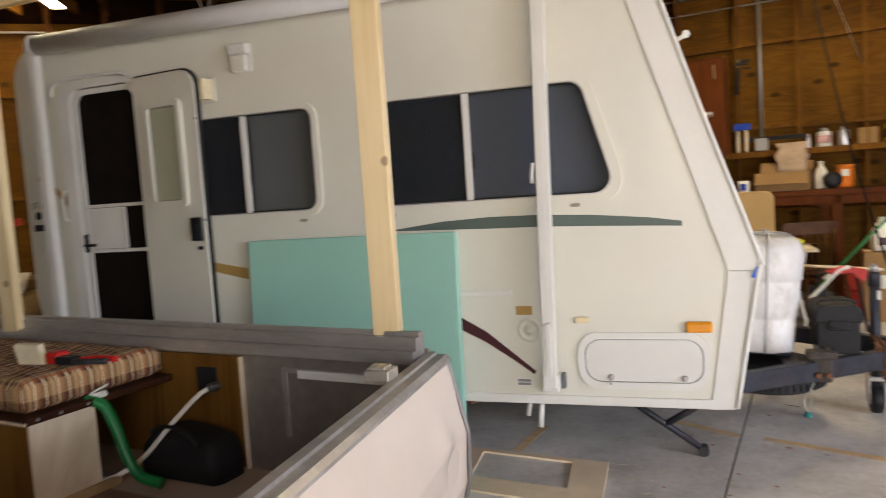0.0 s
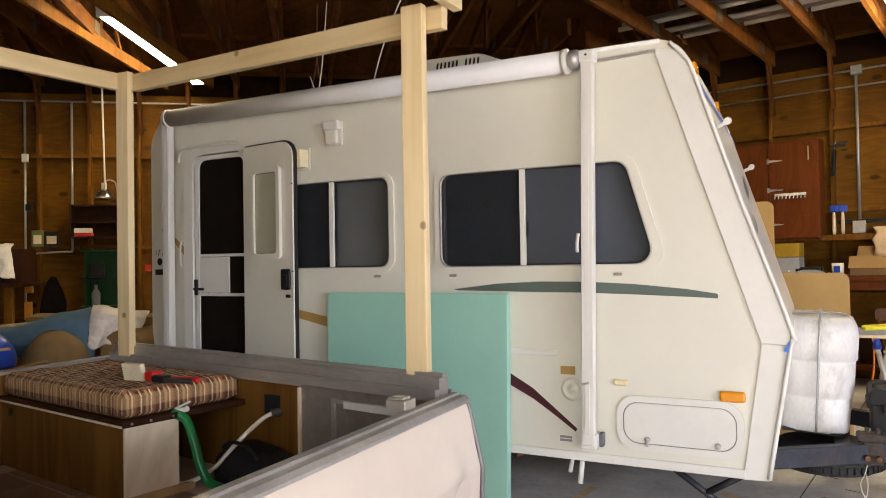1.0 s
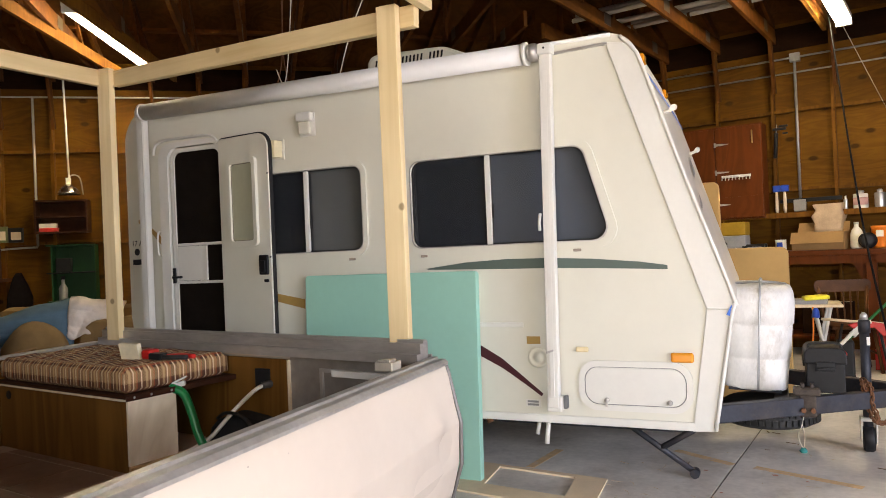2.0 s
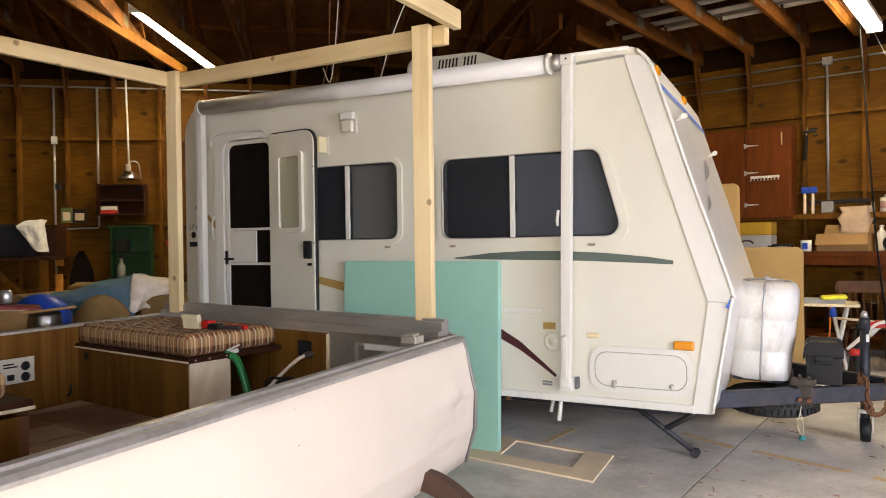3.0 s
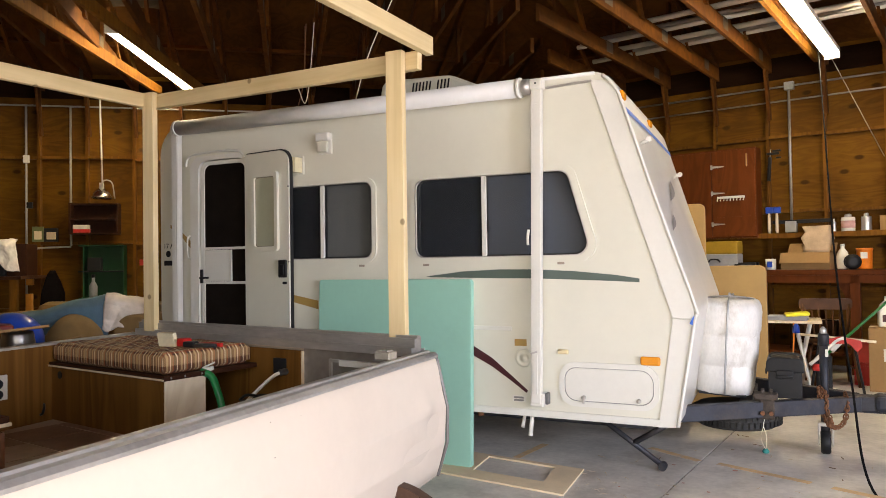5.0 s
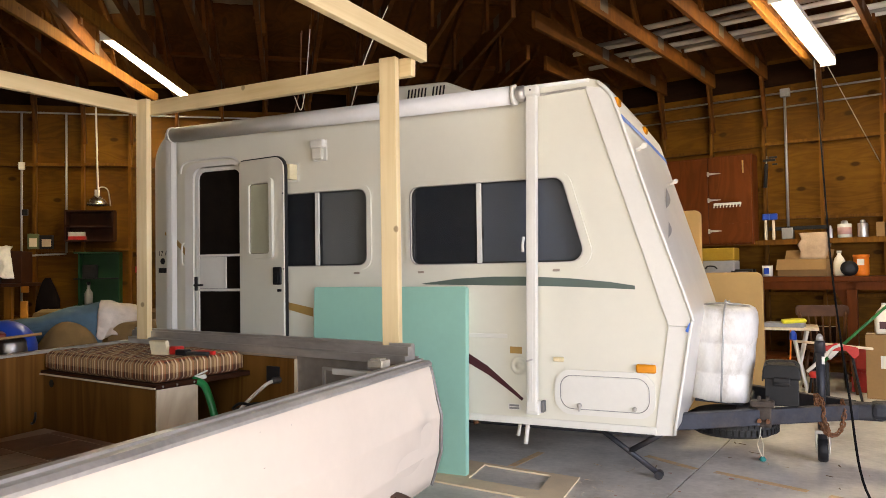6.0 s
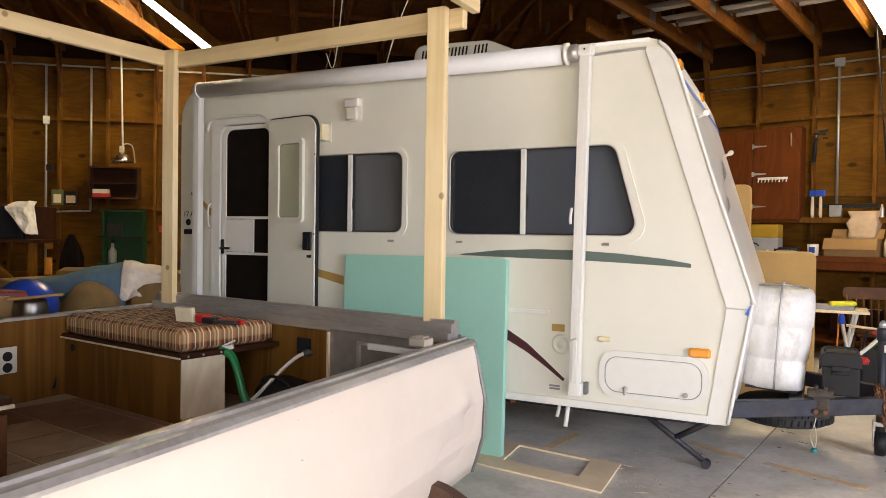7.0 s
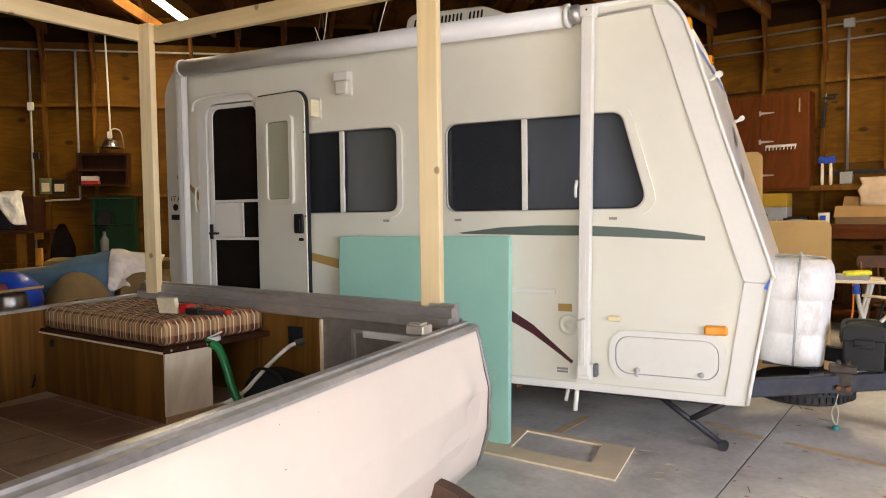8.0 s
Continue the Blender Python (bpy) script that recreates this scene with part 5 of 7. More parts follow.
# ---- barn framing: studs, girts, trusses, conduit ----
MA = pose(-2.33, 10.07, 0, 0, 0, -11.0)
MB = pose(-12.18, 2.37, 0, 0, 0, 38.0)


def shared(name, me, parent, m, label=""):
    ob = new(name, me)
    ob.parent = parent
    ob.matrix_parent_inverse = parent.matrix_world.inverted()
    ob.matrix_basis = m
    return tagged(ob, label) if label else ob


def mesh_of(bm, material):
    me = bpy.data.meshes.new("piece")
    bm.to_mesh(me)
    bm.free()
    me.materials.append(material)
    return me


STUD = mesh_of(box(-0.019, 0.019, -0.089, 0, 0, WALL_TOP - 0.12), M_STUD)
BRACE = mesh_of(box(-0.017, 0.017, -0.05, 0.05, 0, 0.78), M_TRUSS)
for wall_ob, m, start, step, last, girts in ((WALL_A, MA, 0.48, 0.653, 10.0, (0.95, 1.9, 2.85)), (WALL_B, MB, 0.53, 0.59, 12.3, (0.8, 1.66, 2.8))):
    u, prev = start, 0.05
    while u < last:
        shared("stud", STUD, wall_ob, m @ pose(u, 0, 0), "rough upright stud")
        shared("knee_brace", BRACE, wall_ob, m @ pose(u + 0.037, -0.09, 3.08, 16), "dark knee brace")
        for g in girts:
            ob = part("girt", box(prev + 0.02, u - 0.02, -0.085, 0, -0.019, 0.019, 0, m @ pose(0, 0, g + 0.01 * math.sin(u * 7))), M_STUD, wall_ob)
        prev, u = u, u + step
    for z, r in ((3.48, 0.012), (3.3, 0.01))[: 2 if wall_ob is WALL_A else 1]:
        part("conduit", sweep([m @ Vector((0.2, -0.105, z)), m @ Vector((last, -0.105, z))], r, 8), M_COND, wall_ob, "grey metal conduit")

# shade under the eaves, put in as a near-black strip along both walls
M_EAVE_SHADE = mat("eave_shade_dark", (0.014, 0.0055, 0.002), 0.85, 0, 0.35, 5, 0.2, stretch=(0.3, 1, 2), spec=0.05)
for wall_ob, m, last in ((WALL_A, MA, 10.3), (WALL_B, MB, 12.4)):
    part("eave_shade_strip", box(0.05, last, -0.03, -0.001, 3.6, 3.88, 0, m), M_EAVE_SHADE, wall_ob, "dark strip put in for the shade under the eaves")

M_PLATE = mat("dull_zinc_plate", (0.1, 0.075, 0.055), 0.6, 0.4, 0.2, 12)


def truss(m, u, length, flip=False):
    """A truss that stands square to a wall: level bottom chord, sloping top chord, webs."""
    t = thing("roof_truss", "brown wooden roof truss over the barn", "truss", tuple((m @ Vector((u, -0.1, 3.72)))), "roof trusses")
    t.matrix_world = m @ pose(u, -0.02, 3.72)
    slope = 0.3
    rise = 0.12 + slope * length
    local("bottom_chord", box(-0.021, 0.021, -length, 0.0, -0.03, 0.14, 0.004), M_TRUSS, t)
    local("top_chord", prism([(0.0, 0.14), (0.0, 0.26), (-length, 0.26 + slope * length - 0.1), (-length, 0.14 + slope * length - 0.1)], -0.019, 0.019, "yz"), M_TRUSS, t)
    for gy in (-0.55, -2.05, -3.55):
        if gy > -length + 0.3:
            local("gusset_plate", box(-0.023, 0.023, gy - 0.09, gy + 0.09, 0.02, 0.15), M_PLATE, t, "dull grey gusset plate")
    y = -1.3
    while y > -length + 0.4:
        z1 = 0.16 - slope * y - 0.1
        local("web", prism([(y, 0.1), (y + 0.09, 0.1), (y - 0.5 + 0.09, z1 + 0.1), (y - 0.5, z1 + 0.1)], 0.02, 0.05, "yz"), M_TRUSS, t)
        local("web", prism([(y - 0.5, 0.1 + 0.0), (y - 0.41, 0.1), (y - 0.41, z1 + 0.1), (y - 0.5, z1 + 0.1)], -0.05, -0.02, "yz"), M_TRUSS, t)
        y -= 1.5
    return t


u = 0.48 + 0.653
while u < 9.6:
    truss(MA, u + 0.04, min(7.6, 2.19 * u - 0.2))
    u += 0.653
for k in range(1, 20):
    u = 0.53 + 0.59 * k
    if u > 2.0:
        truss(MB, u + 0.04, min(7.6, 2.19 * (12.5 - u) - 0.2) if u > 5 else 6.5)

# purlins under the deck, run across the trusses
for m, last in ((MA, 9.8), (MB, 12.2)):
    for k in range(5):
        d = 0.8 + 1.35 * k
        ob = mesh_ob("purlin", box(d / 2.19 + 0.15, last, -d - 0.045, -d + 0.045, 0, 0.04, 0, None) if m is MA else box(0.3, last - d / 2.19, -d - 0.045, -d + 0.045, 0, 0.04), M_TRUSS)
        ob.matrix_world = m @ pose(0, 0, 3.72 + 0.16 + 0.3 * d + 0.0)
        tagged(ob, "brown purlin board across the trusses", "purlin", "purlins", "structure")

# foil-faced insulation sagging between the trusses
M_FOIL = mat("dusty_foil", (0.2, 0.17, 0.13), 0.45, 0.4, 0.3, 3, 0.3, 8)


def insulation(u, d0, d1, sag):
    """A batt between two trusses on the northwest side, bellied down between its ends."""
    bm = bmesh.new()
    rows = []
    for i in range(13):
        d = d0 + (d1 - d0) * i / 12
        rows.append([bm.verts.new(MB @ Vector((u - 0.25 + 0.5 * j / 8, -d, 3.9 + 0.3 * d - sag * math.sin(math.pi * i / 12) ** 0.6 * math.sin(math.pi * j / 8) ** 0.7 + 0.02 * noise.noise((u, d * 3, j * 0.6))))) for j in range(9)])
    for p, q in zip(rows, rows[1:]):
        for j in range(8):
            bm.faces.new((p[j], p[j + 1], q[j + 1], q[j])).smooth = True
    bmesh.ops.recalc_face_normals(bm, faces=bm.faces[:])
    bmesh.ops.solidify(bm, geom=bm.faces[:], thickness=0.03)
    return single("insulation_batt", bm, M_FOIL, "dusty pale foil-faced insulation sagging between the roof trusses", "insulation", "insulation batts", "structure")


for k, (d0, d1, sag) in enumerate(((2.2, 3.3, 0.16), (3.4, 4.3, 0.12), (1.6, 2.8, 0.14), (2.9, 3.9, 0.17), (1.9, 3.0, 0.12))):
    insulation(0.53 + 0.59 * (8 + k // 2 * 2) + 0.335, d0, d1, sag)

# stored pipes and mouldings on the chords
for k, (d, z, u0, u1, r, col) in enumerate(((1.35, 3.885, 1.3, 7.5, 0.028, M_WHITE), (1.5, 3.885, 1.9, 8.0, 0.024, M_COND), (1.62, 3.89, 1.6, 7.8, 0.03, M_WHITE), (2.0, 3.885, 1.4, 6.9, 0.026, M_WHITE), (2.12, 3.885, 1.5, 7.7, 0.024, M_COND), (2.35, 3.89, 2.2, 8.2, 0.03, M_WHITE))):
    pipe = single("pipe", sweep([MA @ Vector((u0, -d, z + 0.005 * k)), MA @ Vector((u1, -d + 0.12 * math.sin(k), z + 0.004 * k))], r, 10), col, "long pale pipe stored across the roof trusses", "pipe", "stored pipes")

# ---- fluorescent fittings ----


def fluorescent(near, far, z):
    a, b = Vector((*near, z)), Vector((*far, z))
    d = (b - a).length
    t = thing("fluorescent_light", "twin-tube fluorescent strip light, lit, hung under the trusses", "light", tuple(a), "strip lights")
    t.matrix_world = Matrix.Translation(a) @ Matrix.Rotation(math.atan2(b.y - a.y, b.x - a.x), 4, "Z")
    local("housing", box(-0.02, d + 0.02, -0.075, 0.075, 0.035, 0.09, 0.006), M_WHITE, t, "white steel housing")
    for y in (-0.045, 0.045):
        local("tube", sweep([(0.02, y, 0), (d - 0.02, y, 0)], 0.019, 12), M_TUBE, t, "glowing tube")
    for x in (0.0, d):
        local("holder", box(x - 0.012, x + 0.012, -0.075, 0.075, -0.025, 0.036, 0.004), M_WHITE, t)
    for x in (0.3, d - 0.3):
        local("hanger", sweep([(x, 0, 0.09), (x, 0, 0.16)], 0.004, 6), M_COND, t)


fluorescent((0.93, 5.86), (1.39, 8.25), 3.52)
fluorescent((-4.96, 4.19), (-6.08, 6.32), 3.63)

# joists that the fittings hang beside
for a, b, side in (((-4.63, 3.05), (-6.33, 6.4), 0.27), ((-4.63, 3.05), (-6.33, 6.4), -0.3), ((0.73, 4.9), (1.48, 8.7), 0.24)):
    a, b = Vector((*a, 0)), Vector((*b, 0))
    r = (b - a).normalized()
    o = Vector((-r.y, r.x, 0)) * side
    ob = mesh_ob("joist", box(-0.02, 0.02, 0, (b - a).length, 0, 0.12), M_STUD)
    ob.matrix_world = Matrix.Translation(a + o + Vector((0, 0, 3.6))) @ Matrix.Rotation(math.atan2(r.y, r.x) - math.pi / 2, 4, "Z")
    tagged(ob, "orange-brown joist under the trusses beside a strip light", "joist", "joists", "structure")

# ---- north wall: cabinet, tools, shelf, bench ----
MAI = MA @ pose(-0.16, 0, 0)


def at_wall(m, name, u, off, z, label, category, group="", rz=0.0):
    t = thing(name, label, category, (0, 0, 0), group)
    t.matrix_world = m @ pose(u, -off, z, 0, 0, rz)
    return t


M_HINGE = mat("zinc_hinge", (0.5, 0.5, 0.48), 0.4, 0.6)
cab = at_wall(MAI, "wall_cabinet", 2.57, 0.09, 1.585, "red-brown plywood wall cabinet with two shut doors", "cabinet")
local("carcass", box(-0.6, 0.6, -0.26, 0, 0, 1.14), M_REDCAB, cab)
for x0, x1, hx in ((-0.59, 0.055, -0.045), (0.065, 0.59, 0.0)):
    d = local("door", box(x0, x1, -0.282, -0.262, 0.02, 1.12, 0.004), M_REDCAB, cab)
    local("lower_rail", box(x0 + 0.06, x1 - 0.06, -0.287, -0.282, 0.27, 0.283), M_REDCAB, d)
for z in (0.92, 0.58, 0.18):
    local("strap_hinge", join(box(0.05, 0.075, -0.289, -0.283, z - 0.03, z + 0.03, 0.002), prism([(0.07, z - 0.015), (0.22, z - 0.004), (0.22, z + 0.004), (0.07, z + 0.015)], -0.289, -0.283)), M_HINGE, cab, "zinc strap hinge")
local("handle", box(0.49, 0.505, -0.31, -0.283, 0.9, 1.06, 0.004), mat("brass", (0.5, 0.36, 0.15), 0.35, 0.9), cab, "brass pull")
hk = at_wall(MAI, "hook_rack", 2.87, 0.385, 2.09, "white row of hooks on the cabinet door", "hook rack")
local("bar", box(-0.17, 0.17, -0.012, 0, 0.0, 0.03, 0.003), M_WHITE, hk)
for k in range(9):
    local("hook", sweep([(-0.16 + 0.04 * k, -0.012, 0.01), (-0.16 + 0.04 * k, -0.03, -0.03), (-0.16 + 0.04 * k, -0.045, -0.02)], 0.006, 6), M_WHITE, hk)
cg = at_wall(MAI, "caulking_gun", 3.27, 0.1, 2.3, "black caulking gun hung on the wall", "caulking gun")
local("barrel", sweep([(0.0, -0.03, 0.0), (0.02, -0.03, 0.3)], 0.022, 10), M_BLACK, cg)
local("plunger", sweep([(0.02, -0.03, 0.3), (0.03, -0.03, 0.4)], 0.006, 6), M_COND, cg)
local("grip", join(box(-0.02, 0.13, -0.04, -0.02, 0.33, 0.36, 0.006), box(0.05, 0.15, -0.04, -0.02, 0.365, 0.39, 0.006), box(0.09, 0.15, -0.04, -0.02, 0.28, 0.3, 0.006, pose(0, 0, 0))), M_BLACK, cg)
local("nozzle", box(-0.01, 0.015, -0.045, -0.015, 0.08, 0.13, 0.004), M_WHITE, cg)
vc = part("conduit", sweep([MAI @ Vector((3.52, -0.1, 1.78)), MAI @ Vector((3.52, -0.1, 3.5))], 0.016, 10), M_COND, WALL_A, "grey vertical conduit")
part("junction_box", box(3.47, 3.58, -0.13, -0.06, 3.43, 3.53, 0.004, MAI), M_COND, WALL_A)
part("socket_box", box(3.45, 3.58, -0.15, -0.06, 1.64, 1.78, 0.006, MAI), M_COND, WALL_A, "grey metal socket box")
part("power_strip", box(3.3, 3.96, -0.13, -0.09, 1.75, 1.795, 0.004, MAI), M_BLACK, WALL_A)

sh = at_wall(MAI, "wall_shelf", 4.4, 0.0, 1.595, "long rough wooden shelf between the studs", "shelf")
local("board", box(-2.0, 3.4, -0.27, -0.001, 0, 0.03, 0.003), M_STUD, sh)
local("lip", box(-2.0, 3.4, -0.285, -0.271, -0.03, 0.035, 0.003), M_STUD, sh)


def can(m, name, r, h, color, u, off, z, label, cap=None, band=None):
    t = at_wall(m, name, u, off, z, label, "can", "cans on the shelf")
    local("body", lathe([(r * 0.97, 0), (r, 0.006), (r, h - 0.008), (r * 0.95, h)], 18), color, t)
    if band:
        local("label", lathe([(r * 1.01, h * 0.25), (r * 1.01, h * 0.75)], 18), band, t)
    if cap:
        local("cap", lathe([(r * 0.5, h), (r * 0.5, h + 0.03), (r * 0.3, h + 0.04)], 14), cap, t)
    return t


M_RED = mat("red_paint", (0.5, 0.03, 0.025), 0.4)
M_TIN = mat("tin", (0.55, 0.55, 0.55), 0.3, 0.8)
M_ORANGE = mat("orange_plastic", (0.85, 0.22, 0.02), 0.4)
M_YELLOW = mat("yellow_paint", (0.36, 0.21, 0.018), 0.5)
M_CARD = mat("cardboard", (0.3, 0.17, 0.065), 0.8, 0, 0.1, 4, 0.1)
M_BLUE = mat("blue_plastic", (0.012, 0.06, 0.38), 0.4)
M_GREY = mat("grey_plastic", (0.3, 0.3, 0.31), 0.5)
can(MAI, "aerosol_can", 0.022, 0.12, M_TIN, 4.0, 0.17, 1.625, "small metal aerosol can on the shelf", M_WHITE)
can(MAI, "paint_tin", 0.075, 0.17, M_WHITE, 4.15, 0.17, 1.625, "white tin with a faded red label on the shelf", M_TIN, mat("faded_red_label", (0.6, 0.35, 0.33), 0.5))
can(MAI, "paint_tin", 0.055, 0.17, M_TIN, 4.34, 0.17, 1.625, "grey metal tin on the shelf", M_TIN)
for q in (4.52, 4.62):
    single("card_box", box(q - 0.042, q + 0.042, -0.2, -0.12, 1.626, 1.8, 0.004, MAI), M_CARD, "narrow brown box on the shelf", "box", "boxes on the shelf")
can(MAI, "yellow_bottle", 0.06, 0.19, M_YELLOW, 4.78, 0.17, 1.625, "yellow bottle with a dark round label", M_RED, M_BLACK)
for k, u in enumerate((3.27, 3.36)):
    c = at_wall(MAI, "bar_clamp", u, 0.16, 1.625, "blue-headed clamp with a wooden handle on the shelf", "clamp", "clamps")
    local("handle", lathe([(0.014, 0), (0.02, 0.05), (0.018, 0.2), (0.012, 0.28)], 10), M_BIRCH, c, "pale wooden handle")
    local("head", box(-0.04, 0.05, -0.02, 0.02, 0.26, 0.34, 0.012), M_BLUE, c)

wb = at_wall(MAI, "workbench", 4.2, 0.1, 0.0, "red-brown painted timber workbench along the wall", "workbench")
local("top", box(-2.4, 4.5, -0.68, 0.0, 1.12, 1.18, 0.006), M_REDCAB, wb)
local("apron", box(-2.4, 4.5, -0.66, -0.62, 1.03, 1.118), M_REDCAB, wb)
for x in (-2.3, -0.9, 0.08, 1.7, 3.2):
    local("leg", box(x - 0.05, x + 0.05, -0.66, -0.56, 0, 1.118, 0.004), M_REDCAB, wb)
    local("diagonal", prism([(x - 0.05, 1.03), (x - 0.18, 1.03), (x - 0.05, 0.76)], -0.6, -0.57), M_REDCAB, wb)
local("low_shelf", box(-2.4, 4.5, -0.6, 0.0, 0.2, 0.23), M_REDCAB, wb)
# about a tenth as bright as M_CARD, used only under the workbench
M_DARKBOX = mat("dark_brown_card", (0.03, 0.014, 0.007), 0.9, 0, 0.3, spec=0.05)


def carton(m, u, off, z, w, d, h, label, material=None, rz=0.0, open_top=False):
    t = at_wall(m, "cardboard_box", u, off, z, label, "box", "", rz)
    mt = material or M_CARD
    if open_top:
        local("carton_body", ring(rect(-w / 2, w / 2, -d / 2, d / 2), rect(-w / 2 + 0.005, w / 2 - 0.005, -d / 2 + 0.005, d / 2 - 0.005), 0, h, "xy"), mt, t)
        local("bottom", box(-w / 2 + 0.005, w / 2 - 0.005, -d / 2 + 0.005, d / 2 - 0.005, 0.002, 0.006), mt, t)
        local("flap", box(-w / 2, w / 2, -0.002, 0.002, 0, d * 0.45, 0, pose(0, -d / 2, h, 150)), mt, t)
        local("flap", box(-w / 2, w / 2, -0.002, 0.002, 0, d * 0.45, 0, pose(0, d / 2, h, -40)), mt, t)
    else:
        local("carton_body", box(-w / 2, w / 2, -d / 2, d / 2, 0, h, 0.004), mt, t)
        local("tape_strip", box(-w / 2 + 0.002, w / 2 - 0.002, -0.03, 0.03, h, h + 0.002), M_BIRCH, t)
    return t


carton(MAI, 3.77, 0.5, 1.182, 0.53, 0.32, 0.2, "open brown cardboard box on the workbench", open_top=True, rz=-3)
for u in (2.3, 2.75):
    carton(MAI, u, 0.4, 0.232, 0.38, 0.35, 0.4, "dark brown box under the workbench", M_DARKBOX)
carton(MAI, 3.8, 0.35, 0.232, 0.5, 0.3, 0.35, "dark brown box under the workbench", M_DARKBOX)
jug = at_wall(MAI, "plastic_jug", 4.13, 0.5, 1.182, "translucent white plastic jug on the workbench", "jug")
local("body", lathe([(0.055, 0), (0.065, 0.02), (0.065, 0.15), (0.05, 0.2), (0.022, 0.24), (0.022, 0.27)], 16), M_HOSEW, jug)
local("cap", lathe([(0.025, 0.265), (0.025, 0.29), (0.0, 0.29)], 12), M_WHITE, jug)
oc = at_wall(MAI, "orange_tub", 4.35, 0.5, 1.182, "orange plastic tub with a pale label on the workbench", "tub")
local("body", lathe([(0.075, 0), (0.08, 0.02), (0.082, 0.21), (0.086, 0.215), (0.086, 0.24), (0.0, 0.24)], 20), M_ORANGE, oc)
local("label", box(-0.03, 0.04, -0.087, -0.08, 0.12, 0.19, 0.004), M_WHITE, oc)
single("black_reel", lathe([(0.03, -0.04), (0.085, -0.04), (0.085, -0.025), (0.06, -0.02), (0.06, 0.02), (0.085, 0.025), (0.085, 0.04), (0.03, 0.04)], 20, MAI @ pose(4.24, -0.58, 1.267, 90, 0, 20)), M_BLACK, "black plastic reel on the workbench", "reel")
mug = at_wall(MAI, "mug", 3.38, 0.62, 1.182, "white mug with dark print on the workbench", "mug")
local("cup", lathe([(0.05, 0), (0.058, 0.01), (0.06, 0.13), (0.055, 0.13), (0.05, 0.02), (0.0, 0.02)], 18), M_WHITE, mug)
local("print", box(-0.03, 0.03, -0.063, -0.058, 0.03, 0.1, 0.003), M_BLUE, mug)
dr = at_wall(MAI, "power_drill", 3.05, 0.25, 1.182, "black and grey power drill lying on the workbench", "drill")
dr.matrix_world = MAI @ pose(3.05, -0.25, 1.229, 90, 0, 8)
local("body", sweep([(-0.14, 0, 0.32), (0.1, 0, 0.33)], 0.045, 12), M_BLACK, dr)
local("chuck", sweep([(-0.22, 0, 0.318), (-0.14, 0, 0.32)], 0.028, 12), M_WHITE, dr)
local("grip", box(0.02, 0.08, -0.03, 0.03, 0.06, 0.3, 0.012), M_BLACK, dr)
local("battery", box(-0.03, 0.11, -0.045, 0.045, 0, 0.07, 0.01), M_BLACK, dr)
yc = at_wall(MAI, "tool_case", 2.7, 0.5, 1.182, "yellow and grey tool case on the workbench", "tool case")
local("lower", box(-0.25, 0.3, -0.12, 0.12, 0, 0.2, 0.012), M_GREY, yc)
local("upper", box(-0.25, 0.3, -0.12, 0.12, 0.2, 0.36, 0.012), M_YELLOW, yc)
local("handle", sweep(curve([(-0.05, -0.13, 0.1), (-0.02, -0.15, 0.13), (0.06, -0.15, 0.13), (0.09, -0.13, 0.1)], 4), 0.01, 8), M_BLACK, yc)
gb = at_wall(MAI, "glove_heap", 3.1, 0.62, 1.182, "grey rag heaped on the workbench", "rag")
local("cloth", loft(rounded(rect(-0.16, 0.16, -0.06, 0.06), 0.05, 4), [(0, 1.0), (0.03, 0.95), (0.05, 0.7), (0.06, 0.3)]), M_GREY, gb)
pb = at_wall(MAI, "paper_bag", 3.84, 0.28, 1.362, "crumpled brown paper bag on a box", "paper bag")
bm = loft(rounded(rect(-0.16, 0.16, -0.09, 0.09), 0.03, 5), [(0, 1.0), (0.06, 1.04), (0.12, 0.95), (0.2, 1.02), (0.27, 0.9), (0.34, 0.96)])
for v in bm.verts:
    v.co += Vector((noise.noise(v.co * 9), noise.noise(v.co * 9 + Vector((3, 1, 4))), noise.noise(v.co * 11) * 0.6)) * 0.035
local("bag", bm, mat("kraft_paper", (0.52, 0.37, 0.24), 0.8, 0, 0.2, 8, 0.3), pb)
carton(MAI, 3.84, 0.23, 1.182, 0.36, 0.2, 0.178, "plain brown carton under a paper bag")

# ---- in front of the workbench ----
M_FOAM = mat("tan_foam", (0.46, 0.28, 0.1), 0.75, 0, 0.07, 3, 0.1, 20)
single("foam_mattress", prism(rounded(rect(-0.9, 0.245, 0.0, 1.828), 0.05, 5), 6.2, 6.3, bevel=0.012), M_FOAM, "tall tan upholstered panel standing behind the trailer", "panel", "tan panels")
single("foam_mattress", prism(rounded(rect(-0.35, 0.752, 0.0, 1.262), 0.06, 5), 6.05, 6.15, bevel=0.012), M_FOAM, "tan upholstered panel standing behind the gas bottle cover", "panel", "tan panels")
tb = thing("folding_table", "small pale folding table loaded with odds and ends", "table", (0.98, 7.45, 0))
local("tabletop", box(-0.36, 0.22, -0.25, 0.25, 0.675, 0.7, 0.004), M_BIRCH, tb)
for x0, x1, y in ((-0.02, 0.12, -0.22), (0.12, -0.02, -0.19), (-0.02, 0.12, 0.22), (0.12, -0.02, 0.19)):
    local("leg", sweep([(x0, y, 0.675), (x1, y, 0.0)], 0.016, 8), M_WHITE, tb, "white tubular leg")
single("yellow_packet", box(-0.11, 0.11, -0.07, 0.07, 0, 0.035, 0.014, pose(0.98, 7.3, 0.745, 3, -4, 8)), mat("bright_yellow_wrap", (0.75, 0.7, 0.05), 0.4, 0, 0.2, 12), "bright yellow packet on the folding table", "packet")
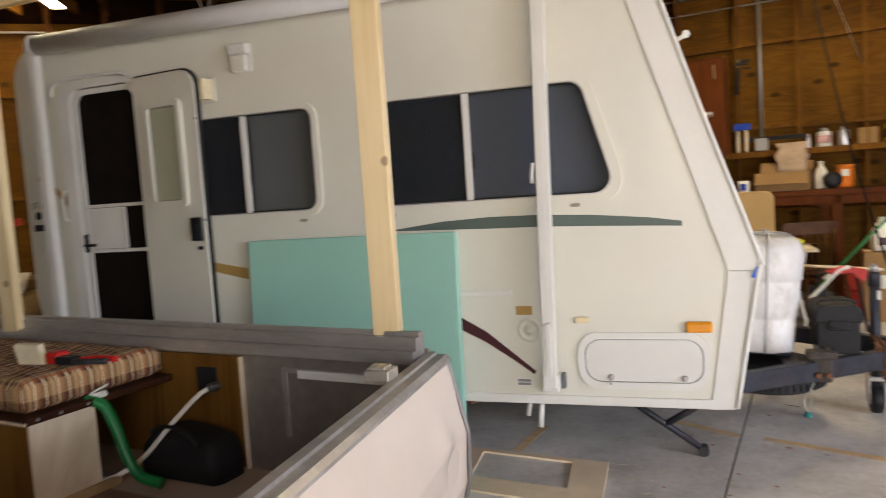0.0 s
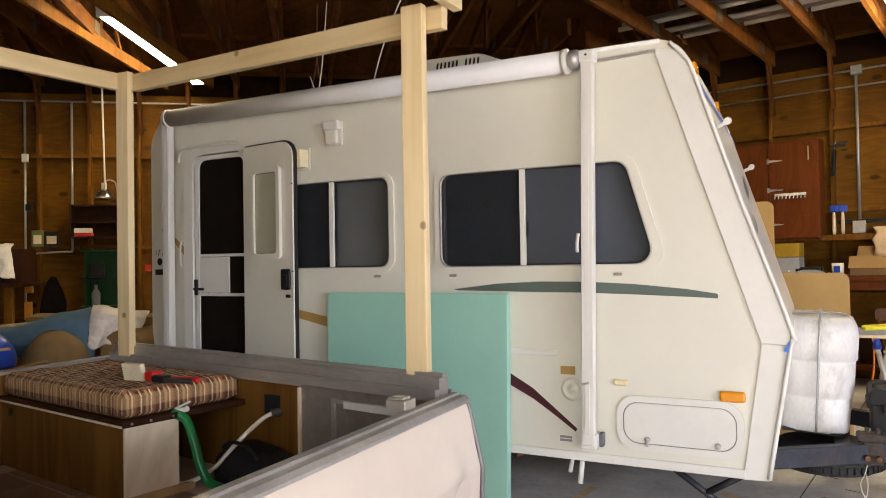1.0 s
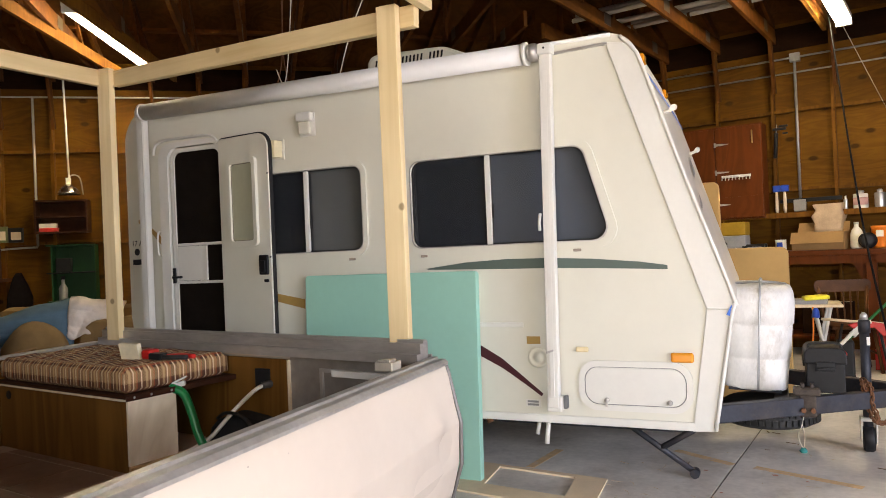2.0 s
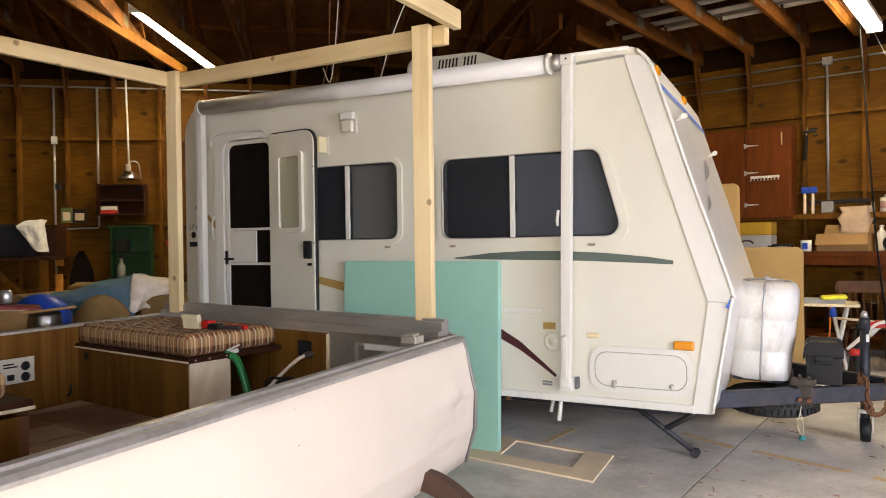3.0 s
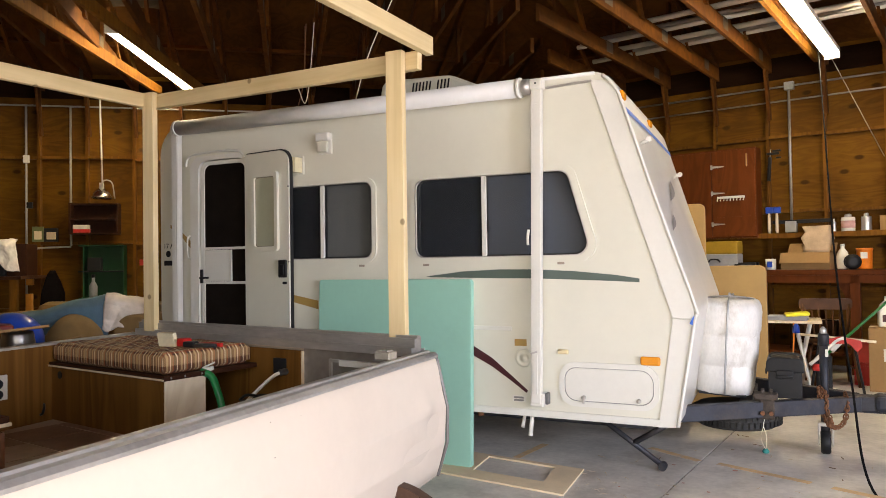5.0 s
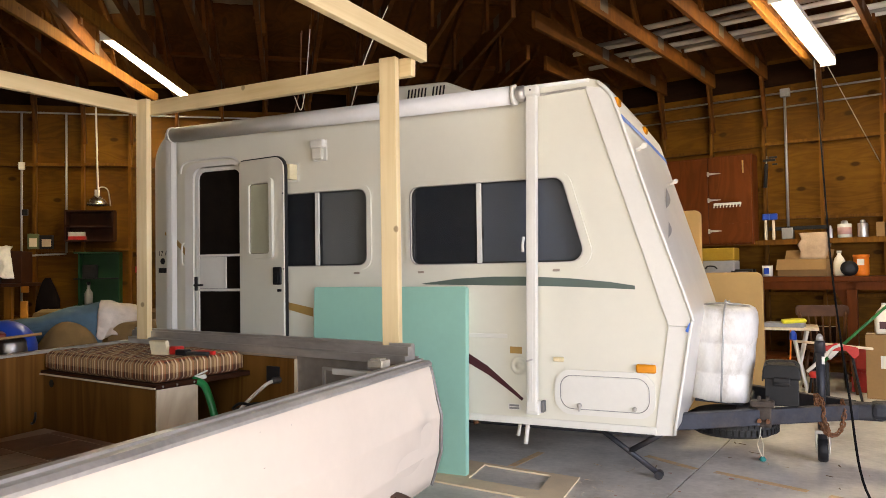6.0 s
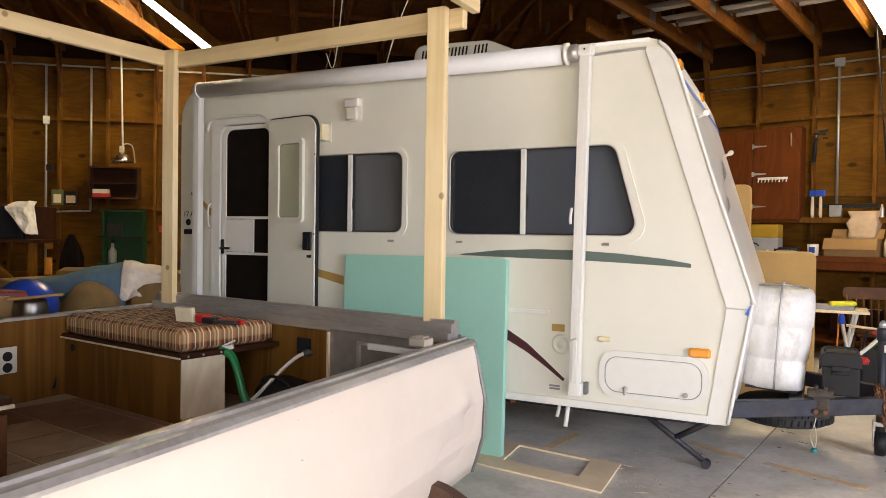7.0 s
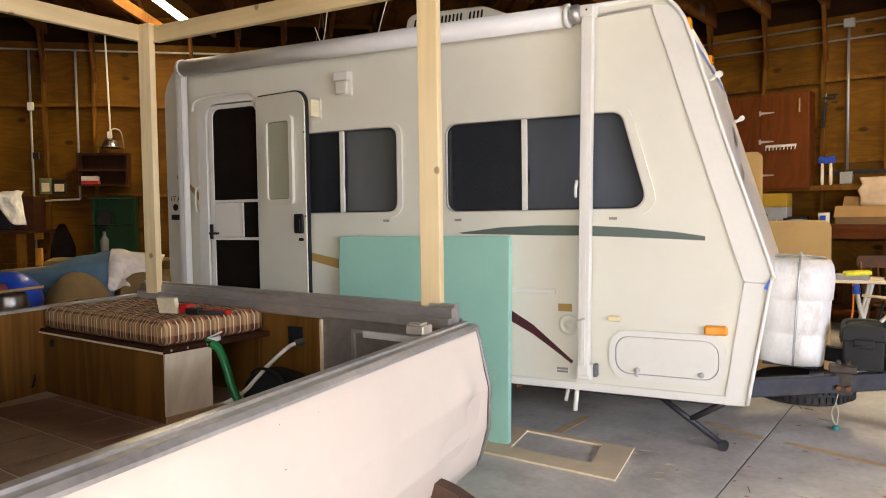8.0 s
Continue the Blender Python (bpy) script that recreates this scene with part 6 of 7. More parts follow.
single("grey_book", box(-0.2, 0.16, -0.1, 0.1, 0, 0.045, 0.004, pose(0.92, 7.35, 0.7, 0, 0, -6)), M_GREY, "grey folder lying on the folding table", "folder")
local("clamp_grip", lathe([(0.035, 0), (0.03, 0.06), (0.015, 0.09)], 10, pose(-0.01, -0.262, 0.585)), M_BLUE, tb, "blue clamp grip")
local("dangling_cord", sweep(curve([(-0.03, -0.256, 0.68), (-0.04, -0.27, 0.4), (-0.08, -0.29, 0.2), (-0.03, -0.25, 0.01)], 6), 0.008, 6), M_ORANGE, tb, "orange cord")
gbx = carton(MAI, 3.2, 2.1, 0.0, 0.5, 0.3, 0.55, "grey printed box under the folding table", M_GREY)
local("print_bar", box(-0.2, 0.05, -0.153, -0.15, 0.28, 0.36), M_BLACK, gbx)


def windsor_chair(x, y, rz):
    c = thing("wooden_chair", "dark-stained wooden chair with a spindle back", "chair", (x, y, 0), "wooden chairs", rz)
    mt = mat("chair_wood", (0.085, 0.032, 0.009), 0.5, 0, 0.3, 9, spec=0.2)
    local("seat", box(-0.22, 0.22, -0.2, 0.2, 0.42, 0.455, 0.015), mt, c)
    for sx in (-1, 1):
        for sy in (-1, 1):
            local("leg", sweep([(sx * 0.16, sy * 0.15, 0.42), (sx * 0.21, sy * 0.2, 0)], 0.017, 8), mt, c)
        local("stretcher", sweep([(sx * 0.19, -0.17, 0.18), (sx * 0.19, 0.17, 0.18)], 0.011, 8), mt, c)
        local("back_post", sweep([(sx * 0.19, 0.18, 0.45), (sx * 0.23, 0.26, 0.86)], 0.018, 8), mt, c)
    for k in range(5):
        local("spindle", sweep([(-0.12 + 0.06 * k, 0.18, 0.45), (-0.14 + 0.07 * k, 0.25, 0.8)], 0.009, 8), mt, c)
    local("top_rail", prism(rounded(rect(-0.26, 0.26, 0.76, 0.88), 0.04, 4), 0.235, 0.262), mt, c)
    return c


windsor_chair(1.3, 7.85, 10)
tbx = thing("red_toolbox", "red steel toolbox with its lid open on the floor", "toolbox", (1.78, 7.95, 0), "", -12)
local("body", ring(rect(-0.26, 0.26, -0.12, 0.12), rect(-0.254, 0.254, -0.114, 0.114), 0, 0.2, "xy"), M_RED, tbx)
local("bottom", box(-0.254, 0.254, -0.114, 0.114, 0.002, 0.008), M_RED, tbx)
local("tray", box(-0.245, 0.245, -0.1, 0.1, 0.13, 0.17, 0.004), M_BLACK, tbx)
local("lid", join(box(-0.26, 0.26, -0.006, 0, 0, 0.24, 0.003, pose(0, 0.12, 0.2, -25)), box(-0.26, -0.254, -0.1, 0, 0, 0.2, 0, pose(0, 0.12, 0.2, -25)), box(0.254, 0.26, -0.1, 0, 0, 0.2, 0, pose(0, 0.12, 0.2, -25))), M_RED, tbx)
local("latch", box(-0.03, 0.03, -0.128, -0.12, 0.1, 0.17, 0.003), M_TIN, tbx)
st = thing("socket_tray", "black tray of sockets on the floor", "tool tray", (1.95, 7.72, 0), "", -10)
local("tray", box(-0.2, 0.2, -0.1, 0.1, 0, 0.04, 0.006), M_BLACK, st)
for k in range(6):
    local("socket", lathe([(0.018, 0.04), (0.018, 0.07), (0.012, 0.072)], 8, pose(-0.15 + 0.06 * k, 0.02 * (k % 2), 0)), M_TIN, st)
carton(MAI, 4.75, 1.55, 0.0, 0.5, 0.4, 0.62, "tall brown cardboard box with a white label on the floor", rz=4)
single("box_label", box(4.64, 4.76, -1.762, -1.752, 0.3, 0.42, 0, MAI), M_WHITE, "white paper label on the cardboard box", "label")
mj = at_wall(MAI, "milk_jug", 4.66, 1.55, 0.625, "cloudy plastic milk jug with a dark red label", "jug", rz=10)
local("body", loft(rounded(rect(-0.085, 0.085, -0.085, 0.085), 0.03, 4), [(0, 0.95), (0.02, 1.0), (0.16, 1.0), (0.22, 0.7), (0.26, 0.3), (0.28, 0.28)]), M_HOSEW, mj)
local("cap", lathe([(0.024, 0.275), (0.024, 0.3), (0.0, 0.3)], 12), M_WHITE, mj)
local("label", box(-0.05, 0.06, -0.09, -0.084, 0.05, 0.12), M_MAROON, mj)
bp = thing("broom", "green-handled broom leaning over the floor", "broom", (1.5, 7.4, 0))
local("handle", sweep([(-0.28, -0.05, 0.35), (0.75, 0.5, 1.3)], 0.014, 10), mat("green_lacquer", (0.02, 0.16, 0.04), 0.35), bp, "green handle")
local("sleeve", sweep([(-0.23, -0.02, 0.4), (-0.1, 0.045, 0.515)], 0.026, 10, radii=[0.034, 0.018]), M_WHITE, bp)
local("head", box(-0.36, -0.22, -0.12, 0.05, 0.0, 0.36, 0.02), M_BLACK, bp)
sc = thing("red_scooter", "red and white tubular frame lying by the chair", "scooter", (1.3, 6.9, 0))
local("bar", sweep([(-0.3, 0, 0.6), (0.32, -0.02, 0.55)], 0.012, 8), M_BIRCH, sc)
local("body", prism([(-0.1, 0.55), (0.02, 0.59), (0.2, 0.56), (0.21, 0.5), (0.17, 0.45), (0.1, 0.53), (-0.05, 0.515)], -0.03, 0.03, bevel=0.006), M_RED, sc)
local("tube", sweep(curve([(-0.22, -0.02, 0.32), (-0.12, -0.02, 0.42), (0.0, -0.02, 0.55), (0.08, -0.02, 0.58)], 5), 0.017, 8), M_WHITE, sc)
local("tip", lathe([(0.04, 0), (0.05, 0.03), (0.03, 0.06)], 10, pose(-0.16, -0.03, 0.27)), M_RED, sc)
for x in (-0.22, 0.24):
    local("leg", sweep([(x * 0.6, 0.1, 0.55), (x, 0.15, 0.0)], 0.012, 8), M_BLACK, sc)

# the black cord from the ceiling down to the floor
single("extension_cable", sweep(curve([(1.25, 8.3, 3.72), (1.26, 7.6, 2.95), (1.26, 6.6, 2.0), (1.26, 5.7, 1.25), (1.29, 4.7, 0.5), (1.34, 4.0, 0.012), (1.6, 3.5, 0.01), (2.2, 3.2, 0.01)], 10), 0.0075, 8), mat("black_cable_sheath", (0.006, 0.006, 0.007), 0.8, 0, 0.2, spec=0.05), "black extension cable strung from the ceiling to the floor", "cable")
single("pull_string", sweep([(1.35, 8.3, 3.6), (1.95, 9.2, 2.5)], 0.002, 5), M_HOSEW, "thin pale pull string from the strip light", "string")

# ---- ropes over the trailer ----
for k, pts in enumerate((((-3.4, 5.2, 3.75), (-3.42, 5.2, 3.3), (-3.39, 5.22, 2.95)), ((-3.3, 5.2, 3.75), (-3.36, 5.2, 3.2), (-3.42, 5.2, 2.95), (-3.5, 5.2, 3.1)), ((-2.2, 4.9, 3.75), (-2.5, 4.9, 3.2), (-2.72, 4.9, 2.55)), ((-3.45, 5.25, 3.75), (-3.47, 5.25, 3.2), (-3.6, 5.25, 2.8)))):
    single("rope", sweep(curve(pts, 6), 0.005, 6), (M_RUST, M_HOSEW, M_HOSEW, M_RUST)[k], ("brown", "white", "white", "brown")[k] + " rope hanging from the roof trusses", "rope", "ropes")

# ---- northwest wall: shelf unit, lamp, cabinet, tins, coat ----
MB = MB @ pose(-0.055, 0, 0)
su = at_wall(MB, "shelf_unit", 6.02, 0.09, 1.77, "small dark wooden shelf unit on the wall", "shelf")
for z in (0.0, 0.19, 0.39):
    local("shelf", box(-0.3, 0.3, -0.2, 0, z, z + 0.02), M_DARKWOOD, su)
for x in (-0.3, 0.28):
    local("side", box(x, x + 0.02, -0.2, 0, 0.02, 0.39), M_DARKWOOD, su)
local("back", box(-0.28, 0.28, -0.01, -0.002, 0.02, 0.39), M_DARKWOOD, su)
bk = at_wall(MB, "small_box", 5.86, 0.2, 1.792, "small white and red boxes stacked on the shelf", "box")
local("lower", box(-0.1, 0.1, -0.05, 0.05, 0, 0.045, 0.003), M_RED, bk)
local("upper", box(-0.1, 0.09, -0.05, 0.05, 0.045, 0.1, 0.003), M_WHITE, bk)
lm = at_wall(MB, "clamp_lamp", 6.13, 0.32, 2.24, "aluminium clamp lamp, lit, over the shelf unit", "lamp")
local("reflector", lathe([(0.13, 0.0), (0.125, 0.02), (0.09, 0.08), (0.045, 0.12), (0.035, 0.12), (0.085, 0.075), (0.12, 0.015), (0.125, 0.0)], 20), mat("bright_aluminium", (0.75, 0.73, 0.68), 0.25, 1.0), lm)
local("socket", lathe([(0.03, 0.115), (0.03, 0.2), (0.0, 0.2)], 12), M_WHITE, lm)
local("bulb", lathe([(0.0, 0.01), (0.03, 0.02), (0.035, 0.05), (0.02, 0.1)], 12), glow("warm_bulb", (1.0, 0.8, 0.5), 10.0), lm, "glowing bulb")
local("clamp", sweep(curve([(0.0, 0.0, 0.2), (0.05, 0.02, 0.24), (0.12, 0.05, 0.2), (0.14, 0.1, 0.0)], 5), 0.008, 6), M_COND, lm)
single("hanging_pole", sweep([MB @ Vector((6.12, -0.35, 3.72)), MB @ Vector((6.15, -0.35, 2.3))], 0.011, 8), M_WHITE, "white pole hanging from the trusses beside the lamp", "pole")
gc = at_wall(MB, "green_cabinet", 6.14, 0.09, 0.92, "open green steel cabinet on the wall", "cabinet")
M_GCAB = mat("green_enamel", (0.003, 0.05, 0.013), 0.5, 0, 0.15)
local("back", box(-0.25, 0.25, -0.02, -0.002, 0, 0.7), M_GCAB, gc)
for x in (-0.25, 0.235):
    local("side", box(x, x + 0.015, -0.2, -0.021, 0, 0.7), M_GCAB, gc)
for z in (0.0, 0.35, 0.69):
    local("shelf", box(-0.3, 0.25, -0.22, -0.021, z, z + 0.015), M_BLACK if z == 0.35 else M_GCAB, gc)
single("black_radio", box(5.93, 6.1, -0.25, -0.14, 1.287, 1.46, 0.008, MB), M_BLACK, "black box standing in the green cabinet", "radio").matrix_world = pose(0, 0, 0)
bt = at_wall(MB, "spray_bottle", 6.0, 0.22, 0.937, "grey plastic bottle in the green cabinet", "bottle")
local("body", lathe([(0.05, 0), (0.052, 0.15), (0.02, 0.21), (0.02, 0.26)], 12), M_GREY, bt)
local("cap", lathe([(0.024, 0.26), (0.024, 0.3), (0.0, 0.3)], 10), M_BLACK, bt)
M_SOCKET = mat("orange_socket", (0.62, 0.25, 0.035), 0.5)
for u, z0, z1, mt, label in ((5.2, 1.32, 1.42, M_RED, "red and white switch box on the conduit"), (5.21, 1.11, 1.3, M_SOCKET, "orange socket box on the conduit"), (5.2, 0.78, 1.0, M_SOCKET, "orange plug hanging on the conduit")):
    single("socket_box", box(u - 0.04, u + 0.04, -0.16, -0.09, z0, z1, 0.008, MB), mt, label, "socket box")
for u in (5.16, 5.7):
    part("conduit", sweep([MB @ Vector((u, -0.1, 0.8 if u < 5.5 else 1.62)), MB @ Vector((u, -0.1, 3.48))], 0.014, 8), M_COND, WALL_B, "grey vertical conduit")
part("conduit", sweep(curve([MB @ Vector((5.22, -0.11, 1.5)), MB @ Vector((5.25, -0.11, 1.58)), MB @ Vector((5.4, -0.11, 1.6)), MB @ Vector((5.7, -0.11, 1.61))], 4), 0.012, 8), M_COND, WALL_B)
part("outlet", box(5.13, 5.2, -0.13, -0.09, 2.72, 2.82, 0.004, MB), M_WHITE, WALL_B, "white outlet")
part("switch", box(5.17, 5.24, -0.13, -0.09, 2.12, 2.2, 0.004, MB), M_BLACK, WALL_B)
for u, w, h, mt, label in ((5.29, 0.13, 0.2, mat("olive_tin", (0.14, 0.16, 0.06), 0.5), "olive green box on the girt"), (5.45, 0.16, 0.18, M_BLACK, "black frame with a pale card on the girt")):
    t = at_wall(MB, "small_box", u, 0.06, 1.68, label, "box")
    local("body", box(-w / 2, w / 2, -0.04, 0.02, 0, h, 0.004), mt, t)
    local("card", box(-w * 0.3, w * 0.4, -0.044, -0.04, 0.03, h * 0.7), M_BIRCH, t)
ct = at_wall(MB, "hanging_coat", 5.48, 0.12, 0.75, "black coat hanging on the wall", "coat")
bm = loft(rounded(rect(-0.15, 0.15, -0.06, 0.06), 0.05, 6), [(0, 1.0), (0.1, 1.05), (0.25, 0.9), (0.4, 0.65), (0.5, 0.4), (0.55, 0.2)])
for v in bm.verts:
    v.co += Vector((noise.noise(v.co * 8), noise.noise(v.co * 8 + Vector((5, 1, 2))), 0)) * 0.03
local("cloth", bm, mat("black_cloth", (0.008, 0.006, 0.006), 0.95, 0, 0.3, 12, 0.3, spec=0.05), ct)
part("red_tag", box(6.55, 6.62, -0.1, -0.09, 1.35, 1.43, 0.003, MB), M_RED, WALL_B)

# counter with an old television and a cloth
ctr = at_wall(MB, "side_counter", 4.4, 0.1, 0.0, "brown wooden counter on braces against the wall", "counter")
local("top", box(-1.2, 1.0, -0.95, 0, 1.2, 1.24, 0.004), M_DARKWOOD, ctr)
for x in (-1.0, 0.2, 0.9):
    local("post", box(x - 0.04, x + 0.04, -0.9, -0.82, 0, 1.2), M_STUD, ctr)
local("brace", prism([(0.2, 1.2), (0.3, 1.2), (0.86, 0.6), (0.78, 0.6)], -0.86, -0.83), M_STUD, ctr)
tv = at_wall(MB, "television", 4.88, 0.62, 1.242, "old black television on the counter", "television")
local("cabinet", box(-0.27, 0.27, -0.2, 0.2, 0, 0.4, 0.015), M_BLACK, tv)
local("screen", box(-0.24, 0.22, -0.206, -0.201, 0.06, 0.36, 0.002), M_TINT, tv)
wbx = at_wall(MB, "wooden_box", 5.28, 0.62, 1.242, "brown wooden box on the counter", "box")
local("box", box(-0.11, 0.11, -0.2, 0.2, 0, 0.39, 0.004), M_DARKWOOD, wbx)

# ---- sofa and clutter behind the tub ----
M_SOFA = mat("tan_upholstery", (0.24, 0.145, 0.055), 0.95, 0, 0.12, 12, 0.4, 120)
sofa = thing("sofa", "tan upholstered sofa with rounded arms piled with blankets", "sofa", (-4.85, 3.85, 0), "", 14)
local("base", box(-0.85, 0.85, -0.4, 0.4, 0.08, 0.45, 0.04), M_SOFA, sofa)
local("seat_cushion", box(-0.55, 0.55, -0.42, 0.2, 0.45, 0.62, 0.05), M_SOFA, sofa)
local("backrest", box(-0.8, 0.8, 0.2, 0.45, 0.4, 1.0, 0.09), M_SOFA, sofa)
for sx in (-1, 1):
    local("arm", prism(rounded(rect(sx * 0.74 - 0.2, sx * 0.74 + 0.2, 0.1, 0.93), [0.02, 0.02, 0.19, 0.19], 7), -0.44, 0.4, bevel=0.02), M_SOFA, sofa)
for k in range(4):
    local("foot", box(-0.8 + 1.5 * (k % 2), -0.7 + 1.5 * (k % 2), -0.35 + 0.6 * (k // 2), -0.27 + 0.6 * (k // 2), 0, 0.09), M_DARKWOOD, sofa)
M_BLANKET = mat("blue_blanket", (0.075, 0.135, 0.175), 0.95, 0, 0.12, 14, 0.4, 100)
M_BEIGE = mat("beige_throw", (0.72, 0.62, 0.52), 0.95, 0, 0.1, 14, 0.5, 110)


def throw(name, corners, belly, mat_, label, seed, category="blanket"):
    """A thick cloth hung between four corners (upper two, lower two), bellied out, with folds and a wavy hem."""
    tl, tr, bl_, br = (Vector(c) for c in corners)
    out = (tr - tl).cross(bl_ - tl).normalized() * -1
    out = out if out.y < 0 else -out
    bm = bmesh.new()
    n = 30
    vs = []
    for i in range(n + 1):
        row = []
        for j in range(n + 1):
            a, b = i / n, j / n
            p = (tl.lerp(tr, a)).lerp(bl_.lerp(br, a), b)
            fold = 0.012 * math.sin(a * 11 + b * 5 + seed) * b + 0.03 * noise.noise((a * 3 + seed, b * 3, seed)) + 0.008 * noise.noise((a * 11, b * 11, seed))
            roll = -0.12 * max(0.0, 0.25 - b) ** 2 * 16
            p += out * (belly * math.sin(math.pi * a) * (0.4 + 0.6 * b) + fold + roll)
            p.z += 0.03 * math.sin(a * 5 + seed) * (b - 0.3) + 0.02 * noise.noise((a * 4, seed, b))
            row.append(bm.verts.new(p))
        vs.append(row)
    for i in range(n):
        for j in range(n):
            bm.faces.new((vs[i][j], vs[i + 1][j], vs[i + 1][j + 1], vs[i][j + 1])).smooth = True
    bmesh.ops.recalc_face_normals(bm, faces=bm.faces[:])
    bmesh.ops.solidify(bm, geom=bm.faces[:], thickness=0.014)
    return single(name, bm, mat_, label, category)


bl = bmesh.new()
bmesh.ops.create_icosphere(bl, subdivisions=4, radius=1.0, matrix=Matrix.LocRotScale((-4.36, 3.31, 0.6), Euler((0, 0, radians(52))), (0.25, 0.22, 0.35)))
for v in bl.verts:
    v.co += 0.03 * noise.noise_vector(v.co * 4)
for f in bl.faces:
    f.smooth = True
single("round_cushion", bl, M_SOFA, "plump tan cushion leaning on the sofa", "cushion")
throw("blue_blanket", ((-4.8, 3.02, 0.93), (-4.3, 3.6, 1.085), (-4.66, 3.18, 0.74), (-4.27, 3.54, 0.72)), 0.1, M_BLANKET, "blue blanket spread across the sofa", 1.0)
throw("beige_throw", ((-4.29, 3.55, 1.1), (-4.02, 3.84, 1.05), (-4.29, 3.52, 0.82), (-4.08, 3.74, 0.8)), 0.05, M_BEIGE, "beige throw folded over the sofa arm", 4.0)

M_TOWEL = mat("white_towel", (0.8, 0.76, 0.7), 0.95, 0, 0.1, 20, 0.4, 90)
throw("white_cloth", [tuple(MB @ Vector(p)) for p in ((4.93, -0.85, 1.66), (5.27, -0.87, 1.71), (5.1, -0.87, 1.4), (5.33, -0.87, 1.28))], 0.06, M_TOWEL, "white cloth thrown over the television", 2.4, "cloth")

ctb = thing("cluttered_table", "low wooden table piled with boards, pans and cartons", "table", (-3.95, 2.2, 0), "", 8)
local("tabletop", box(-0.6, 0.55, -0.75, 0.6, 0.72, 0.755, 0.005), M_PLYEDGE, ctb)
for sx in (-0.52, 0.48):
    for sy in (-0.68, 0.52):
        local("leg", box(sx - 0.03, sx + 0.03, sy - 0.03, sy + 0.03, 0, 0.72), M_DARKWOOD, ctb)
carton(pose(0, 0, 0), -3.62, -2.1, 0.757, 0.16, 0.14, 0.19, "tan carton on the cluttered table", rz=20)
single("steel_bowl", lathe([(0.06, 0), (0.088, 0.03), (0.1, 0.09), (0.092, 0.15), (0.085, 0.17), (0.08, 0.17), (0.088, 0.14), (0.094, 0.09), (0.08, 0.03), (0.0, 0.01)], 26, pose(-3.5, 2.25, 0.757)), mat("polished_steel", (0.2, 0.185, 0.17), 0.34, 1.0), "steel bowl on the cluttered table", "bowl")
single("plank", box(-0.15, 0.15, -0.05, 0.05, 0, 0.016, 0.002, pose(-3.48, 2.27, 0.932, -6, -5, 55)), M_CARD, "pale plank laid across the clutter", "plank")
single("plank", box(-0.2, 0.2, -0.06, 0.06, 0, 0.012, 0.002, pose(-3.36, 2.36, 0.81, -30, -12, 52)), M_CARD, "pale plank lying on the table", "plank")
bl = bmesh.new()
bmesh.ops.create_icosphere(bl, subdivisions=4, radius=1.0, matrix=Matrix.LocRotScale((-4.3, 2.74, 0.8), None, (0.27, 0.18, 0.2)))
for f in bl.faces:
    f.smooth = True
for v in bl.verts:
    v.co.z = max(v.co.z, 0.757)
single("blue_bag", bl, M_BLUE, "shiny blue bag on the cluttered table", "bag")
single("red_tray", box(-0.3, 0.3, -0.12, 0.12, 0, 0.06, 0.01, pose(-4.1, 2.25, 0.9, 0, 4, 60)), mat("dark_red_tray", (0.2, 0.02, 0.015), 0.4), "dark red tray on the clutter", "tray")
carton(pose(0, 0, 0), -4.1, -2.25, 0.757, 0.3, 0.4, 0.14, "plain carton under the red tray", rz=60)
for k, (x, y) in enumerate(((-4.05, 2.2), (-4.08, 2.35), (-4.0, 2.12))):
    single("glass_jar", lathe([(0.035, 0), (0.04, 0.01), (0.04, 0.07), (0.03, 0.09), (0.0, 0.09)], 14, pose(x, y, 0.961)), M_TIN, "small shiny jar on the clutter", "jar", "jars")
black_pot = lathe([(0.14, 0), (0.17, 0.03), (0.17, 0.14), (0.0, 0.15)], 20, pose(-4.4, 1.95, 0.757))
single("black_pot", black_pot, M_BLACK, "black pot on the cluttered table", "pot")
windsor_chair(-5.6, 2.6, 60)

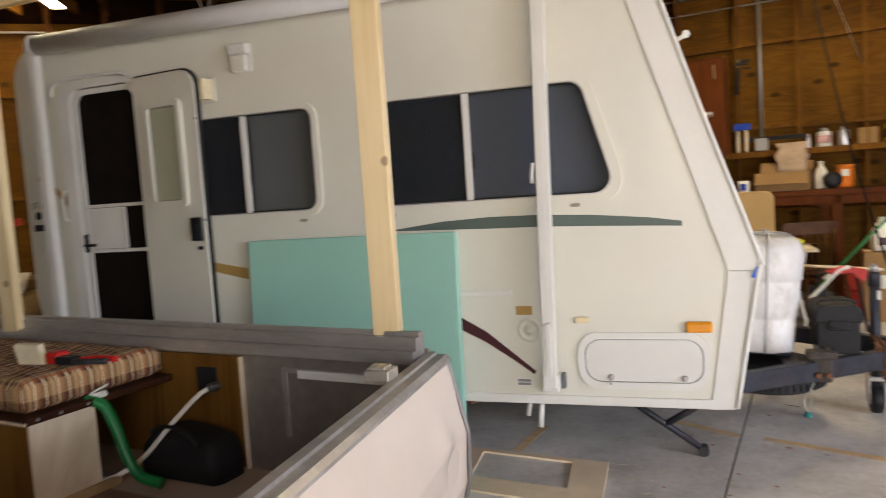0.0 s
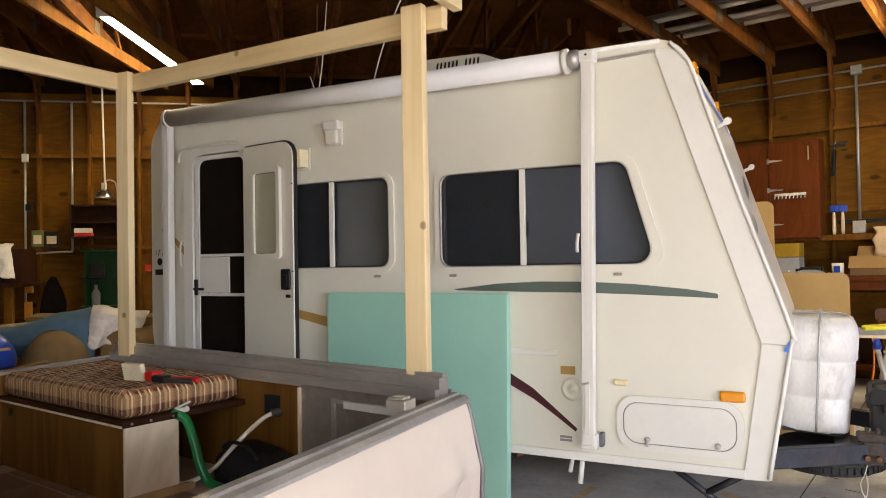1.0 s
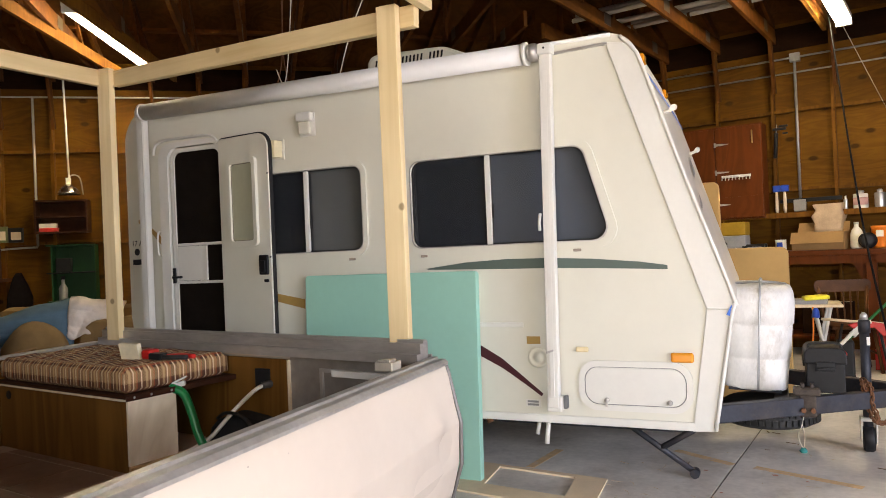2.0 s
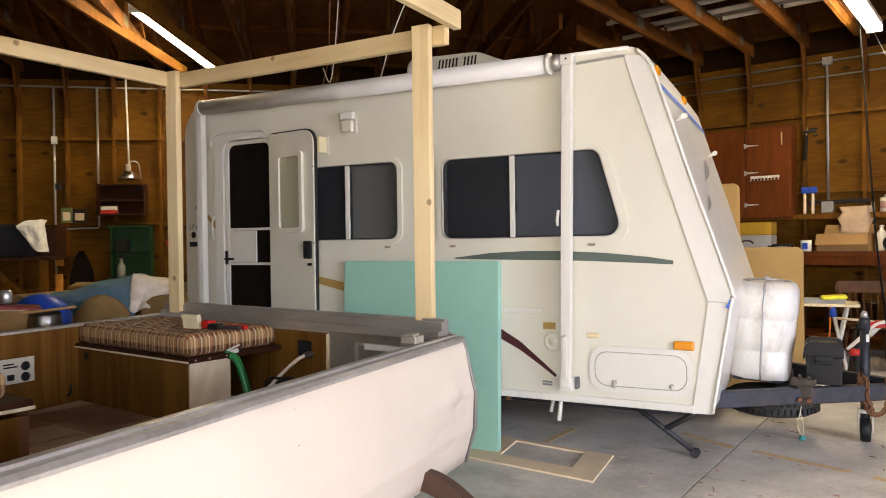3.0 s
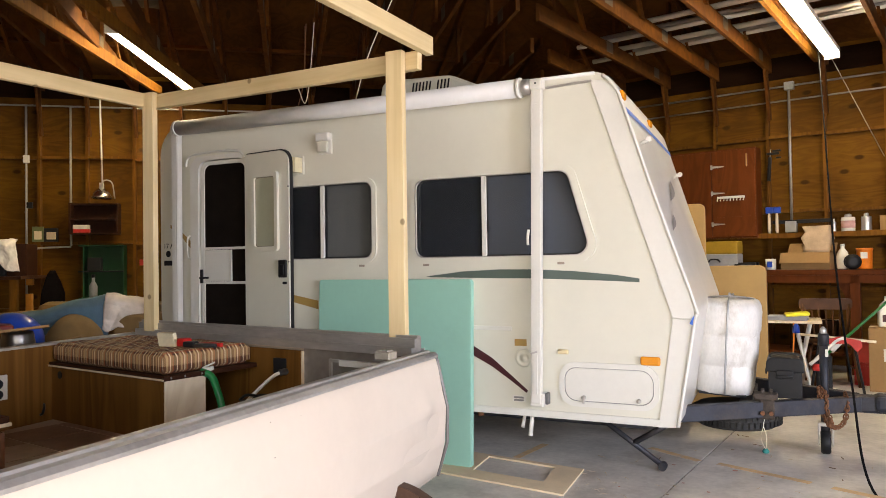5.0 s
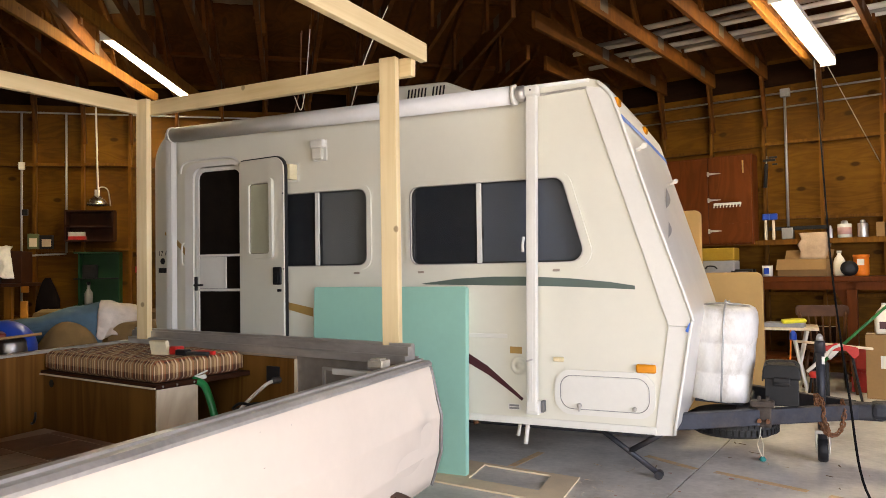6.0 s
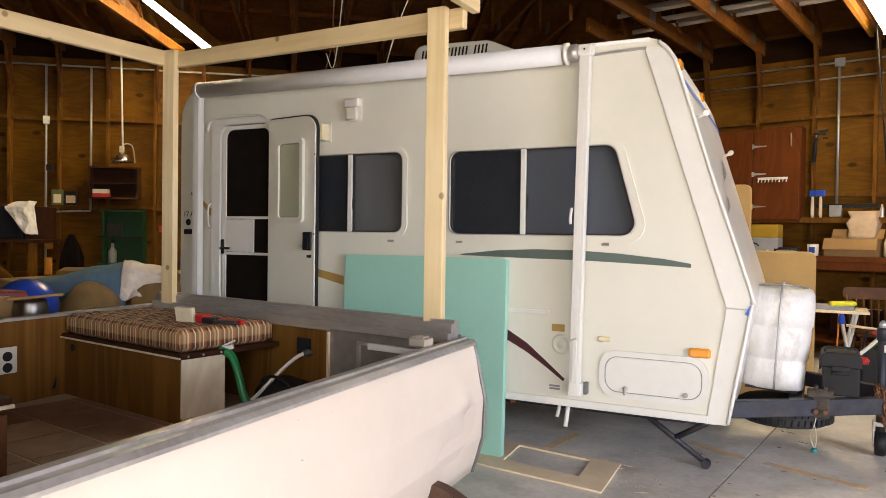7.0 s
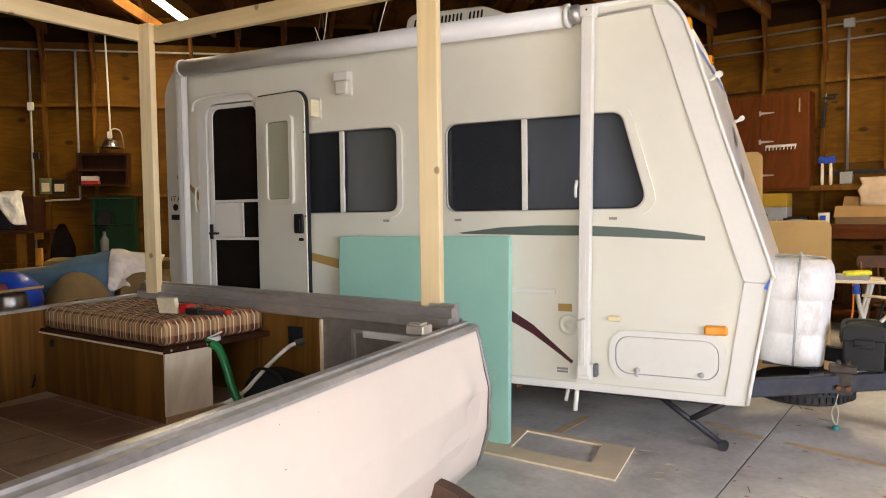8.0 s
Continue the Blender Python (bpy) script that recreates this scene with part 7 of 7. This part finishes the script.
# ---- litter on the slab: shavings, chips, specks of red paint ----
rng = random.Random(5)
bm = bmesh.new()
for k in range(40):
    x, y = rng.uniform(0.1, 3.2), rng.uniform(2.6, 5.6)
    a, w, d = rng.uniform(0, 6.28), rng.uniform(0.008, 0.045), rng.uniform(0.001, 0.0035)
    c, q = math.cos(a), math.sin(a)
    vs = [bm.verts.new((x + sx * w * c - sy * d * q, y + sx * w * q + sy * d * c, 0.001 + 0.003 * sz)) for sz in (0, 1) for sx, sy in ((-1, -1), (1, -1), (1, 1), (-1, 1))]
    for f in ((0, 1, 2, 3), (4, 5, 6, 7), (0, 1, 5, 4), (1, 2, 6, 5), (2, 3, 7, 6), (3, 0, 4, 7)):
        bm.faces.new([vs[i] for i in f])
bmesh.ops.recalc_face_normals(bm, faces=bm.faces[:])
single("wood_litter", bm, mat("litter", (0.2, 0.13, 0.08), 0.9, 0, 0.4, 30), "scattered wood shavings and chips on the concrete", "litter", kind="stuff")
bm = bmesh.new()
for k in range(14):
    x, y, r = rng.uniform(0.0, 1.6), rng.uniform(2.8, 4.2), rng.uniform(0.012, 0.04)
    r *= 0.45
    vs = [bm.verts.new((x + r * rng.uniform(0.6, 1.3) * math.cos(a), y + r * rng.uniform(0.6, 1.3) * math.sin(a), 0.0012)) for a in (0.8 * j for j in range(8))]
    bm.faces.new(vs)
single("paint_specks", bm, mat("faded_red_specks", (0.5, 0.24, 0.19), 0.7), "faded red paint marks on the concrete", "paint marks", kind="stuff")
bm = bmesh.new()
for k in range(80):
    x, y, a, w = rng.uniform(-0.3, 2.6), rng.uniform(2.7, 4.6), rng.uniform(0, 6.28), rng.uniform(0.01, 0.05)
    c, q, d, h = math.cos(a), math.sin(a), rng.uniform(0.0005, 0.0012), rng.uniform(0.0015, 0.004)
    rows = []
    for j in (-1, 0, 1):
        bend = 0.25 * w * (1 - j * j)
        px, py = x + j * w * c - bend * q, y + j * w * q + bend * c
        rows.append([bm.verts.new((px - e * d * q, py + e * d * c, 0.001 + (h * (1 - j * j) if g else 0))) for e, g in ((-1, 0), (1, 0), (1, 1), (-1, 1))])
    for r0, r1 in zip(rows, rows[1:]):
        for j in range(4):
            bm.faces.new((r0[j], r0[(j + 1) % 4], r1[(j + 1) % 4], r1[j]))
bmesh.ops.recalc_face_normals(bm, faces=bm.faces[:])
single("straw_shavings", bm, mat("pale_shavings", (0.6, 0.47, 0.3), 0.8, 0, 0.25, 30), "pale curled wood shavings strewn on the concrete", "shavings", kind="stuff")
